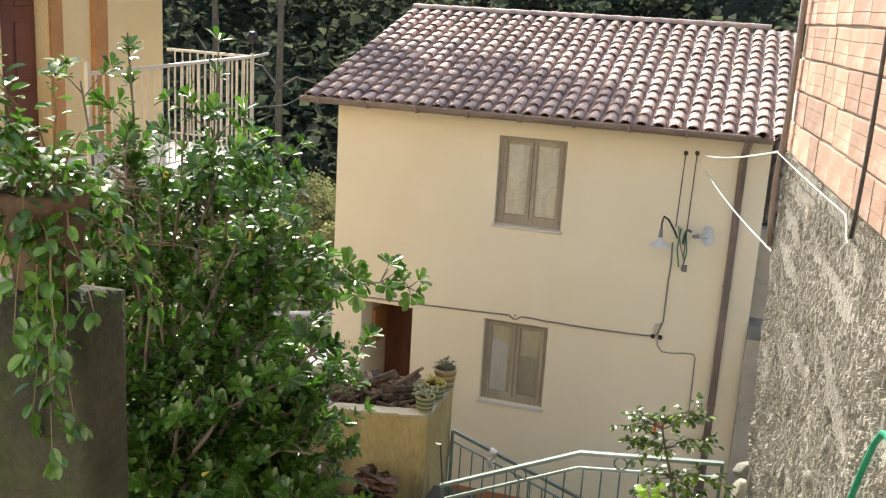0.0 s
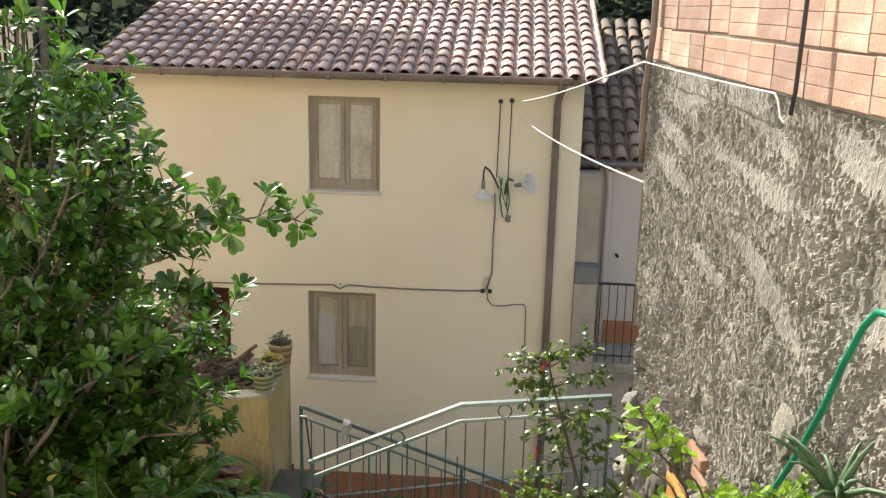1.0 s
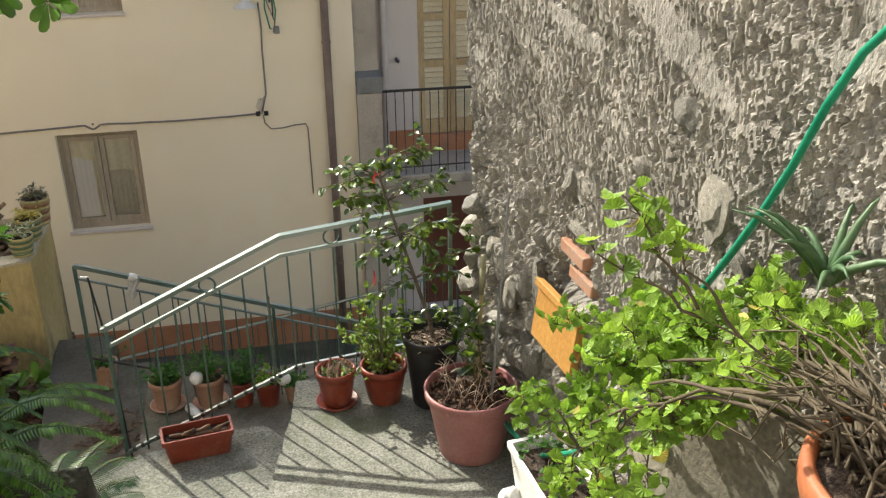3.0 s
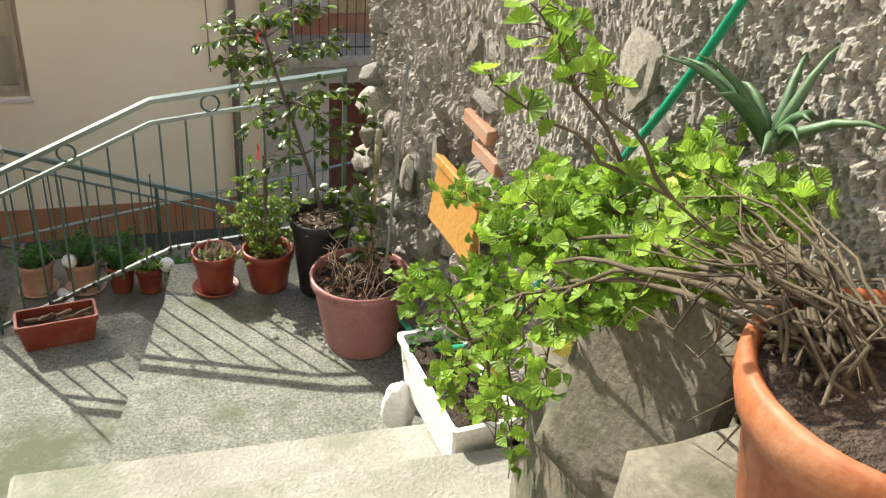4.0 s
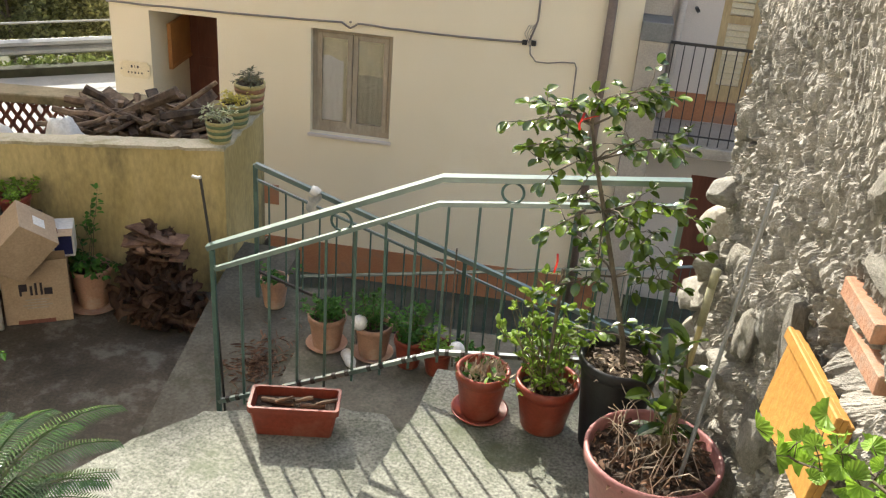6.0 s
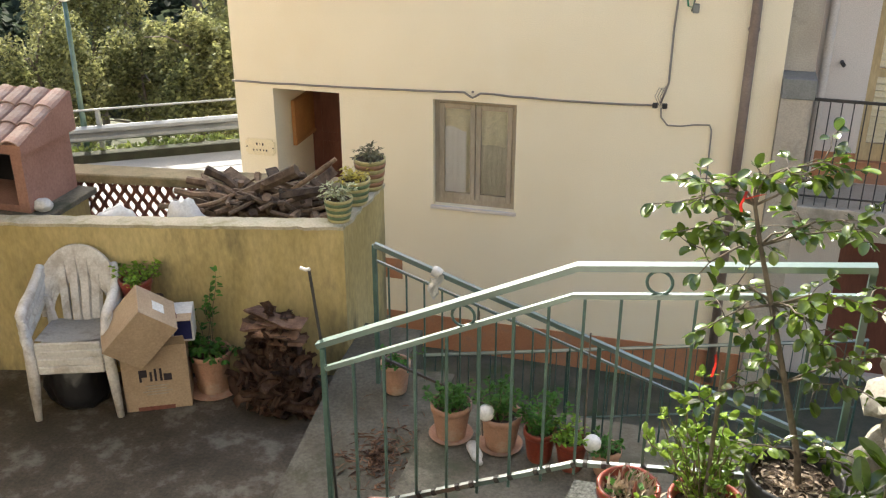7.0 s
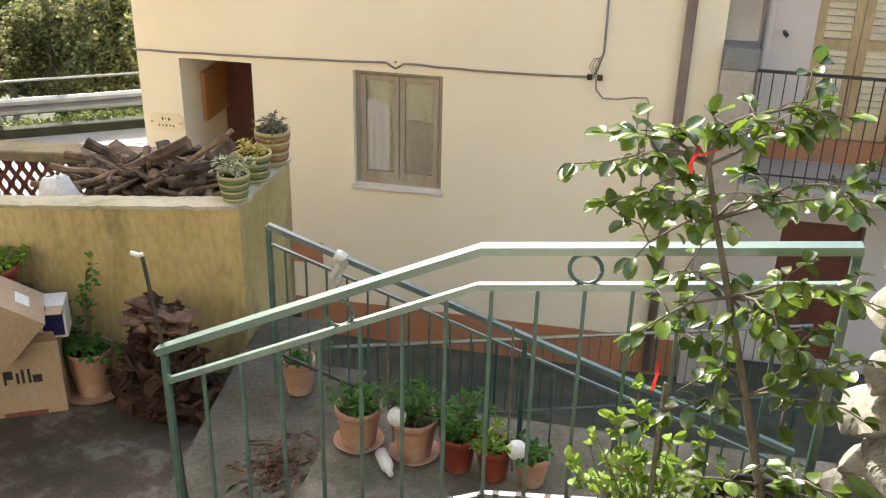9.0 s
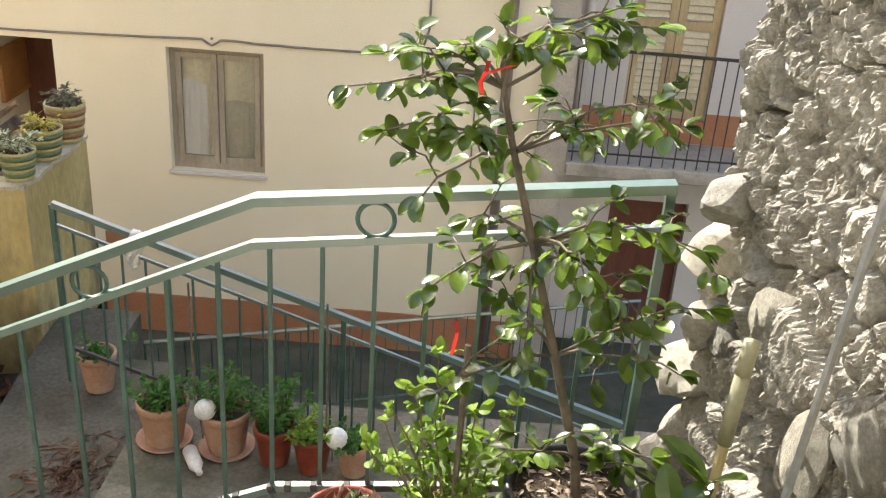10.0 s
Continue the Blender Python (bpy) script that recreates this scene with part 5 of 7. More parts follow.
part("knot", tube([(SX - 0.03, -5.5, SZ + 0.012), (SX, -5.5, SZ), (SX + 0.035, -5.5, SZ - 0.014)], 0.037, 8, [0.036, 0.041, 0.034]), M_WHITE, scrap, smooth=True)
bm = grid(8, 6, lambda u, v: (SX - 0.045 + 0.10 * v * (1 - 0.35 * u) + 0.012 * math.sin(7 * u), -5.535 - 0.014 * math.sin(9 * v + 4 * u), SZ - 0.01 - 0.16 * u - 0.02 * math.sin(5 * v)))
bmesh.ops.solidify(bm, geom=bm.faces[:], thickness=0.002)
part("sheet", bm, M_WHITE, scrap, smooth=True)

# ---- terrace wall, firewood shelf, barbecue ----
solid("terrace_wall", prism([(0.60, -4.70), (0.60, -3.70), (0.47, -3.70), (0.47, -4.58), (-3.8, -5.61), (-3.8, -5.75)], 0.3, 2.27), M_PARAPET, "weathered yellow plaster parapet wall with dark streaks", "wall", "structure")
solid("coping", prism(worn([(0.612, -4.715), (0.612, -3.69), (0.46, -3.69), (0.46, -4.565), (-3.8, -5.595), (-3.8, -5.765)], 0.06, 0.03), 2.272, 2.298), M_COPING, "thin crumbling cement skim on the parapet", "coping", "structure")
solid("wood_shelf", prism([(-1.95, -5.15), (0.468, -4.57), (0.468, -3.86), (-1.95, -4.30)], 0.3, 1.66), M_COPING, "mossy concrete shelf behind the parapet", "shelf", "structure")
back_wall = solid("lattice_wall", boxed(-3.8, -3.718, 0.0, 0.446, -3.56, 1.76), M_PARAPET, "low wall of pierced clay blocks with a coping", "wall", "structure")
part("lattice_coping", boxed(-3.8, -3.76, 2.235, 0.446, -3.50, 2.32, bevel=0.012), M_COPING_OLD, back_wall)
part("end_pier", boxed(-0.42, -3.717, 1.762, 0.446, -3.562, 2.233), M_PARAPET, back_wall)
for k in range(31):
    for zc in (1.84, 1.995, 2.15):
        x = -3.75 + 0.107 * k
        bm = bmesh.new()
        c = Vector((x + 0.05, -3.64, zc))
        for s in (-1, 1):
            sweep(bm, [c + Vector((-0.05 * s, 0, -0.076)), c + Vector((0.05 * s, 0, 0.076))], 0.019, 4, square=True)
        sweep(bm, [c + Vector((0.0, 0, 0.02)), c + Vector((0.0, 0, -0.02))], 0.028, 8)
        part("pierced_block", bm, M_LATTICE, back_wall)


back_wall.matrix_basis = Matrix.Translation((0.44, -3.74, -0.03)) @ pose(0, 0, 0, 0, 0, 7.0) @ Matrix.Translation((-0.446, 3.64, 0))


def stick(bm, rnd, at, length, radius, direction, bend=0.12):
    d = Vector(direction).normalized()
    a = Vector(at) - d * length / 2
    side = d.orthogonal().normalized()
    pts = [a + d * length * t + side * bend * length * rnd.uniform(-0.3, 0.3) * (0 < t < 1) for t in (0, 0.33, 0.66, 1)]
    sweep(bm, pts, radius, 6, [radius * rnd.uniform(0.7, 1.1) for _ in pts])


rnd = random.Random(21)
wood = thing("firewood_pile", "untidy pile of split firewood and branches", "firewood")
for k in range(95):
    x = rnd.uniform(-0.90, 0.33)
    lift = 0.11 * max(0.0, 1 - abs(x + 0.25) / 0.9)
    z = 2.19 + rnd.uniform(0, 1) * (0.05 + lift)
    y = rnd.uniform(-4.45, -3.85) + 0.25 * min(0, x + 0.4)
    bm = bmesh.new()
    if rnd.random() < 0.8:
        d = Vector((rnd.uniform(-1, 1), rnd.uniform(-0.6, 0.4), rnd.uniform(-0.15, 0.22)))
        stick(bm, rnd, (x, y, z), rnd.uniform(0.25, 0.55), rnd.uniform(0.012, 0.042), d, 0.3)
    else:
        L, w = rnd.uniform(0.22, 0.42), rnd.uniform(0.025, 0.055)
        box(bm, -L / 2, -w, -w * 0.5, L / 2, w, w * 0.5, bevel=0.008)
        for v in bm.verts:
            v.co += Vector((rnd.uniform(-0.03, 0.03), rnd.uniform(-0.012, 0.012), rnd.uniform(-0.010, 0.010)))
        bmesh.ops.transform(bm, matrix=pose(x, y, z + 0.02, rnd.uniform(-40, 40), rnd.uniform(-22, 22), rnd.uniform(-70, 70)), verts=bm.verts)
    part("log", bm, M_DRYWOOD, wood)
for k in range(60):
    bm = bmesh.new()
    stick(bm, rnd, (rnd.uniform(-0.75, 0.12), rnd.uniform(-4.35, -3.9), 1.70 + 0.009 * k), rnd.uniform(0.3, 0.55), rnd.uniform(0.03, 0.05), (rnd.uniform(-1, 1), rnd.uniform(-0.35, 0.35), 0))
    part("log", bm, M_DRYWOOD, wood)
for k, (x, y, L, r, d) in enumerate([(0.02, -4.2, 0.8, 0.022, (0.75, 0.2, 0.55)), (-0.25, -4.25, 0.62, 0.055, (0.7, 0.1, 0.35)), (0.15, -4.35, 0.5, 0.05, (0.9, -0.2, 0.3))]):
    bm = bmesh.new()
    stick(bm, rnd, (x, y, 2.40), L, r, d, 0.05)
    part("log", bm, M_DRYWOOD, wood)


def bag(name, at, r, seed, material, label, flat=0.6):
    bm = bmesh.new()
    bmesh.ops.create_icosphere(bm, subdivisions=4, radius=1.0)
    for v in bm.verts:
        q = v.co.copy()
        f = 1 + 0.16 * noise.noise(q * 1.6 + Vector((seed, 0, 0))) + 0.14 * abs(noise.noise(q * 4.0 + Vector((0, seed, 0)))) + 0.05 * noise.noise(q * 9)
        v.co = Vector((q.x * r[0], q.y * r[1], q.z * r[2])) * f
        v.co.z = max(v.co.z, -r[2] * flat)
    bmesh.ops.translate(bm, verts=bm.verts, vec=Vector((0, 0, r[2] * flat)))
    ob = solid(name, bm, material, label, "bag", smooth=True)
    ob.matrix_basis = pose(*at)
    return ob


bag("white_bag", (-1.32, -4.86, 1.662), (0.28, 0.20, 0.40), 3, M_WHITE, "crumpled white plastic bag on the shelf")
bag("white_bag", (-0.78, -4.68, 1.662), (0.20, 0.17, 0.43), 8, M_WHITE, "tied white plastic bag beside the firewood")
bag("black_bag", (-1.36, -5.58, TERRACE + 0.002), (0.24, 0.20, 0.30), 5, M_BLACKBAG, "black plastic rubbish bag under the chairs")

# garden barbecue with a tiled hood
bbq = thing("barbecue", "terracotta coloured masonry barbecue with a tiled hood", "barbecue", (-2.62, -4.55, 2.20), 0)
part("body", box(box(box(boxed(-0.55, -0.35, 0.0, -0.45, 0.30, 0.52), 0.45, -0.35, 0.0, 0.55, 0.30, 0.52), -0.45, 0.20, 0.0, 0.45, 0.30, 0.52), -0.45, -0.35, 0.0, 0.45, 0.2, 0.06), M_BBQ, bbq)
# black sheet across the back of the hearth
part("hearth_lining", boxed(-0.449, 0.15, 0.062, 0.449, 0.199, 0.50), M_BLACKBAG, bbq, "plain black lining")
part("hood", prism([(-0.60, -0.40), (0.60, -0.40), (0.60, 0.34), (-0.60, 0.34)], 0.522, 0.62, [0.60, 0.60, 0.86, 0.86]), M_BBQ, bbq)
hood_tile = tile_mesh(0.26, 0.17, 0.15, 0.05)
hood_tile.materials.append(M_TILE)
for r in range(3):
    for c in range(7):
        part("hood_tile", hood_tile, None, bbq, m=Matrix.Translation((-0.52 + 0.172 * c, -0.41 + 0.24 * r, 0.60 + 0.085 * r)) @ pose(0, 0, 0, 17, 0, 0))
part("shelf_slab", boxed(-0.70, -0.46, -0.058, 0.72, 0.34, -0.002, bevel=0.008), M_CONC2, bbq)
part("plinth", boxed(-0.62, -0.40, -1.24, 0.64, 0.30, -0.06), M_PARAPET, bbq)
bag("scrunched_bag", (-2.02, -4.80, 2.202), (0.085, 0.07, 0.06), 14, M_WHITE, "small crumpled white and blue bag")


# ---- stack of resin armchairs ----
def chair_shell(dz):
    """Parts of one resin armchair, seat facing -y; dz lifts it within the stack."""
    out = {}
    bm = grid(10, 10, lambda u, v: ((u - 0.5) * (0.46 - 0.05 * v), -0.27 + 0.50 * v, 0.43 + dz + 0.012 * math.cos((u - 0.5) * 5) * -1 - 0.03 * v + 0.02 * (v < 0.08)))
    bmesh.ops.solidify(bm, geom=bm.faces[:], thickness=0.018)
    bmesh.ops.recalc_face_normals(bm, faces=bm.faces[:])
    out["seat"] = bm
    out["apron"] = boxed(-0.225, -0.275, 0.37 + dz, 0.225, -0.245, 0.435 + dz, bevel=0.010)
    # an arched back shell with upright slots
    def lean(z):
        return 0.215 + 0.30 * (z - 0.42)

    bm = bmesh.new()
    rows = []
    for k in range(25):
        t = math.pi * k / 24
        ring = []
        for rx, rz, dy in ((0.288, 0.335, 0.0), (0.205, 0.250, 0.0), (0.205, 0.250, 0.026), (0.288, 0.335, 0.026)):
            z = 0.60 + rz * math.sin(t)
            ring.append(bm.verts.new((rx * math.cos(t), lean(z) + dy - 0.03 * (abs(math.cos(t)) ** 3), z + dz)))
        rows.append(ring)
    for r0, r1 in zip(rows, rows[1:]):
        for k in range(4):
            bm.faces.new((r0[k], r0[(k + 1) % 4], r1[(k + 1) % 4], r1[k]))
    bm.faces.new(rows[0][::-1])
    bm.faces.new(rows[-1])
    out["back_rim"] = bm
    for i in range(4):
        x = -0.12 + 0.08 * i
        zt = 0.60 + 0.27 * math.sqrt(1 - (x / 0.22) ** 2)
        bm = bmesh.new()
        quad = [[bm.verts.new((x * f + e * 0.027, lean(z) + d, z + dz)) for z, f in ((0.41, 0.85), (zt, 1.0))] for e, d in ((-1, 0.002), (1, 0.002), (1, 0.018), (-1, 0.018))]
        for k in range(4):
            p, q = quad[k], quad[(k + 1) % 4]
            bm.faces.new((p[0], q[0], q[1], p[1]))
        out["back_slat%d" % i] = bm
    for s in (-1, 1):
        out["arm%d" % s] = tube([(0.255 * s, 0.315, 0.80 + dz), (0.278 * s, 0.235, 0.725 + dz), (0.290 * s, 0.10, 0.675 + dz), (0.292 * s, -0.08, 0.655 + dz), (0.288 * s, -0.22, 0.635 + dz), (0.275 * s, -0.265, 0.59 + dz)], 0.034, 8, [0.030, 0.034, 0.037, 0.040, 0.037, 0.027])
        out["front_leg%d" % s] = tube([(0.278 * s, -0.255, 0.62 + dz), (0.262 * s, -0.25, 0.42 + dz), (0.285 * s, -0.275, 0.0 + dz)], 0.034, 6, [0.028, 0.042, 0.026])
        out["back_leg%d" % s] = tube([(0.225 * s, 0.225, 0.60 + dz), (0.205 * s, 0.215, 0.40 + dz), (0.235 * s, 0.285, 0.0 + dz)], 0.032, 6, [0.024, 0.038, 0.024])
    return out


def resin_chair(at, rz, dz):
    c = thing("armchair", "dusty white resin garden armchair in a stack", "chair", at, rz, "stacked garden chairs")
    for key, bm in chair_shell(dz).items():
        part(key.rstrip("-0123456789"), bm, M_CHAIR, c, smooth=key[:3] in ("arm", "fro"))
    return c


for k in range(4):
    resin_chair((-1.28 - 0.006 * k, -5.60 + 0.006 * k, TERRACE + 0.002), 20, 0.058 * k).scale = (1.09, 0.92, 1.08)


# ---- cartons ----
carton = thing("cardboard_box", "brown cardboard carton with a dark printed mark", "carton", (-0.74, -5.41, TERRACE + 0.002), 27)
part("body", boxed(-0.25, -0.17, 0.0, 0.25, 0.17, 0.56, bevel=0.003), M_CARD, carton)
for s in (-1, 1):
    bm = boxed(-0.248, -0.002, 0.0, 0.248, 0.002, 0.16)
    bmesh.ops.transform(bm, matrix=pose(0, 0.168 * s, 0.562, -38 * s, 0, 0), verts=bm.verts)
    part("flap", bm, M_CARD, carton)
for x, z, w, h in ((-0.135, 0.36, 0.018, 0.105), (-0.105, 0.40, 0.044, 0.065), (-0.055, 0.36, 0.018, 0.085), (-0.02, 0.36, 0.018, 0.11), (0.02, 0.36, 0.018, 0.11), (0.07, 0.36, 0.06, 0.06)):
    part("print_mark", boxed(x - w / 2 + 0.02, -0.1735, z - 0.10, x + w / 2 + 0.02, -0.1705, z + h - 0.10, bevel=0.0012), M_INK, carton, "dark printed mark")
for k, (w, z) in enumerate(((0.18, 0.215), (0.14, 0.19), (0.22, 0.165), (0.16, 0.14))):
    part("print_bar", boxed(-w / 2, -0.1725, z, w / 2, -0.1705, z + 0.010), M_WINFRAME, carton)
tape = part("tape", boxed(-0.16, -0.1722, 0.0, 0.12, -0.1703, 0.035), M_LATTICE, carton)
box2 = thing("cardboard_box", "open cardboard carton tilted on top of another", "carton")
box2.matrix_basis = Matrix.Translation((-0.71, -5.62, TERRACE + 0.76)) @ pose(0, 0, 0, 20, -48, 18)
part("body", boxed(-0.23, -0.16, -0.17, 0.23, 0.16, 0.17, bevel=0.003), M_CARD, box2)
part("tape", boxed(-0.232, -0.03, -0.1715, 0.232, 0.03, -0.1703), M_LATTICE, box2)
part("label_sheet", boxed(0.2303, -0.05, -0.06, 0.233, 0.05, 0.04), M_WHITE, box2)
box3 = thing("printed_box", "white and dark blue printed cardboard box", "carton", (-0.55, -5.35, TERRACE + 0.566), 24)
part("body", boxed(-0.13, -0.10, 0.0, 0.13, 0.10, 0.24, bevel=0.003), M_WHITE, box3)
part("print_panel", boxed(-0.02, -0.103, 0.02, 0.115, -0.1015, 0.20), M_BLUE, box3, "dark blue printed panel")
part("flap", boxed(-0.13, -0.22, 0.238, 0.13, -0.10, 0.243), M_CARD, box3)

# ---- flower pots and plants ----
def pot_profile(r, h, lip=0.028, foot=0.68, t=0.012):
    return [(0.0, 0.0), (r * foot, 0.0), (r * foot + 0.004, 0.01), (r * 0.93, h - 0.055), (r * 0.94, h - 0.05), (r, h - 0.048), (r + 0.002, h - 0.008), (r - 0.004, h), (r - t, h), (r - t - 0.006, h - 0.01), (r * 0.90 - t, h * 0.62)]


def flower_pot(at, r, h, material, label, saucer=None, group="flower pots", name="flower_pot", soil=True, rz=0.0):
    p = thing(name, label, "flower pot", at, rz, group)
    part("pot", lathe(pot_profile(r, h), 30), material, p, smooth=True)
    if soil:
        part("soil", disc(r * 0.93, h - 0.05, 22, 0.012, random.Random(int(at[0] * 100) + 7)), M_SOIL, p)
    if saucer:
        s = r * saucer
        part("saucer", lathe([(0.0, -0.001), (s * 0.85, -0.001), (s, 0.022), (s - 0.008, 0.022), (s * 0.84, 0.006), (0.0, 0.006)], 28), material, p, smooth=True)
    return p


def branch(bm, pts, r0, r1, n=5):
    k = len(pts) - 1
    sweep(bm, pts, r0, n, [r0 + (r1 - r0) * i / k for i in range(k + 1)])


def curve_pts(a, b, lift=0.0, n=5, jit=0.0, rnd=random):
    a, b = Vector(a), Vector(b)
    out = []
    for i in range(n + 1):
        t = i / n
        p = a.lerp(b, t) + Vector((0, 0, lift * 4 * t * (1 - t)))
        if 0 < i < n:
            p += Vector((rnd.uniform(-jit, jit), rnd.uniform(-jit, jit), rnd.uniform(-jit, jit)))
        out.append(p)
    return out


def round_leaf(bm, centre, normal, r, rnd, lobes=7):
    """A rounded geranium leaf: a scalloped, shallow funnel with a notch at its stalk."""
    n = Vector(normal).normalized()
    a = n.orthogonal().normalized()
    a = (Matrix.Rotation(rnd.uniform(0, 6.28), 3, n) @ a)
    b = n.cross(a)
    c = bm.verts.new(Vector(centre))
    inner, outer = [], []
    m = 17
    cup = rnd.uniform(0.1, 0.4)
    half = rnd.uniform(1.1, 1.9)
    for k in range(m):
        t = -half + 2 * half * k / (m - 1)
        sc = 1.0 + 0.035 * math.cos(k * math.pi) + 0.09 * math.cos(t * 3.5)
        fold = 0.045 * math.cos(k * math.pi) + 0.05 * math.cos(t * 3.5)
        for ring, f in ((inner, 0.55), (outer, 1.0)):
            rr = r * f * (sc if f == 1.0 else 1.0)
            ring.append(bm.verts.new(Vector(centre) + a * rr * math.cos(t) + b * rr * math.sin(t) + n * (cup * r * f * f + fold * r * f)))
    for k in range(m - 1):
        bm.faces.new((c, inner[k], inner[k + 1]))
        bm.faces.new((inner[k], outer[k], outer[k + 1], inner[k + 1]))


# ---- pots on the landing ----
LZ = 2.69
rnd = random.Random(61)
p1 = flower_pot((3.065, -8.135, LZ + 0.003), 0.120, 0.235, M_TERRA, "small red plastic pot of dry succulents on its saucer", 1.08)
bm = bmesh.new()
for k in range(170):
    a, q = rnd.uniform(0, 6.28), rnd.uniform(0, 0.115)
    base = Vector((q * math.cos(a), q * math.sin(a), 0.19))
    leaf_faces(bm, base, Vector((rnd.uniform(-0.6, 0.6), rnd.uniform(-0.6, 0.6), 1)), rand_dir(rnd), rnd.uniform(0.03, 0.085), 0.018, 0.2, 1)
part("dry_growth", bm, M_STRAW, p1)
bm = bmesh.new()
for k in range(26):
    a, q = rnd.uniform(0, 6.28), rnd.uniform(0.02, 0.10)
    leaf_faces(bm, Vector((q * math.cos(a), q * math.sin(a), 0.2)), Vector((math.cos(a), math.sin(a), 1.2)), Vector((0, 0, 1)), 0.05, 0.03, 0.2)
part("succulent_foliage", bm, M_LEAF_HERB, p1)
for x, y in ((0.02, -0.05), (-0.03, 0.02)):
    bm = bmesh.new()
    sweep(bm, [(x, y, 0.19), (x + 0.005, y, 0.26), (x + 0.008, y, 0.29)], 0.006, 5, [0.006, 0.008, 0.003])
    part("red_bud", bm, M_LATTICE, p1)

p2 = flower_pot((3.35, -8.155, LZ + 0.003), 0.140, 0.245, M_TERRA, "red plastic pot with light green herbs and thin shoots")
bm = bmesh.new()
bs = bmesh.new()
for k in range(34):
    a, q = rnd.uniform(0, 6.28), rnd.uniform(0, 0.10)
    base = Vector((q * math.cos(a), q * math.sin(a), 0.19))
    tip = base + Vector((rnd.uniform(-0.19, 0.17), rnd.uniform(-0.14, 0.12), rnd.uniform(0.12, 0.46)))
    cp = curve_pts(base, tip, 0.0, 4, 0.01, rnd)
    branch(bs, cp, 0.0035, 0.0015, 4)
    for p in cp[1:]:
        for _ in range(4):
            leaf_faces(bm, p + rand_dir(rnd) * 0.012, rand_dir(rnd, -0.2, 0.8), rand_dir(rnd, 0.3, 1), rnd.uniform(0.018, 0.036), rnd.uniform(0.012, 0.021), 0.2)
part("herb_growth", bs, M_STEM, p2)
part("herb_foliage", bm, M_LEAF_SAGE, p2)
bs, bm = bmesh.new(), bmesh.new()
for tip in ((-0.24, 0.0, 0.48), (-0.13, -0.02, 0.66), (-0.07, 0.03, 0.74), (0.03, 0.0, 0.60), (0.12, -0.03, 0.50)):
    cp = curve_pts((rnd.uniform(-0.03, 0.03), 0, 0.19), tip, 0.02, 7, 0.015, rnd)
    branch(bs, cp, 0.006, 0.002, 5)
    for p in cp[3:]:
        for _ in range(6):
            leaf_faces(bm, p + rand_dir(rnd) * 0.015, rand_dir(rnd, -0.2, 0.7), rand_dir(rnd, 0.3, 1), rnd.uniform(0.03, 0.05), 0.028, 0.2)
part("shoot_growth", bs, M_STEM, p2)
part("rose_foliage", bm, M_LEAF_SAGE, p2)
part("cane", tube([(-0.01, -0.03, 0.05), (-0.005, -0.02, 0.80)], 0.008, 6), M_BARK, p2)


# ---- camellia in a black pot ----
CX, CY = 3.63, -8.225
cam_pot = flower_pot((CX, CY, LZ + 0.003), 0.17, 0.46, M_BLACKPOT, "black plastic pot with a camellia bush", name="camellia_pot")
rnd = random.Random(88)


def leafy_branch(bs, bl, pts, r0, r1, every, size, rnd, start=0.35, droop=0.2, width=0.55, per=1):
    branch(bs, pts, r0, r1)
    n = len(pts) - 1
    L = sum((pts[i + 1] - pts[i]).length for i in range(n))
    count = max(2, int(L / every))
    for k in range(count):
        t = start + (1 - start) * (k + rnd.random() * 0.6) / count
        i = min(int(t * n), n - 1)
        p = pts[i].lerp(pts[i + 1], t * n - i)
        d = (pts[i + 1] - pts[i]).normalized()
        for _ in range(per):
            side = rand_dir(rnd, -0.4, 0.5)
            along = (d * 0.5 + side + Vector((0, 0, -droop))).normalized()
            s = size * rnd.uniform(0.7, 1.2)
            leaf_faces(bl, p + along * 0.012, along, Vector((rnd.uniform(-0.5, 0.5), rnd.uniform(-0.5, 0.5), 1)), s, s * width, 0.22)
    d = (pts[-1] - pts[-2]).normalized()
    for _ in range(2 + per):
        along = (d + rand_dir(rnd, -0.4, 0.6) * 0.8).normalized()
        leaf_faces(bl, pts[-1], along, Vector((rnd.uniform(-0.4, 0.4), rnd.uniform(-0.4, 0.4), 1)), size * rnd.uniform(0.8, 1.2), size * width, 0.2)


def cw(x, z, y=0.0):
    return Vector((x - CX, y, z - LZ))


bs, bl = bmesh.new(), bmesh.new()
trunk = [cw(CX + 0.02, 3.05), cw(3.625, 3.22, 0.01), cw(3.545, 3.50, 0.02), cw(3.465, 3.78, 0.02), cw(3.405, 3.98, 0.03), cw(3.37, 4.12, 0.02), cw(3.38, 4.22, 0.0)]
branch(bs, trunk, 0.014, 0.005, 7)
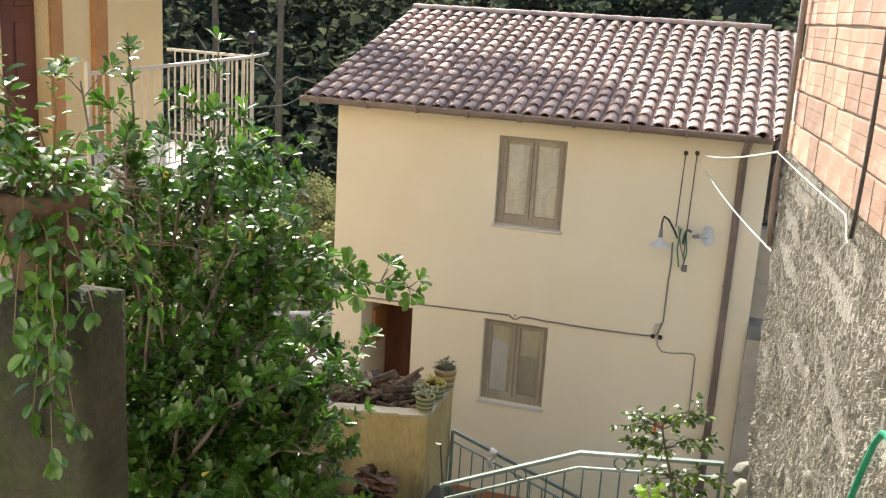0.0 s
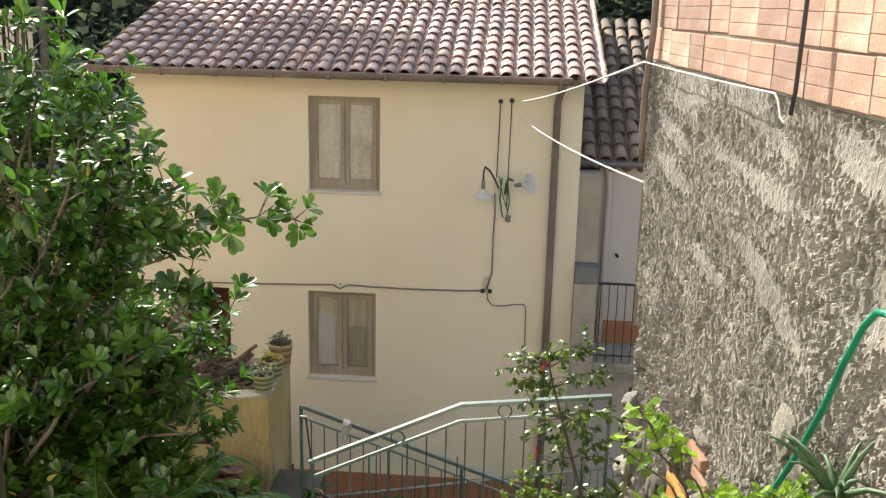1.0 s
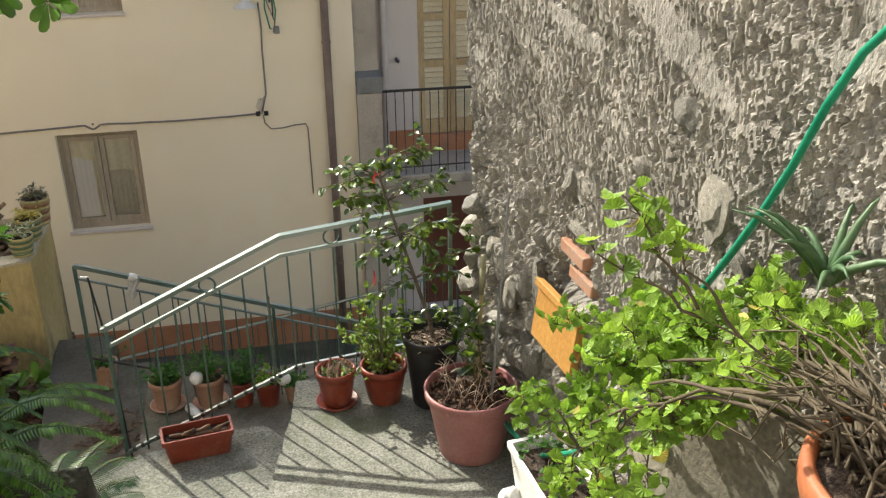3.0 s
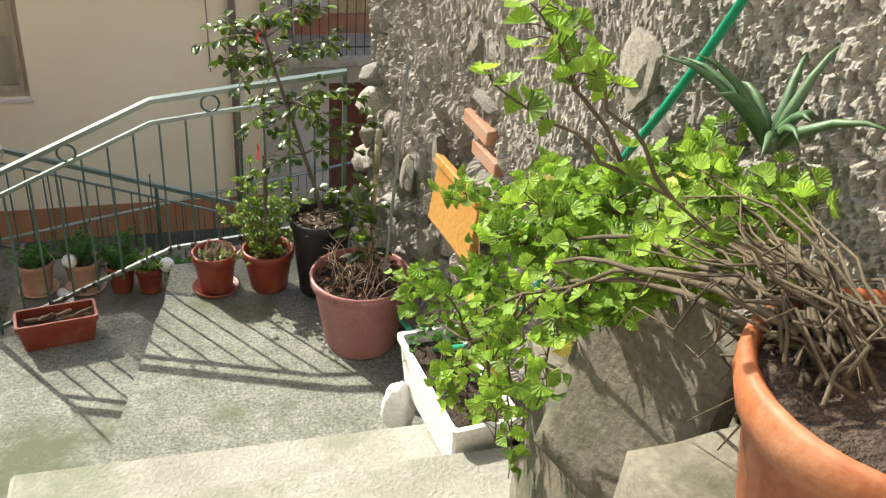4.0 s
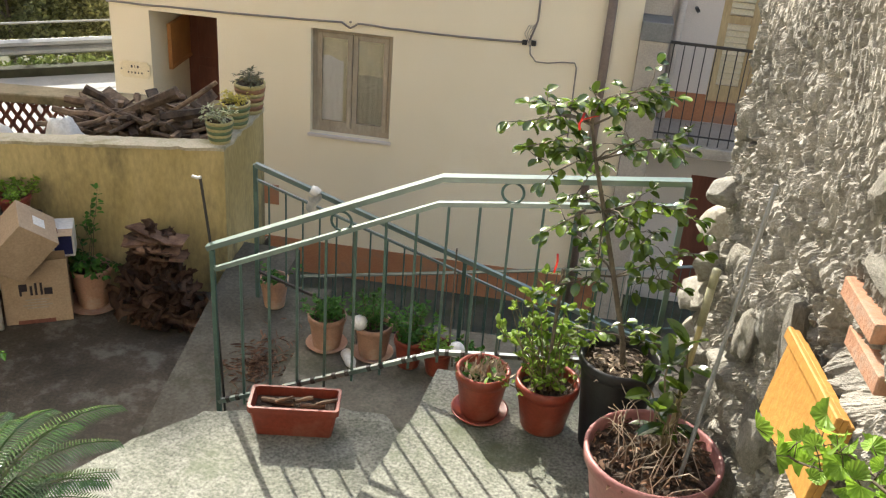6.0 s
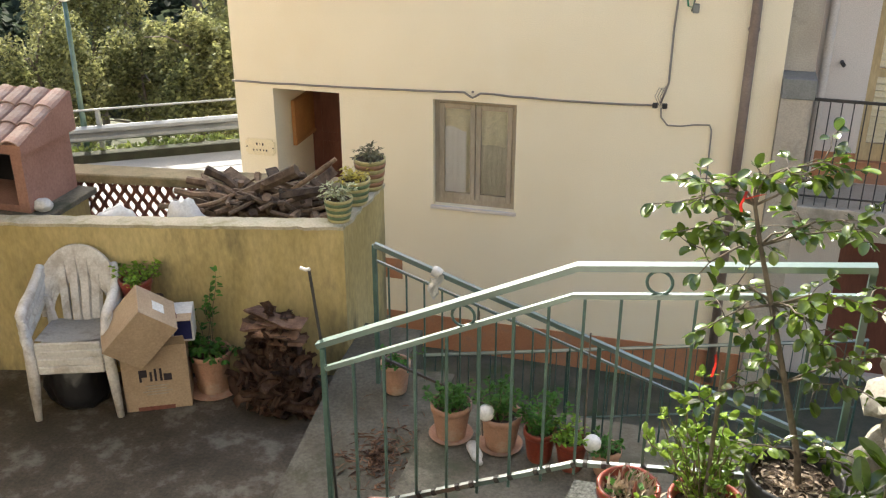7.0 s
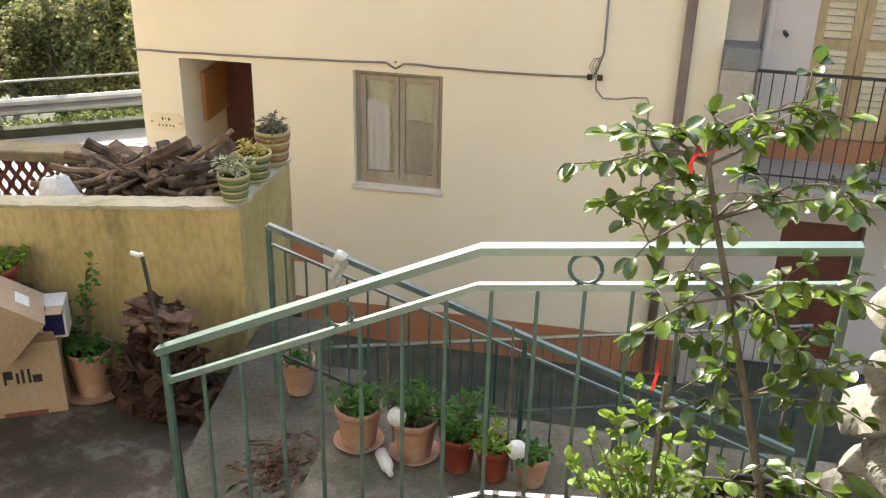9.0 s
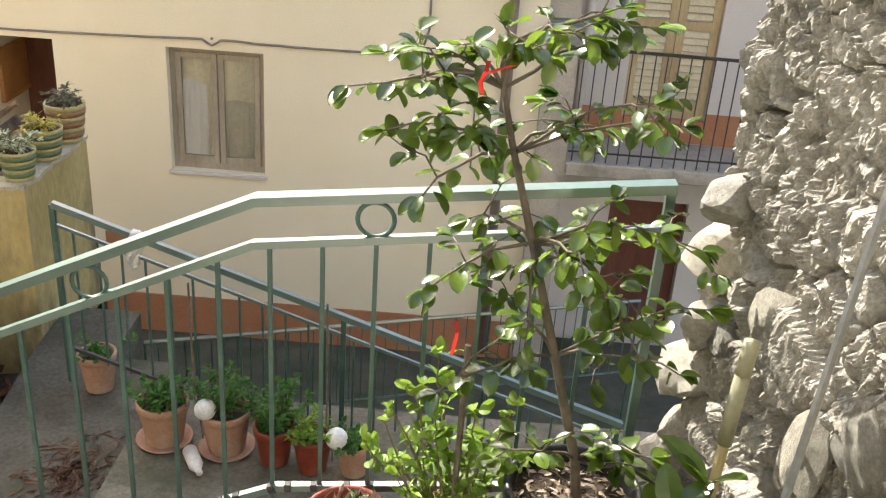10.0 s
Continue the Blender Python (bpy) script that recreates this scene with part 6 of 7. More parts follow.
main = [
    (5, (3.06, 4.13, -0.05)), (5, (3.12, 4.20, 0.06)), (4, (3.14, 4.05, -0.10)), (4, (3.22, 3.92, -0.12)), (5, (3.28, 4.25, 0.04)),
    (5, (3.62, 4.30, 0.05)), (6, (3.52, 4.33, -0.06)), (4, (3.66, 4.16, -0.08)), (4, (3.60, 4.02, 0.10)), (5, (3.36, 4.33, 0.0)), (6, (3.66, 4.36, 0.0)), (5, (3.16, 4.12, -0.02)), (4, (3.26, 4.04, -0.1)),
    (3, (3.24, 3.68, -0.06)), (3, (3.72, 3.86, -0.06)), (3, (3.84, 3.78, 0.05)), (2, (3.28, 3.45, -0.10)), (2, (3.80, 3.56, -0.12)),
    (2, (3.87, 3.66, 0.0)), (1, (3.42, 3.30, -0.12)), (1, (3.78, 3.32, -0.10)), (1, (3.86, 3.22, -0.14)), (2, (3.38, 3.62, 0.10)),
    (4, (3.74, 4.08, -0.02)), (3, (3.46, 3.60, -0.14)), (3, (3.70, 3.62, -0.18)), (3, (3.56, 3.80, -0.16)), (3, (3.32, 3.80, 0.08)), (3, (3.62, 3.74, -0.14)),
]
for i, (x, z, y) in main:
    tip = cw(x, z - 0.35 * max(0.0, z - 4.10), y)
    cp = curve_pts(trunk[i], tip, 0.03, 5, 0.012, rnd)
    leafy_branch(bs, bl, cp, 0.005, 0.0018, 0.027, 0.050, rnd, 0.3, 0.40, 0.70)
    for _ in range(2):
        q = cp[rnd.randint(2, 4)]
        e = q + Vector((rnd.uniform(-0.11, 0.11), rnd.uniform(-0.10, 0.10), rnd.uniform(-0.06, 0.09)))
        leafy_branch(bs, bl, curve_pts(q, e, 0.01, 3, 0.008, rnd), 0.0025, 0.0012, 0.030, 0.047, rnd, 0.3, 0.45, 0.70)
part("stem_growth", bs, M_BARK, cam_pot, smooth=True)
part("foliage", bl, M_LEAF_CAM, cam_pot, "glossy green camellia leaves", smooth=True)
bm = bmesh.new()
for k in range(260):
    a, q = rnd.uniform(0, 6.28), rnd.uniform(0, 0.15)
    leaf_faces(bm, Vector((q * math.cos(a), q * math.sin(a), 0.422)), rand_dir(rnd, -0.1, 0.4), rand_dir(rnd, 0.2, 1), rnd.uniform(0.015, 0.04), 0.01, 0.3, 1)
part("mulch", bm, M_STRAW, cam_pot)


def ribbon(pts, width, label):
    bm = bmesh.new()
    rows = [(bm.verts.new(Vector(p) + Vector((-width / 2, 0, 0))), bm.verts.new(Vector(p) + Vector((width / 2, 0.004, 0)))) for p in pts]
    for a, b in zip(rows, rows[1:]):
        bm.faces.new((a[0], a[1], b[1], b[0]))
    bmesh.ops.solidify(bm, geom=bm.faces[:], thickness=0.0015)
    return solid("ribbon", bm, M_RED, label, "ribbon", group="red ribbons")


ribbon([(3.335, -8.30, 4.20), (3.330, -8.31, 4.18), (3.322, -8.31, 4.16), (3.326, -8.31, 4.135)], 0.009, "red ribbon tied to a camellia branch")
ribbon([(3.335, -8.30, 4.175), (3.36, -8.31, 4.19), (3.385, -8.30, 4.195)], 0.016, "red ribbon end tied to a camellia branch")
ribbon([(3.312, -8.22, 3.58), (3.316, -8.22, 3.545), (3.308, -8.22, 3.49)], 0.009, "red ribbon tied to a thin shoot")

# ---- big pink pot ----
big = flower_pot((3.755, -8.745, LZ + 0.003), 0.255, 0.405, M_PINK, "large dusty pink pot with a straggly plant and dry stalks")
rnd = random.Random(71)
bs, bl, bd = bmesh.new(), bmesh.new(), bmesh.new()
for tip in ((0.0, 0.08, 0.74), (0.06, 0.02, 0.66), (-0.06, 0.10, 0.62), (0.06, 0.12, 0.80), (-0.02, 0.0, 0.58)):
    leafy_branch(bs, bl, curve_pts((0.05 + rnd.uniform(-0.03, 0.03), 0.03, 0.36), tip, 0.03, 5, 0.015, rnd), 0.006, 0.003, 0.07, 0.105, rnd, 0.2, 0.35, 0.5)
for k in range(34):
    a, q = rnd.uniform(0, 6.28), rnd.uniform(0.03, 0.22)
    base = Vector((q * math.cos(a), q * math.sin(a), 0.36))
    e = base + Vector((rnd.uniform(-0.16, 0.16), rnd.uniform(-0.16, 0.16), rnd.uniform(0.02, 0.24)))
    branch(bd, curve_pts(base, e, 0.05, 4, 0.02, rnd), 0.0028, 0.001, 4)
part("stem_growth", bs, M_STEM, big)
part("foliage", bl, M_LEAF_CAM, big)
part("dry_growth", bd, M_STRAW, big, "thin grey dry stalks")
bm = bmesh.new()
for k in range(300):
    a, q = rnd.uniform(0, 6.28), 0.235 * math.sqrt(rnd.random())
    leaf_faces(bm, Vector((q * math.cos(a), q * math.sin(a), 0.372)), rand_dir(rnd, -0.1, 0.4), rand_dir(rnd, 0.2, 1), rnd.uniform(0.02, 0.05), 0.016, 0.3, 1)
part("litter", bm, M_DRYLEAF, big)

# ---- red trough and white trough ----
def trough(name, at, rz, L, W, H, material, label, t=0.012):
    p = thing(name, label, "planter", at, rz)
    bm = bmesh.new()
    prof = [(0.88, 0.0, 0.86), (1.0, H - 0.03, 1.0), (1.05, H - 0.03, 1.07), (1.05, H, 1.07), (0.98, H, 0.93), (0.93, H - 0.05, 0.85)]
    rings = []
    for fx, z, fy in prof:
        rx, ry, c = L / 2 * fx, W / 2 * fy, 0.011
        pts = [(rx - c, -ry), (rx, -ry + c), (rx, ry - c), (rx - c, ry), (-rx + c, ry), (-rx, ry - c), (-rx, -ry + c), (-rx + c, -ry)]
        rings.append([bm.verts.new((x, y, z)) for x, y in pts])
    for a, b in zip(rings, rings[1:]):
        for k in range(8):
            bm.faces.new((a[k], a[(k + 1) % 8], b[(k + 1) % 8], b[k]))
    bm.faces.new(rings[0][::-1])
    part("trough", bm, material, p)
    part("soil", grid(10, 5, lambda u, v: ((u - 0.5) * L * 0.92, (v - 0.5) * W * 0.84, H - 0.045 + 0.01 * noise.noise((u * 9, v * 9, 1)))), M_SOIL, p, smooth=True)
    return p


red = trough("trough", (2.235, -8.205, 2.503), 9, 0.39, 0.165, 0.16, M_TERRA, "red plastic trough planter holding dry sticks")
rnd = random.Random(14)
for k in range(7):
    bm = bmesh.new()
    stick(bm, rnd, (rnd.uniform(-0.1, 0.1), rnd.uniform(-0.03, 0.03), 0.125 + 0.01 * k * 0.5), rnd.uniform(0.08, 0.2), rnd.uniform(0.006, 0.014), (1, rnd.uniform(-0.4, 0.4), rnd.uniform(-0.1, 0.3)))
    part("stick", bm, M_DRYWOOD, red)
white = trough("trough", (3.99, -9.66, 2.885), -83.5, 0.66, 0.28, 0.26, M_WHITE, "white plastic trough planter with dry plants")
bm = bmesh.new()
for k in range(160):
    base = Vector((rnd.uniform(-0.27, 0.27), rnd.uniform(-0.08, 0.08), 0.17))
    leaf_faces(bm, base, rand_dir(rnd, 0.1, 1), rand_dir(rnd), rnd.uniform(0.03, 0.12), rnd.uniform(0.006, 0.02), 0.3, 1)
part("dry_plants", bm, M_DRYLEAF, white)
bd, bl = bmesh.new(), bmesh.new()
for k in range(60):
    base = Vector((rnd.uniform(-0.28, 0.28), rnd.uniform(-0.09, 0.09), 0.20))
    e = base + Vector((rnd.uniform(-0.09, 0.09), rnd.uniform(-0.07, 0.07), rnd.uniform(0.03, 0.15)))
    branch(bd, curve_pts(base, e, 0.01, 4, 0.012, rnd), 0.002, 0.0008, 4)
    if k % 3 == 0:
        for _ in range(6):
            leaf_faces(bl, e + rand_dir(rnd) * 0.02, rand_dir(rnd, -0.2, 0.8), rand_dir(rnd, 0.3, 1), rnd.uniform(0.025, 0.05), 0.018, 0.2)
part("dry_growth", bd, M_BARK, white)
part("foliage", bl, M_LEAF_HERB, white)
bag("white_bag", (3.80, -9.44, LZ + 0.003), (0.075, 0.065, 0.13), 11, M_WHITE, "crumpled white plastic bag beside the trough", 0.9)

# ---- stone ledge by the stair with a geranium in a big orange pot ----
def rough_block(name, x0, y0, z0, x1, y1, z1, material, label, category, kind, amp=0.03):
    bm = boxed(x0, y0, z0, x1, y1, z1)
    bmesh.ops.subdivide_edges(bm, edges=bm.edges[:], cuts=9, use_grid_fill=True)
    for v in bm.verts:
        v.co += Vector((noise.noise(v.co * 3.1), noise.noise(v.co * 3.1 + Vector((7, 0, 0))), noise.noise(v.co * 3.1 + Vector((0, 9, 0))))) * amp
    return solid(name, bm, material, label, category, kind, smooth=True)


rough_block("ledge", 3.70, -12.6, 3.0, 4.75, -11.55, 4.455, M_CONC2, "rough rendered masonry ledge beside the stair", "ledge", "structure")
rough_block("ledge", 3.90, -11.55, 3.0, 4.55, -10.6, 4.0, M_CONC2, "rough rendered masonry ledge beside the stair", "ledge", "structure")
slab_st = rough_block("stone_slab", -0.20, -0.04, -0.30, 0.20, 0.04, 0.30, M_CONC2, "flat grey stone slab leaning on the ledge", "stone slab", "", 0.015)
slab_st.matrix_basis = pose(3.97, -11.15, 4.22, -14, 6, -70)
G0 = Vector((3.985, -11.855, 4.465))
ger = thing("geranium_pot", "big orange terracotta pot with a sprawling light green geranium", "flower pot", tuple(G0))
part("pot", lathe([(0, 0), (0.17, 0.0), (0.20, 0.03), (0.235, 0.26), (0.25, 0.265), (0.262, 0.31), (0.258, 0.345), (0.245, 0.355), (0.232, 0.345), (0.22, 0.27)], 34), M_ORANGE, ger, smooth=True)
part("soil", disc(0.228, 0.325, 22, 0.012, random.Random(3)), M_SOIL, ger)
rnd = random.Random(52)
bs, bl, by = bmesh.new(), bmesh.new(), bmesh.new()


def ger_branch(a, b, lift, n_leaves, spread, r=0.032, low=0.30):
    cp = curve_pts(a, b, lift, 7, 0.013, rnd)
    branch(bs, cp, 0.0045, 0.0018, 5)
    for k in range(n_leaves):
        t = rnd.uniform(low, 1.0) ** 0.7
        i = min(int(t * 7), 6)
        p = cp[i].lerp(cp[i + 1], t * 7 - i)
        off = rand_dir(rnd, -0.25, 1.0) * spread * rnd.uniform(0.3, 1.0)
        c = p + off
        branch(bs, [p, p + off * 0.5 + Vector((0, 0, 0.006)), c], 0.0015, 0.001, 3)
        nrm = Vector((rnd.uniform(-0.9, 0.5), rnd.uniform(-1.3, 0.3), rnd.uniform(0.3, 1.1)))
        if rnd.random() < 0.02:
            round_leaf(by, c, nrm, r * rnd.uniform(0.6, 0.9), rnd)
        else:
            round_leaf(bl, c, nrm, r * rnd.uniform(0.6, 1.2), rnd)
    return cp


def gp(x, y, z):
    return Vector((x, y, z)) - G0


root = gp(3.92, -11.80, 4.84)
stalk = ger_branch(root, gp(3.62, -11.42, 5.03), 0.0, 4, 0.04)
ger_branch(stalk[-2], gp(3.50, -11.39, 5.24), 0.0, 20, 0.055, 0.029, 0.35)
ger_branch(stalk[-3], gp(3.58, -11.36, 5.17), 0.0, 12, 0.05, 0.029, 0.4)
ger_branch(stalk[-2], gp(3.46, -11.34, 5.10), 0.0, 9, 0.04, 0.029, 0.4)
limbs = []
for x, y, z, lift in ((3.70, -11.15, 4.62, 0.05), (3.84, -10.75, 4.42, 0.06), (3.98, -10.55, 4.36, 0.08), (4.08, -10.85, 4.55, 0.06), (3.66, -10.85, 4.30, 0.10), (3.74, -10.55, 3.98, 0.16), (4.05, -11.2, 4.70, 0.03), (3.90, -11.15, 4.60, 0.02)):
    cp = curve_pts(root + Vector((rnd.uniform(-0.08, 0.08), rnd.uniform(-0.04, 0.06), 0)), gp(x, y, z), lift, 7, 0.02, rnd)
    branch(bs, cp, 0.008, 0.004, 6)
    limbs += cp[2:]


def nearest_limb(p):
    """The limb's knot from which a side shoot to p would grow."""
    return min(limbs, key=lambda q: (q - p).length + 0.6 * max(0.0, q.y - p.y + 0.05))


for k in range(64):
    u = (k % 16 + rnd.random()) / 16
    x = 3.60 + 0.58 * rnd.random()
    side = (4.18 - x) / 0.58
    z = 4.76 - 0.42 * u - 0.10 * side - 0.75 * rnd.random() ** 1.5 * (0.35 + 0.65 * side)
    tip = gp(x, -11.22 + 1.10 * u, z)
    ger_branch(nearest_limb(tip), tip, rnd.uniform(0.0, 0.04), 20, 0.070, 0.028, 0.25)
for k in range(26):
    tip = gp(rnd.uniform(3.72, 4.1), rnd.uniform(-11.2, -10.75), rnd.uniform(4.30, 4.66))
    ger_branch(nearest_limb(tip), tip, 0.02, 16, 0.07, 0.028, 0.2)
for k in range(5):
    hang = gp(rnd.uniform(3.74, 3.92), rnd.uniform(-10.95, -10.25), rnd.uniform(3.35, 4.1))
    ger_branch(nearest_limb(hang), hang, 0.05, 20, 0.062, 0.027, 0.25)
for k in range(16):
    tip = gp(rnd.uniform(3.92, 4.15), rnd.uniform(-11.30, -10.9), rnd.uniform(4.58, 4.80))
    ger_branch(nearest_limb(tip), tip, 0.02, 15, 0.07, 0.028, 0.3)
for k in range(16):
    p = root + Vector((rnd.uniform(-0.12, 0.25), rnd.uniform(0.40, 0.7), rnd.uniform(-0.14, 0.02)))
    ger_branch(root + Vector((rnd.uniform(-0.1, 0.1), 0, 0)), p, 0.03, 8, 0.06, 0.026, 0.75)
# bare crooked stems round the pot's rim
for k in range(42):
    b = root + Vector((rnd.uniform(-0.22, 0.18), rnd.uniform(0.02, 0.5), rnd.uniform(-0.28, 0.05)))
    branch(bs, curve_pts(root + Vector((rnd.uniform(-0.14, 0.14), rnd.uniform(-0.1, 0.14), -0.02)), b, rnd.uniform(0, 0.08), 6, 0.04, rnd), 0.0045, 0.0015, 5)
part("stem_growth", bs, M_GERSTEM, ger, smooth=True)
part("foliage", bl, M_LEAF_GER, ger, "light green scalloped geranium leaves")
part("yellow_leaves", by, M_LEAF_YEL, ger, "a few yellow leaves")

# aloe at the wall's foot
aloe = thing("aloe", "blue-green aloe with spiny leaves growing at the wall", "plant", tuple(on_wall(3.24, 4.82, 0.10)))
rnd = random.Random(17)
M_ALOE = make_mat("blue green aloe leaf", (0.05, 0.11, 0.045), (0.10, 0.17, 0.08), 6.0, 0.5, 0.1, 50, island=0.2)
for k in range(13):
    a = 2 * math.pi * k / 13 + rnd.uniform(-0.2, 0.2)
    d = Vector((math.cos(a) * 0.7 - 0.2, math.sin(a), rnd.uniform(0.7, 1.9))).normalized()
    L = rnd.uniform(0.26, 0.42)
    cp = [Vector((0, 0, 0)) + d * L * t + Vector((0, 0, -0.16 * t * t)) for t in (0, 0.25, 0.5, 0.75, 1)]
    bm = tube(cp, 0.02, 6, [0.016, 0.014, 0.010, 0.006, 0.001])
    part("leaf", bm, M_ALOE, aloe, smooth=True)

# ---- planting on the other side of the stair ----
rough_block("planting_bed", 0.3, -13.6, -1.8, 1.72, -10.35, 3.35, M_MOSSY_SHADE, "raised masonry bed beside the stair", "planting bed", "structure", 0.02)
# the pillar's shaded look is painted in by its dark material
rough_block("pillar", 1.70, -12.61, 3.3, 2.17, -12.46, 6.05, M_MOSSY_SHADE, "masonry pillar with shade in its colour beside the stair", "pillar", "structure", 0.02)
pp = flower_pot((2.0, -12.535, 6.06), 0.11, 0.25, M_SHADEPOT, "terracotta pot with shade in its colour and trailing plants on a pillar")
rnd = random.Random(19)
bs, bl = bmesh.new(), bmesh.new()
for k in range(44):
    tip = Vector((rnd.uniform(-0.3, 0.26), rnd.uniform(-0.34, 0.22), rnd.uniform(-0.55, 0.42) + 0.2))
    leafy_branch(bs, bl, curve_pts((rnd.uniform(-0.05, 0.05), rnd.uniform(-0.05, 0.05), 0.2), tip, 0.1, 5, 0.015, rnd), 0.003, 0.001, 0.02, 0.045, rnd, 0.2, 0.2, 0.6, 1)
part("stem_growth", bs, M_STEM, pp)
part("foliage", bl, M_LEAF_DARK, pp)

tree = thing("evergreen_tree", "dense glossy dark green evergreen tree beside the stair", "tree", (0.55, -10.15, 0.952))
T0 = Vector((0.55, -10.15, 0.952))
rnd = random.Random(23)
bs, bl, by = bmesh.new(), bmesh.new(), bmesh.new()
trunk = [Vector((0, 0, -0.05)), Vector((0.05, -0.02, 1.9)), Vector((0.08, 0.06, 2.9)), Vector((0.04, 0.05, 3.8)), Vector((0.08, 0.07, 4.6))]
branch(bs, trunk, 0.07, 0.025, 8)


def rosette(p, d, n, size):
    for k in range(n):
        a = 2 * math.pi * k / n + rnd.uniform(-0.3, 0.3)
        o = d.orthogonal().normalized()
        side = Matrix.Rotation(a, 3, d) @ o
        along = (d * rnd.uniform(0.15, 1.3) + side).normalized()
        s = size * rnd.uniform(0.65, 1.2)
        tgt = by if rnd.random() < 0.008 else bl
        leaf_faces(tgt, p + along * 0.006, along, d + Vector((rnd.uniform(-0.4, 0.4), rnd.uniform(-0.4, 0.4), 0.5)), s, s * rnd.uniform(0.42, 0.52), rnd.uniform(0.0, 0.2), 2)


def tree_limb(a, b, twigs, spread):
    cp = curve_pts(a, b, 0.06, 6, 0.04, rnd)
    branch(bs, cp, 0.018, 0.005, 6)
    for _ in range(twigs):
        t = rnd.uniform(0.35, 1.0)
        i = min(int(t * 6), 5)
        p = cp[i].lerp(cp[i + 1], t * 6 - i)
        d = (rand_dir(rnd, -0.25, 1.0) + (cp[-1] - cp[0]).normalized() * 0.4 + Vector((0, 0, 0.3))).normalized()
        L = spread * rnd.uniform(0.3, 1.0)
        e = p + d * L
        branch(bs, [p, p.lerp(e, 0.5) + Vector((0, 0, 0.01)), e], 0.004, 0.002, 4)
        rosette(e, d, 10, 0.064)
        rosette(p.lerp(e, 0.72), d, 8, 0.060)
        if rnd.random() < 0.6:
            rosette(p.lerp(e, 0.4), d, 7, 0.055)


for k in range(24):
    d = rand_dir(rnd, -0.9, 0.9)
    tip = Vector((0.80 + d.x * 0.95, -9.95 + d.y * 0.7, 4.95 + d.z * 1.05)) - T0
    start = trunk[1 + min(3, int(max(0.0, (tip.z - 2.4) / 0.8)))]
    tree_limb(start, tip, 17, 0.30)
# limbs that carry the crown's uneven outline
CROWN_TIPS = ((0.65, 6.6), (0.45, 6.35), (1.15, 6.2), (0.75, 6.2), (0.25, 5.95), (0.05, 5.7), (0.55, 5.75), (1.30, 6.05), (1.0, 5.95), (0.15, 4.9),
         (0.45, 5.4), (0.25, 4.4), (0.95, 4.3), (1.60, 4.55), (1.50, 5.88), (1.68, 5.76), (1.62, 5.62), (1.88, 5.25), (1.86, 4.95), (1.84, 4.65), (1.82, 4.35), (1.80, 4.05), (1.72, 5.45), (1.55, 5.7), (1.78, 5.62), (1.2, 6.3), (1.35, 5.6), (1.5, 4.9), (1.5, 4.5), (1.2, 4.8), (1.3, 5.2), (0.7, 5.0), (0.7, 4.6), (1.35, 4.1), (0.6, 4.0),
         (1.74, 5.05), (1.79, 4.80), (1.82, 4.60), (1.82, 4.42), (1.80, 4.24), (1.70, 4.60), (1.70, 4.30), (1.76, 4.85), (1.60, 4.20), (1.66, 5.0), (1.78, 4.12), (1.50, 4.25))
for x, z in CROWN_TIPS:
    tree_limb(trunk[2], Vector((x, -10.3 + rnd.uniform(-0.3, 0.3), z)) - T0, 19, 0.26)
# two upright shoots above the crown
for x0, x1, z1 in ((1.14, 1.22, 6.60), (1.22, 1.36, 6.28)):
    cp = curve_pts(Vector((x0, -10.3, 5.6)) - T0, Vector((x1, -10.35, z1)) - T0, 0.0, 6, 0.01, rnd)
    branch(bs, cp, 0.007, 0.003, 5)
    for i in range(2, 7):
        d = (Vector((0, 0, 1)) + rand_dir(rnd, -0.3, 0.5) * 0.6).normalized()
        rosette(cp[i], d, 5, 0.07)
# the long spray that reaches out over the stair
cp = curve_pts(Vector((1.50, -10.3, 5.42)) - T0, Vector((2.26, -10.42, 5.54)) - T0, 0.02, 5, 0.012, rnd)
branch(bs, cp, 0.008, 0.003, 5)
for i in range(0, 6):
    for _ in range(9 - i):
        d = (Vector((0.6, 0, 0.45)) + rand_dir(rnd, -0.9, 1)).normalized()
        p = cp[i] + d * rnd.uniform(0.03, 0.24 - 0.032 * i)
        branch(bs, [cp[i], p], 0.003, 0.002, 4)
        rosette(p, d, 8, 0.072)
part("trunk", bs, M_BARK, tree, smooth=True)
part("crown", bl, M_LEAF_DARK, tree, "glossy dark green leaves", smooth=True)
part("yellow_leaves", by, M_LEAF_YEL, tree, "a few yellow leaves")

# dry climber and ferns
dry = thing("dry_climber", "tangle of dry brown twigs in the tree", "plant", (0.93, -10.83, 5.7))
for k in range(60):
    bm = bmesh.new()
    a = Vector((rnd.uniform(-0.15, 0.15), rnd.uniform(-0.15, 0.15), rnd.uniform(-0.1, 0.3)))
    branch(bm, curve_pts(a, a + rand_dir(rnd, -1, 0.6) * rnd.uniform(0.15, 0.5), 0.05, 4, 0.04, rnd), 0.003, 0.001, 4)
    part("twig", bm, M_DRYWOOD, dry)


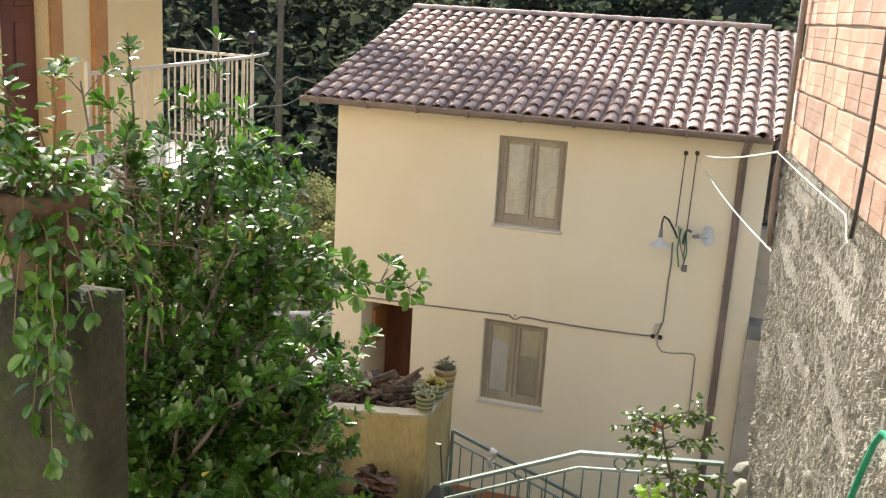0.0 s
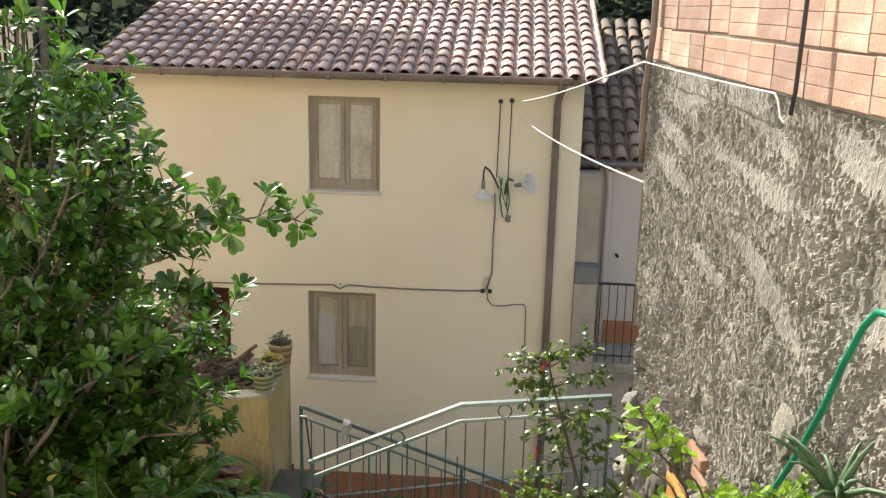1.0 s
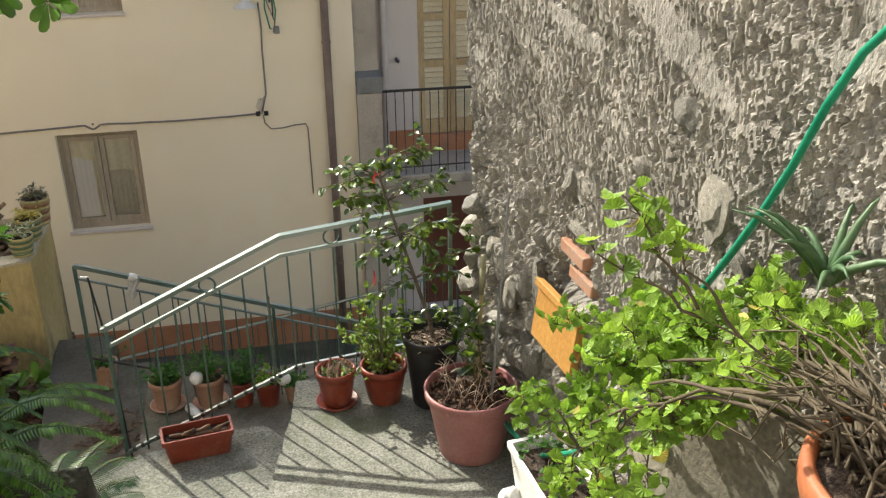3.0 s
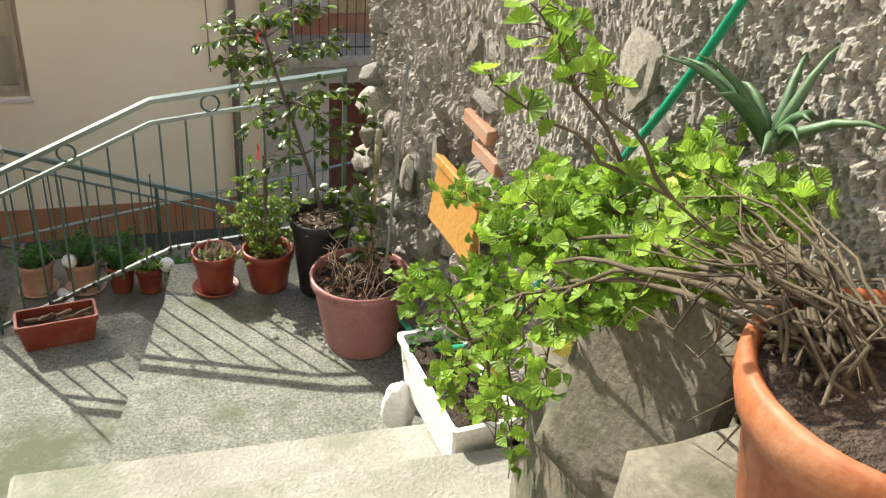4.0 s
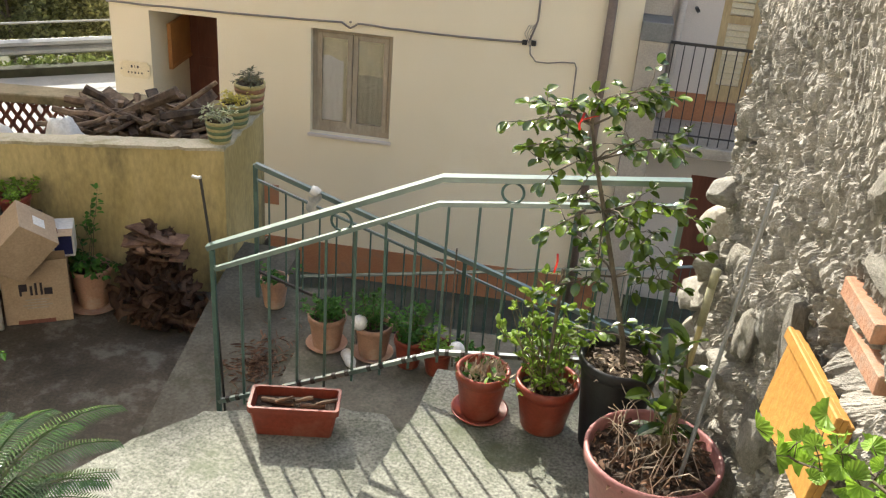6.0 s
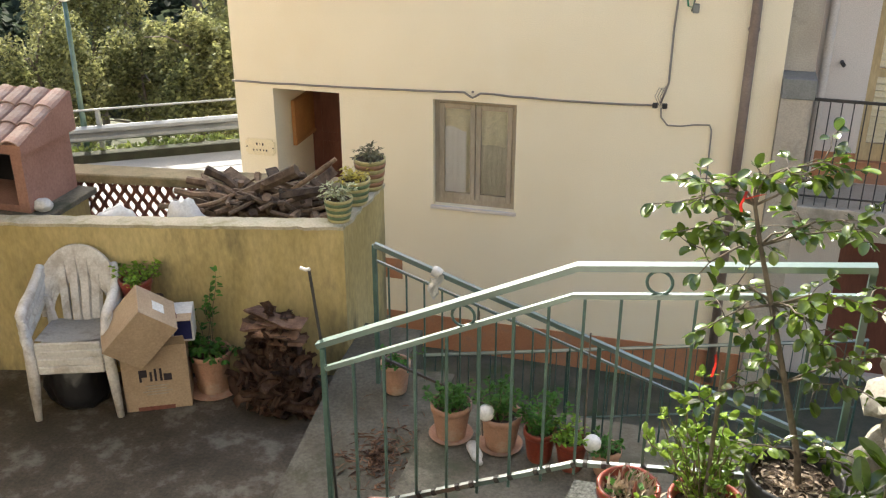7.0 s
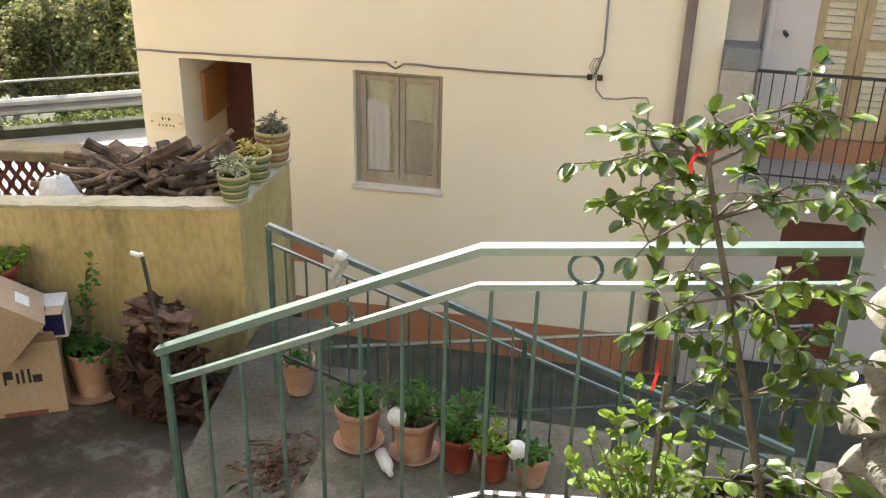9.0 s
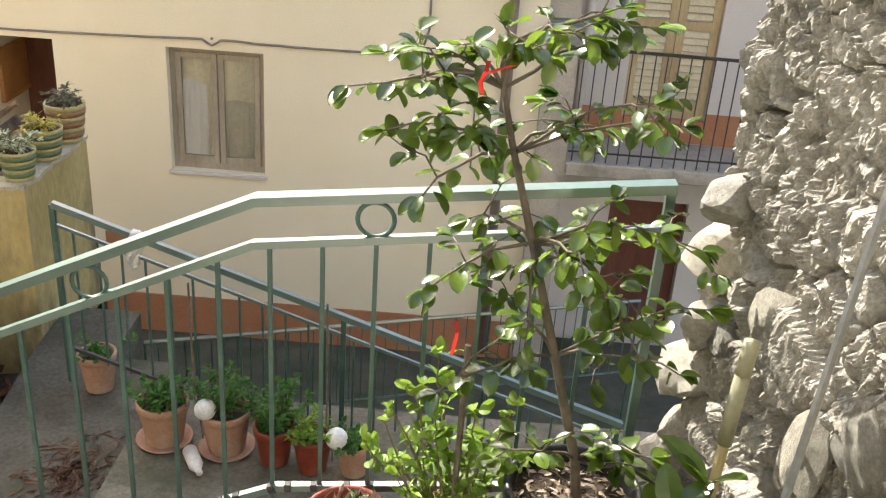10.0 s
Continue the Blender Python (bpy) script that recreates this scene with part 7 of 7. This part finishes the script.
def frond(bm, pts, pairs, L, width):
    n = len(pts) - 1
    sweep(bm, pts, 0.004, 4, [0.005 * (1 - 0.7 * i / n) for i in range(n + 1)])
    for k in range(pairs):
        t = 0.12 + 0.88 * k / pairs
        i = min(int(t * n), n - 1)
        p = pts[i].lerp(pts[i + 1], t * n - i)
        d = (pts[i + 1] - pts[i]).normalized()
        side = d.cross(Vector((0, 0, 1))).normalized()
        f = L * (1 - 0.75 * t) * min(1.0, t * 4 + 0.3)
        for s in (-1, 1):
            leaf_faces(bm, p, side * s + d * 0.35 + Vector((0, 0, -0.15)), Vector((0, 0, 1)), f, width, 0.15, 1)


def fern(at, fronds, length, seed, label, material=M_LEAF_HERB, pinna=0.075, w=0.014, up=0.7, pairs=44):
    rnd = random.Random(seed)
    f = thing("fern", label, "fern", at)
    for k in range(fronds):
        a = 2 * math.pi * k / fronds + rnd.uniform(-0.3, 0.3)
        L = length * rnd.uniform(0.75, 1.1)
        h = up * rnd.uniform(0.7, 1.2)
        pts = [Vector((math.cos(a) * L * t, math.sin(a) * L * t, L * h * (1.5 * t - 1.15 * t * t))) for t in [i / 8 for i in range(9)]]
        bm = bmesh.new()
        frond(bm, pts, pairs, pinna, w)
        part("frond", bm, material, f)
    return f


fern((1.68, -10.60, 3.98), 20, 0.55, 15, "arching dark fern beside the stair", M_LEAF_DARK, 0.085, 0.011, 1.6, 52)
fern((1.72, -10.40, 3.98), 16, 0.50, 25, "arching dark fern beside the stair", M_LEAF_DARK, 0.085, 0.011, 1.2, 52)
fern((1.62, -10.95, 3.98), 18, 0.58, 5, "tall green fern beside the stair", M_LEAF_DARK, 0.09, 0.011, 1.7, 52)
fern((1.85, -11.05, 3.98), 13, 0.50, 6, "arching dark fern beside the stair", M_LEAF_DARK, 0.09, 0.011, 1.0, 52)
fern((1.82, -9.95, 3.36), 34, 0.52, 9, "stiff dark cycad fronds beside the stair", M_LEAF_CYCAD, 0.12, 0.0045, 0.75, 46)
rough_block("bed_step", 1.55, -11.6, 2.4, 2.15, -10.35, 4.0, M_MOSSY_SHADE, "rough masonry bed edge beside the stair", "planting bed", "structure", 0.03)
shrub = thing("glossy_shrub", "shrub with long glossy dark leaves", "shrub", (1.56, -10.40, 3.36))
bs, bl = bmesh.new(), bmesh.new()
for k in range(16):
    tip = Vector((rnd.uniform(-0.3, 0.32), rnd.uniform(-0.3, 0.3), rnd.uniform(0.15, 0.45)))
    leafy_branch(bs, bl, curve_pts((0, 0, 0), tip, 0.05, 5, 0.02, rnd), 0.006, 0.003, 0.04, 0.15, rnd, 0.3, 0.25, 0.30)
part("stem_growth", bs, M_STEM, shrub)
part("foliage", bl, M_LEAF_DARK, shrub)

# ---- pots on the ledge, terrace and parapet ----
rnd = random.Random(33)


def herb_pot(at, r, h, material, label, leaf=M_LEAF_HERB, top=0.14, n=26, saucer=None, size=0.035, group="row of flower pots", wide=0.12):
    p = flower_pot(at, r, h, material, label, saucer, group)
    bs, bl = bmesh.new(), bmesh.new()
    for k in range(n):
        a, q = rnd.uniform(0, 6.28), rnd.uniform(0, r * 0.7)
        base = Vector((q * math.cos(a), q * math.sin(a), h - 0.05))
        tip = base + Vector((rnd.uniform(-wide, wide), rnd.uniform(-wide, wide), rnd.uniform(0.4, 1.0) * top + 0.03))
        leafy_branch(bs, bl, curve_pts(base, tip, 0.01, 4, 0.008, rnd), 0.0025, 0.0012, 0.012, size, rnd, 0.2, 0.1, 0.6, 1)
    part("stem_growth", bs, M_STEM, p)
    part("foliage", bl, leaf, p)
    return p


LEDGE = 1.293
herb_pot((1.75, -5.76, LEDGE), 0.142, 0.27, M_TERRA2, "pale terracotta pot of parsley on the ledge", M_LEAF_HERB, 0.13, 34, 1.1)
herb_pot((2.105, -5.79, LEDGE), 0.142, 0.27, M_TERRA2, "pale terracotta pot with a tall sprouting plant", M_LEAF_HERB, 0.24, 22, 1.1)
herb_pot((2.385, -5.86, LEDGE), 0.112, 0.24, M_TERRA, "red pot with feathery green herbs", M_LEAF_HERB, 0.24, 26)
herb_pot((2.60, -5.90, LEDGE), 0.110, 0.23, M_TERRA, "red pot with a low green plant", M_LEAF_GER, 0.10, 16)
herb_pot((2.825, -5.90, LEDGE), 0.100, 0.20, M_TERRA2, "pale terracotta pot with a small plant", M_LEAF_HERB, 0.10, 12)
herb_pot((1.17, -5.20, 1.21), 0.115, 0.26, M_TERRA2, "pale terracotta pot with a few sprigs by the railing", M_LEAF_HERB, 0.06, 14)
for x, y, z in ((2.02, -5.88, 1.60), (2.74, -5.98, 1.56)):
    b = thing("ball_stake", "white plastic ball on a dark stake", "garden stake", (x, y, LEDGE), group="white balls in the pots")
    bm = bmesh.new()
    bmesh.ops.create_uvsphere(bm, u_segments=18, v_segments=12, radius=0.058)
    bmesh.ops.translate(bm, verts=bm.verts, vec=Vector((0, 0, z - LEDGE)))
    part("ball", bm, M_WHITE, b, smooth=True)
    part("stake", tube([(-0.02, 0, 0.12), (-0.03, 0, z - LEDGE - 0.02), (-0.055, 0.01, z - LEDGE + 0.06), (-0.06, 0.01, 2.35 - LEDGE)], 0.006, 5), M_BARK, b)
solid("bottle", lathe([(0, 0), (0.04, 0), (0.04, 0.13), (0.018, 0.18), (0.018, 0.21), (0, 0.21)], 14), M_WHITE, "pale plastic bottle lying between the pots", "bottle", smooth=True, m=pose(1.93, -5.90, LEDGE + 0.045, 90, 0, 30))

# dry weeds on the concrete strip
bm = bmesh.new()
for k in range(420):
    a, q = rnd.uniform(0, 6.28), rnd.gauss(0, 0.16)
    c = Vector((1.28 + q * math.cos(a), -5.95 + q * math.sin(a) * 1.5, 1.045))
    c.z = 1.225 + 0.053 * (c.y + 4.85)
    leaf_faces(bm, c, rand_dir(rnd, 0.0, 0.4), rand_dir(rnd, 0.3, 1), rnd.uniform(0.04, 0.12), rnd.uniform(0.006, 0.02), 0.3, 1)
solid("dry_weeds", bm, M_DRYLEAF, "pulled dry weeds lying on the concrete", "weeds", "stuff")

tp = flower_pot((-0.40, -5.17, TERRACE + 0.003), 0.17, 0.36, M_TERRA2, "terracotta pot with a leafy plant against the wall", 1.35, group="")
bs, bl = bmesh.new(), bmesh.new()
for k in range(30):
    tip = Vector((rnd.uniform(-0.27, 0.27), rnd.uniform(-0.2, 0.08), 0.32 + rnd.uniform(0.0, 0.17)))
    leafy_branch(bs, bl, curve_pts((rnd.uniform(-0.06, 0.06), 0, 0.31), tip, 0.06, 4, 0.01, rnd), 0.004, 0.002, 0.026, 0.05, rnd, 0.2, 0.2, 0.6)
for x, z in ((0.08, 0.95), (0.14, 1.08), (0.02, 0.80), (-0.08, 0.70)):
    leafy_branch(bs, bl, curve_pts((0, 0, 0.31), (x, -0.02, z), 0.0, 5, 0.015, rnd), 0.005, 0.002, 0.045, 0.055, rnd, 0.45, 0.1, 0.6, 1)
part("stem_growth", bs, M_STEM, tp)
part("foliage", bl, M_LEAF_HERB, tp)
crate = solid("crate", boxed(-0.16, -0.14, 0, 0.16, 0.14, 0.78, bevel=0.01), M_DRYWOOD, "old wooden crate behind the cartons", "crate", m=pose(-0.92, -5.27, TERRACE + 0.002, 0, 0, 14))
herb_pot((-0.92, -5.27, TERRACE + 0.784), 0.13, 0.20, M_TERRA, "red pot with a bright green plant on a crate", M_LEAF_GER, 0.10, 26, group="", wide=0.16)

# heap of bark and dry palm sheaths
heap = thing("bark_heap", "heap of dry brown bark and palm sheaths against the wall", "bark heap", (0.20, -5.16, TERRACE))


def heap_out(h, a):
    """How far the heap reaches at height h towards angle a: a broad foot that trails off to one side, a narrow top."""
    return (0.34 - 0.26 * h + 0.05 * math.sin(7 * h) + (0.34 * max(0.0, math.cos(a)) ** 2 if h < 0.16 else 0.0)) * (1.0 if math.sin(a) < 0 else 0.55)


for k in range(230):
    h = 0.74 * (rnd.random() ** 1.25)
    a = rnd.uniform(math.pi * 0.95, 2.05 * math.pi)
    rad = heap_out(h, a) * rnd.uniform(0.6, 1.0)
    c = Vector((rad * math.cos(a), rad * 0.75 * math.sin(a), h + 0.02))
    L, w = rnd.uniform(0.14, 0.36), rnd.uniform(0.03, 0.09)
    c1, c2 = rnd.uniform(-0.5, 0.5), rnd.uniform(-0.3, 0.3)
    fray = rnd.uniform(0.1, 0.6)
    bm = grid(7, 4, lambda u, v: (L * (u - 0.5), w * (v - 0.5) * (1 - fray * u * u) + 0.02 * math.sin(9 * u + k), c1 * w * (v - 0.5) ** 2 * 4 + c2 * L * (u - 0.5) ** 2 * 2 + 0.006 * math.sin(17 * v + k)))
    bmesh.ops.solidify(bm, geom=bm.faces[:], thickness=0.007)
    # most sheets lie along the heap's side, a few stick out
    lean = rnd.gauss(0.35, 0.3) if rnd.random() < 0.75 else rnd.gauss(0.9, 0.3)
    bmesh.ops.transform(bm, matrix=Matrix.Translation(c) @ Matrix.Rotation(a + math.pi / 2 + rnd.gauss(0, 0.55), 4, 'Z') @ Matrix.Rotation(lean * rnd.choice((-1, 1)), 4, 'Y') @ Matrix.Rotation(rnd.uniform(0.3, 1.2), 4, 'X'), verts=bm.verts)
    part("bark_piece", bm, M_BARKHEAP, heap, smooth=True)
for k in range(9):
    bm = bmesh.new()
    L = rnd.uniform(0.22, 0.40)
    box(bm, -L / 2, -0.07, -0.012, L / 2, 0.07, 0.012, bevel=0.004)
    for v in bm.verts:
        v.co += Vector((rnd.uniform(-0.04, 0.04), rnd.uniform(-0.02, 0.02), 0.05 * (v.co.x / L) ** 2))
    bmesh.ops.transform(bm, matrix=pose(rnd.uniform(-0.05, 0.12), -0.06 + rnd.uniform(-0.05, 0.05), 0.58 + 0.022 * k, rnd.uniform(-12, 12), rnd.uniform(-10, 10), rnd.uniform(-25, 25)), verts=bm.verts)
    part("bark_piece", bm, M_BARKHEAP, heap)
core = bmesh.new()
bmesh.ops.create_icosphere(core, subdivisions=3, radius=1.0)
for v in core.verts:
    f = 1 + 0.25 * noise.noise(v.co * 2.4)
    v.co = Vector((v.co.x * 0.25 * f, v.co.y * 0.19 * f, max(0.0, v.co.z * 0.62 * f)))
part("heap_core", core, M_BARKHEAP, heap)
hook = thing("iron_hook", "thin black iron rod with a pale tip on the railing", "rod")
part("rod", tube([(1.812, -7.978, 2.33), (1.79, -7.978, 2.9), (1.772, -7.978, 3.30), (1.742, -7.978, 3.585)], 0.0065, 7), M_DARKIRON, hook)
part("tip", tube([(1.704, -7.978, 3.592), (1.73, -7.978, 3.586), (1.746, -7.978, 3.592)], 0.007, 6), M_WHITE, hook)


def striped_pot(at, r, h, a, b, label, plant):
    p = thing("striped_pot", label, "flower pot", at, group="pots on the parapet")
    prof = [(r * (0.74 + 0.26 * k / 7), h * k / 7) for k in range(8)]
    for k in range(7):
        (r0, z0), (r1, z1) = prof[k], prof[k + 1]
        g = 0.004 if k % 2 else 0.0
        pr = [(0.0, z0), (r0 + g, z0), (r1 + g, z1 - 0.001)] + ([(r1 - 0.012, z1), (r1 - 0.014, z1 - 0.02)] if k == 6 else [(0.0, z1 - 0.001)])
        part("band", lathe(pr, 20), a if k % 2 else b, p, smooth=True)
    part("soil", disc(r * 0.9, h - 0.02, 16, 0.008, rnd), M_SOIL, p)
    bl = bmesh.new()
    bs = bmesh.new()
    for k in range(26):
        tip = Vector((rnd.uniform(-0.12, 0.12), rnd.uniform(-0.12, 0.12), h + rnd.uniform(0.0, 0.09)))
        leafy_branch(bs, bl, curve_pts((rnd.uniform(-0.04, 0.04), rnd.uniform(-0.04, 0.04), h - 0.02), tip, 0.03, 3, 0.006, rnd), 0.0025, 0.0012, 0.02, 0.04, rnd, 0.1, 0.1, 0.34)
    part("stem_growth", bs, M_STEM, p)
    part("foliage", bl, plant, p)
    return p


M_BANDG = make_mat("green glaze", (0.10, 0.15, 0.07), (0.15, 0.20, 0.10), 5, 0.5, 0.1, 50)
M_BANDB = make_mat("brown glaze", (0.26, 0.13, 0.07), (0.33, 0.18, 0.10), 5, 0.5, 0.1, 50)
M_BANDY = make_mat("straw yellow glaze", (0.42, 0.36, 0.16), (0.50, 0.44, 0.22), 5, 0.5, 0.1, 50)
striped_pot((0.525, -4.58, 2.30), 0.115, 0.19, M_BANDG, M_BANDY, "green striped pot with a white-variegated plant on the parapet", M_LEAF_VAR)
striped_pot((0.525, -4.20, 2.30), 0.128, 0.21, M_BANDG, M_BANDY, "green striped pot with a yellow-green plant on the parapet", M_LEAF_YEL)
striped_pot((0.53, -3.84, 2.30), 0.138, 0.27, M_BANDB, M_BANDY, "brown striped pot with a dusty succulent on the parapet", M_LEAF_DUSTY)

# ---- pieces of roof and walls ----
for m in TILE_PLACES:
    part("roof_tile", tile_me, None, roof, m=m)
bricks = []
rnd = random.Random(44)
for k in range(4):
    # a brick with two scored lines along its face
    line = [(0.003, 0.0), (0.0, 0.004)] + [q for g in (0.058, 0.124) for q in ((0.0, g), (0.005, g + 0.002), (0.0, g + 0.005))] + [(0.0, 0.183), (0.003, 0.187), (0.024, 0.187), (0.024, 0.0)]
    bm = bmesh.new()
    sides = [[bm.verts.new((x, y, z)) for y, z in line] for x in (0.0, 0.24 + 0.045 * k)]
    bm.faces.new(sides[0][::-1])
    bm.faces.new(sides[1])
    for i in range(len(line)):
        j = (i + 1) % len(line)
        bm.faces.new((sides[0][i], sides[0][j], sides[1][j], sides[1][i]))
    bmesh.ops.recalc_face_normals(bm, faces=bm.faces[:])
    me = mesh_of(bm, "brick", M_BRICK)
    bricks.append((me, 0.24 + 0.045 * k))
for course in range(9):
    s = 0.03 + (0.1 if course % 2 else 0.0)
    while s < 5.6:
        me, w = bricks[rnd.randrange(4)]
        part("brick", me, None, brick_wall, m=pose(s, -0.004 + rnd.uniform(-0.003, 0.004), 0.012 + 0.200 * course + rnd.uniform(-0.004, 0.004), 0, rnd.uniform(-0.8, 0.8), 0))
        s += w + 0.012
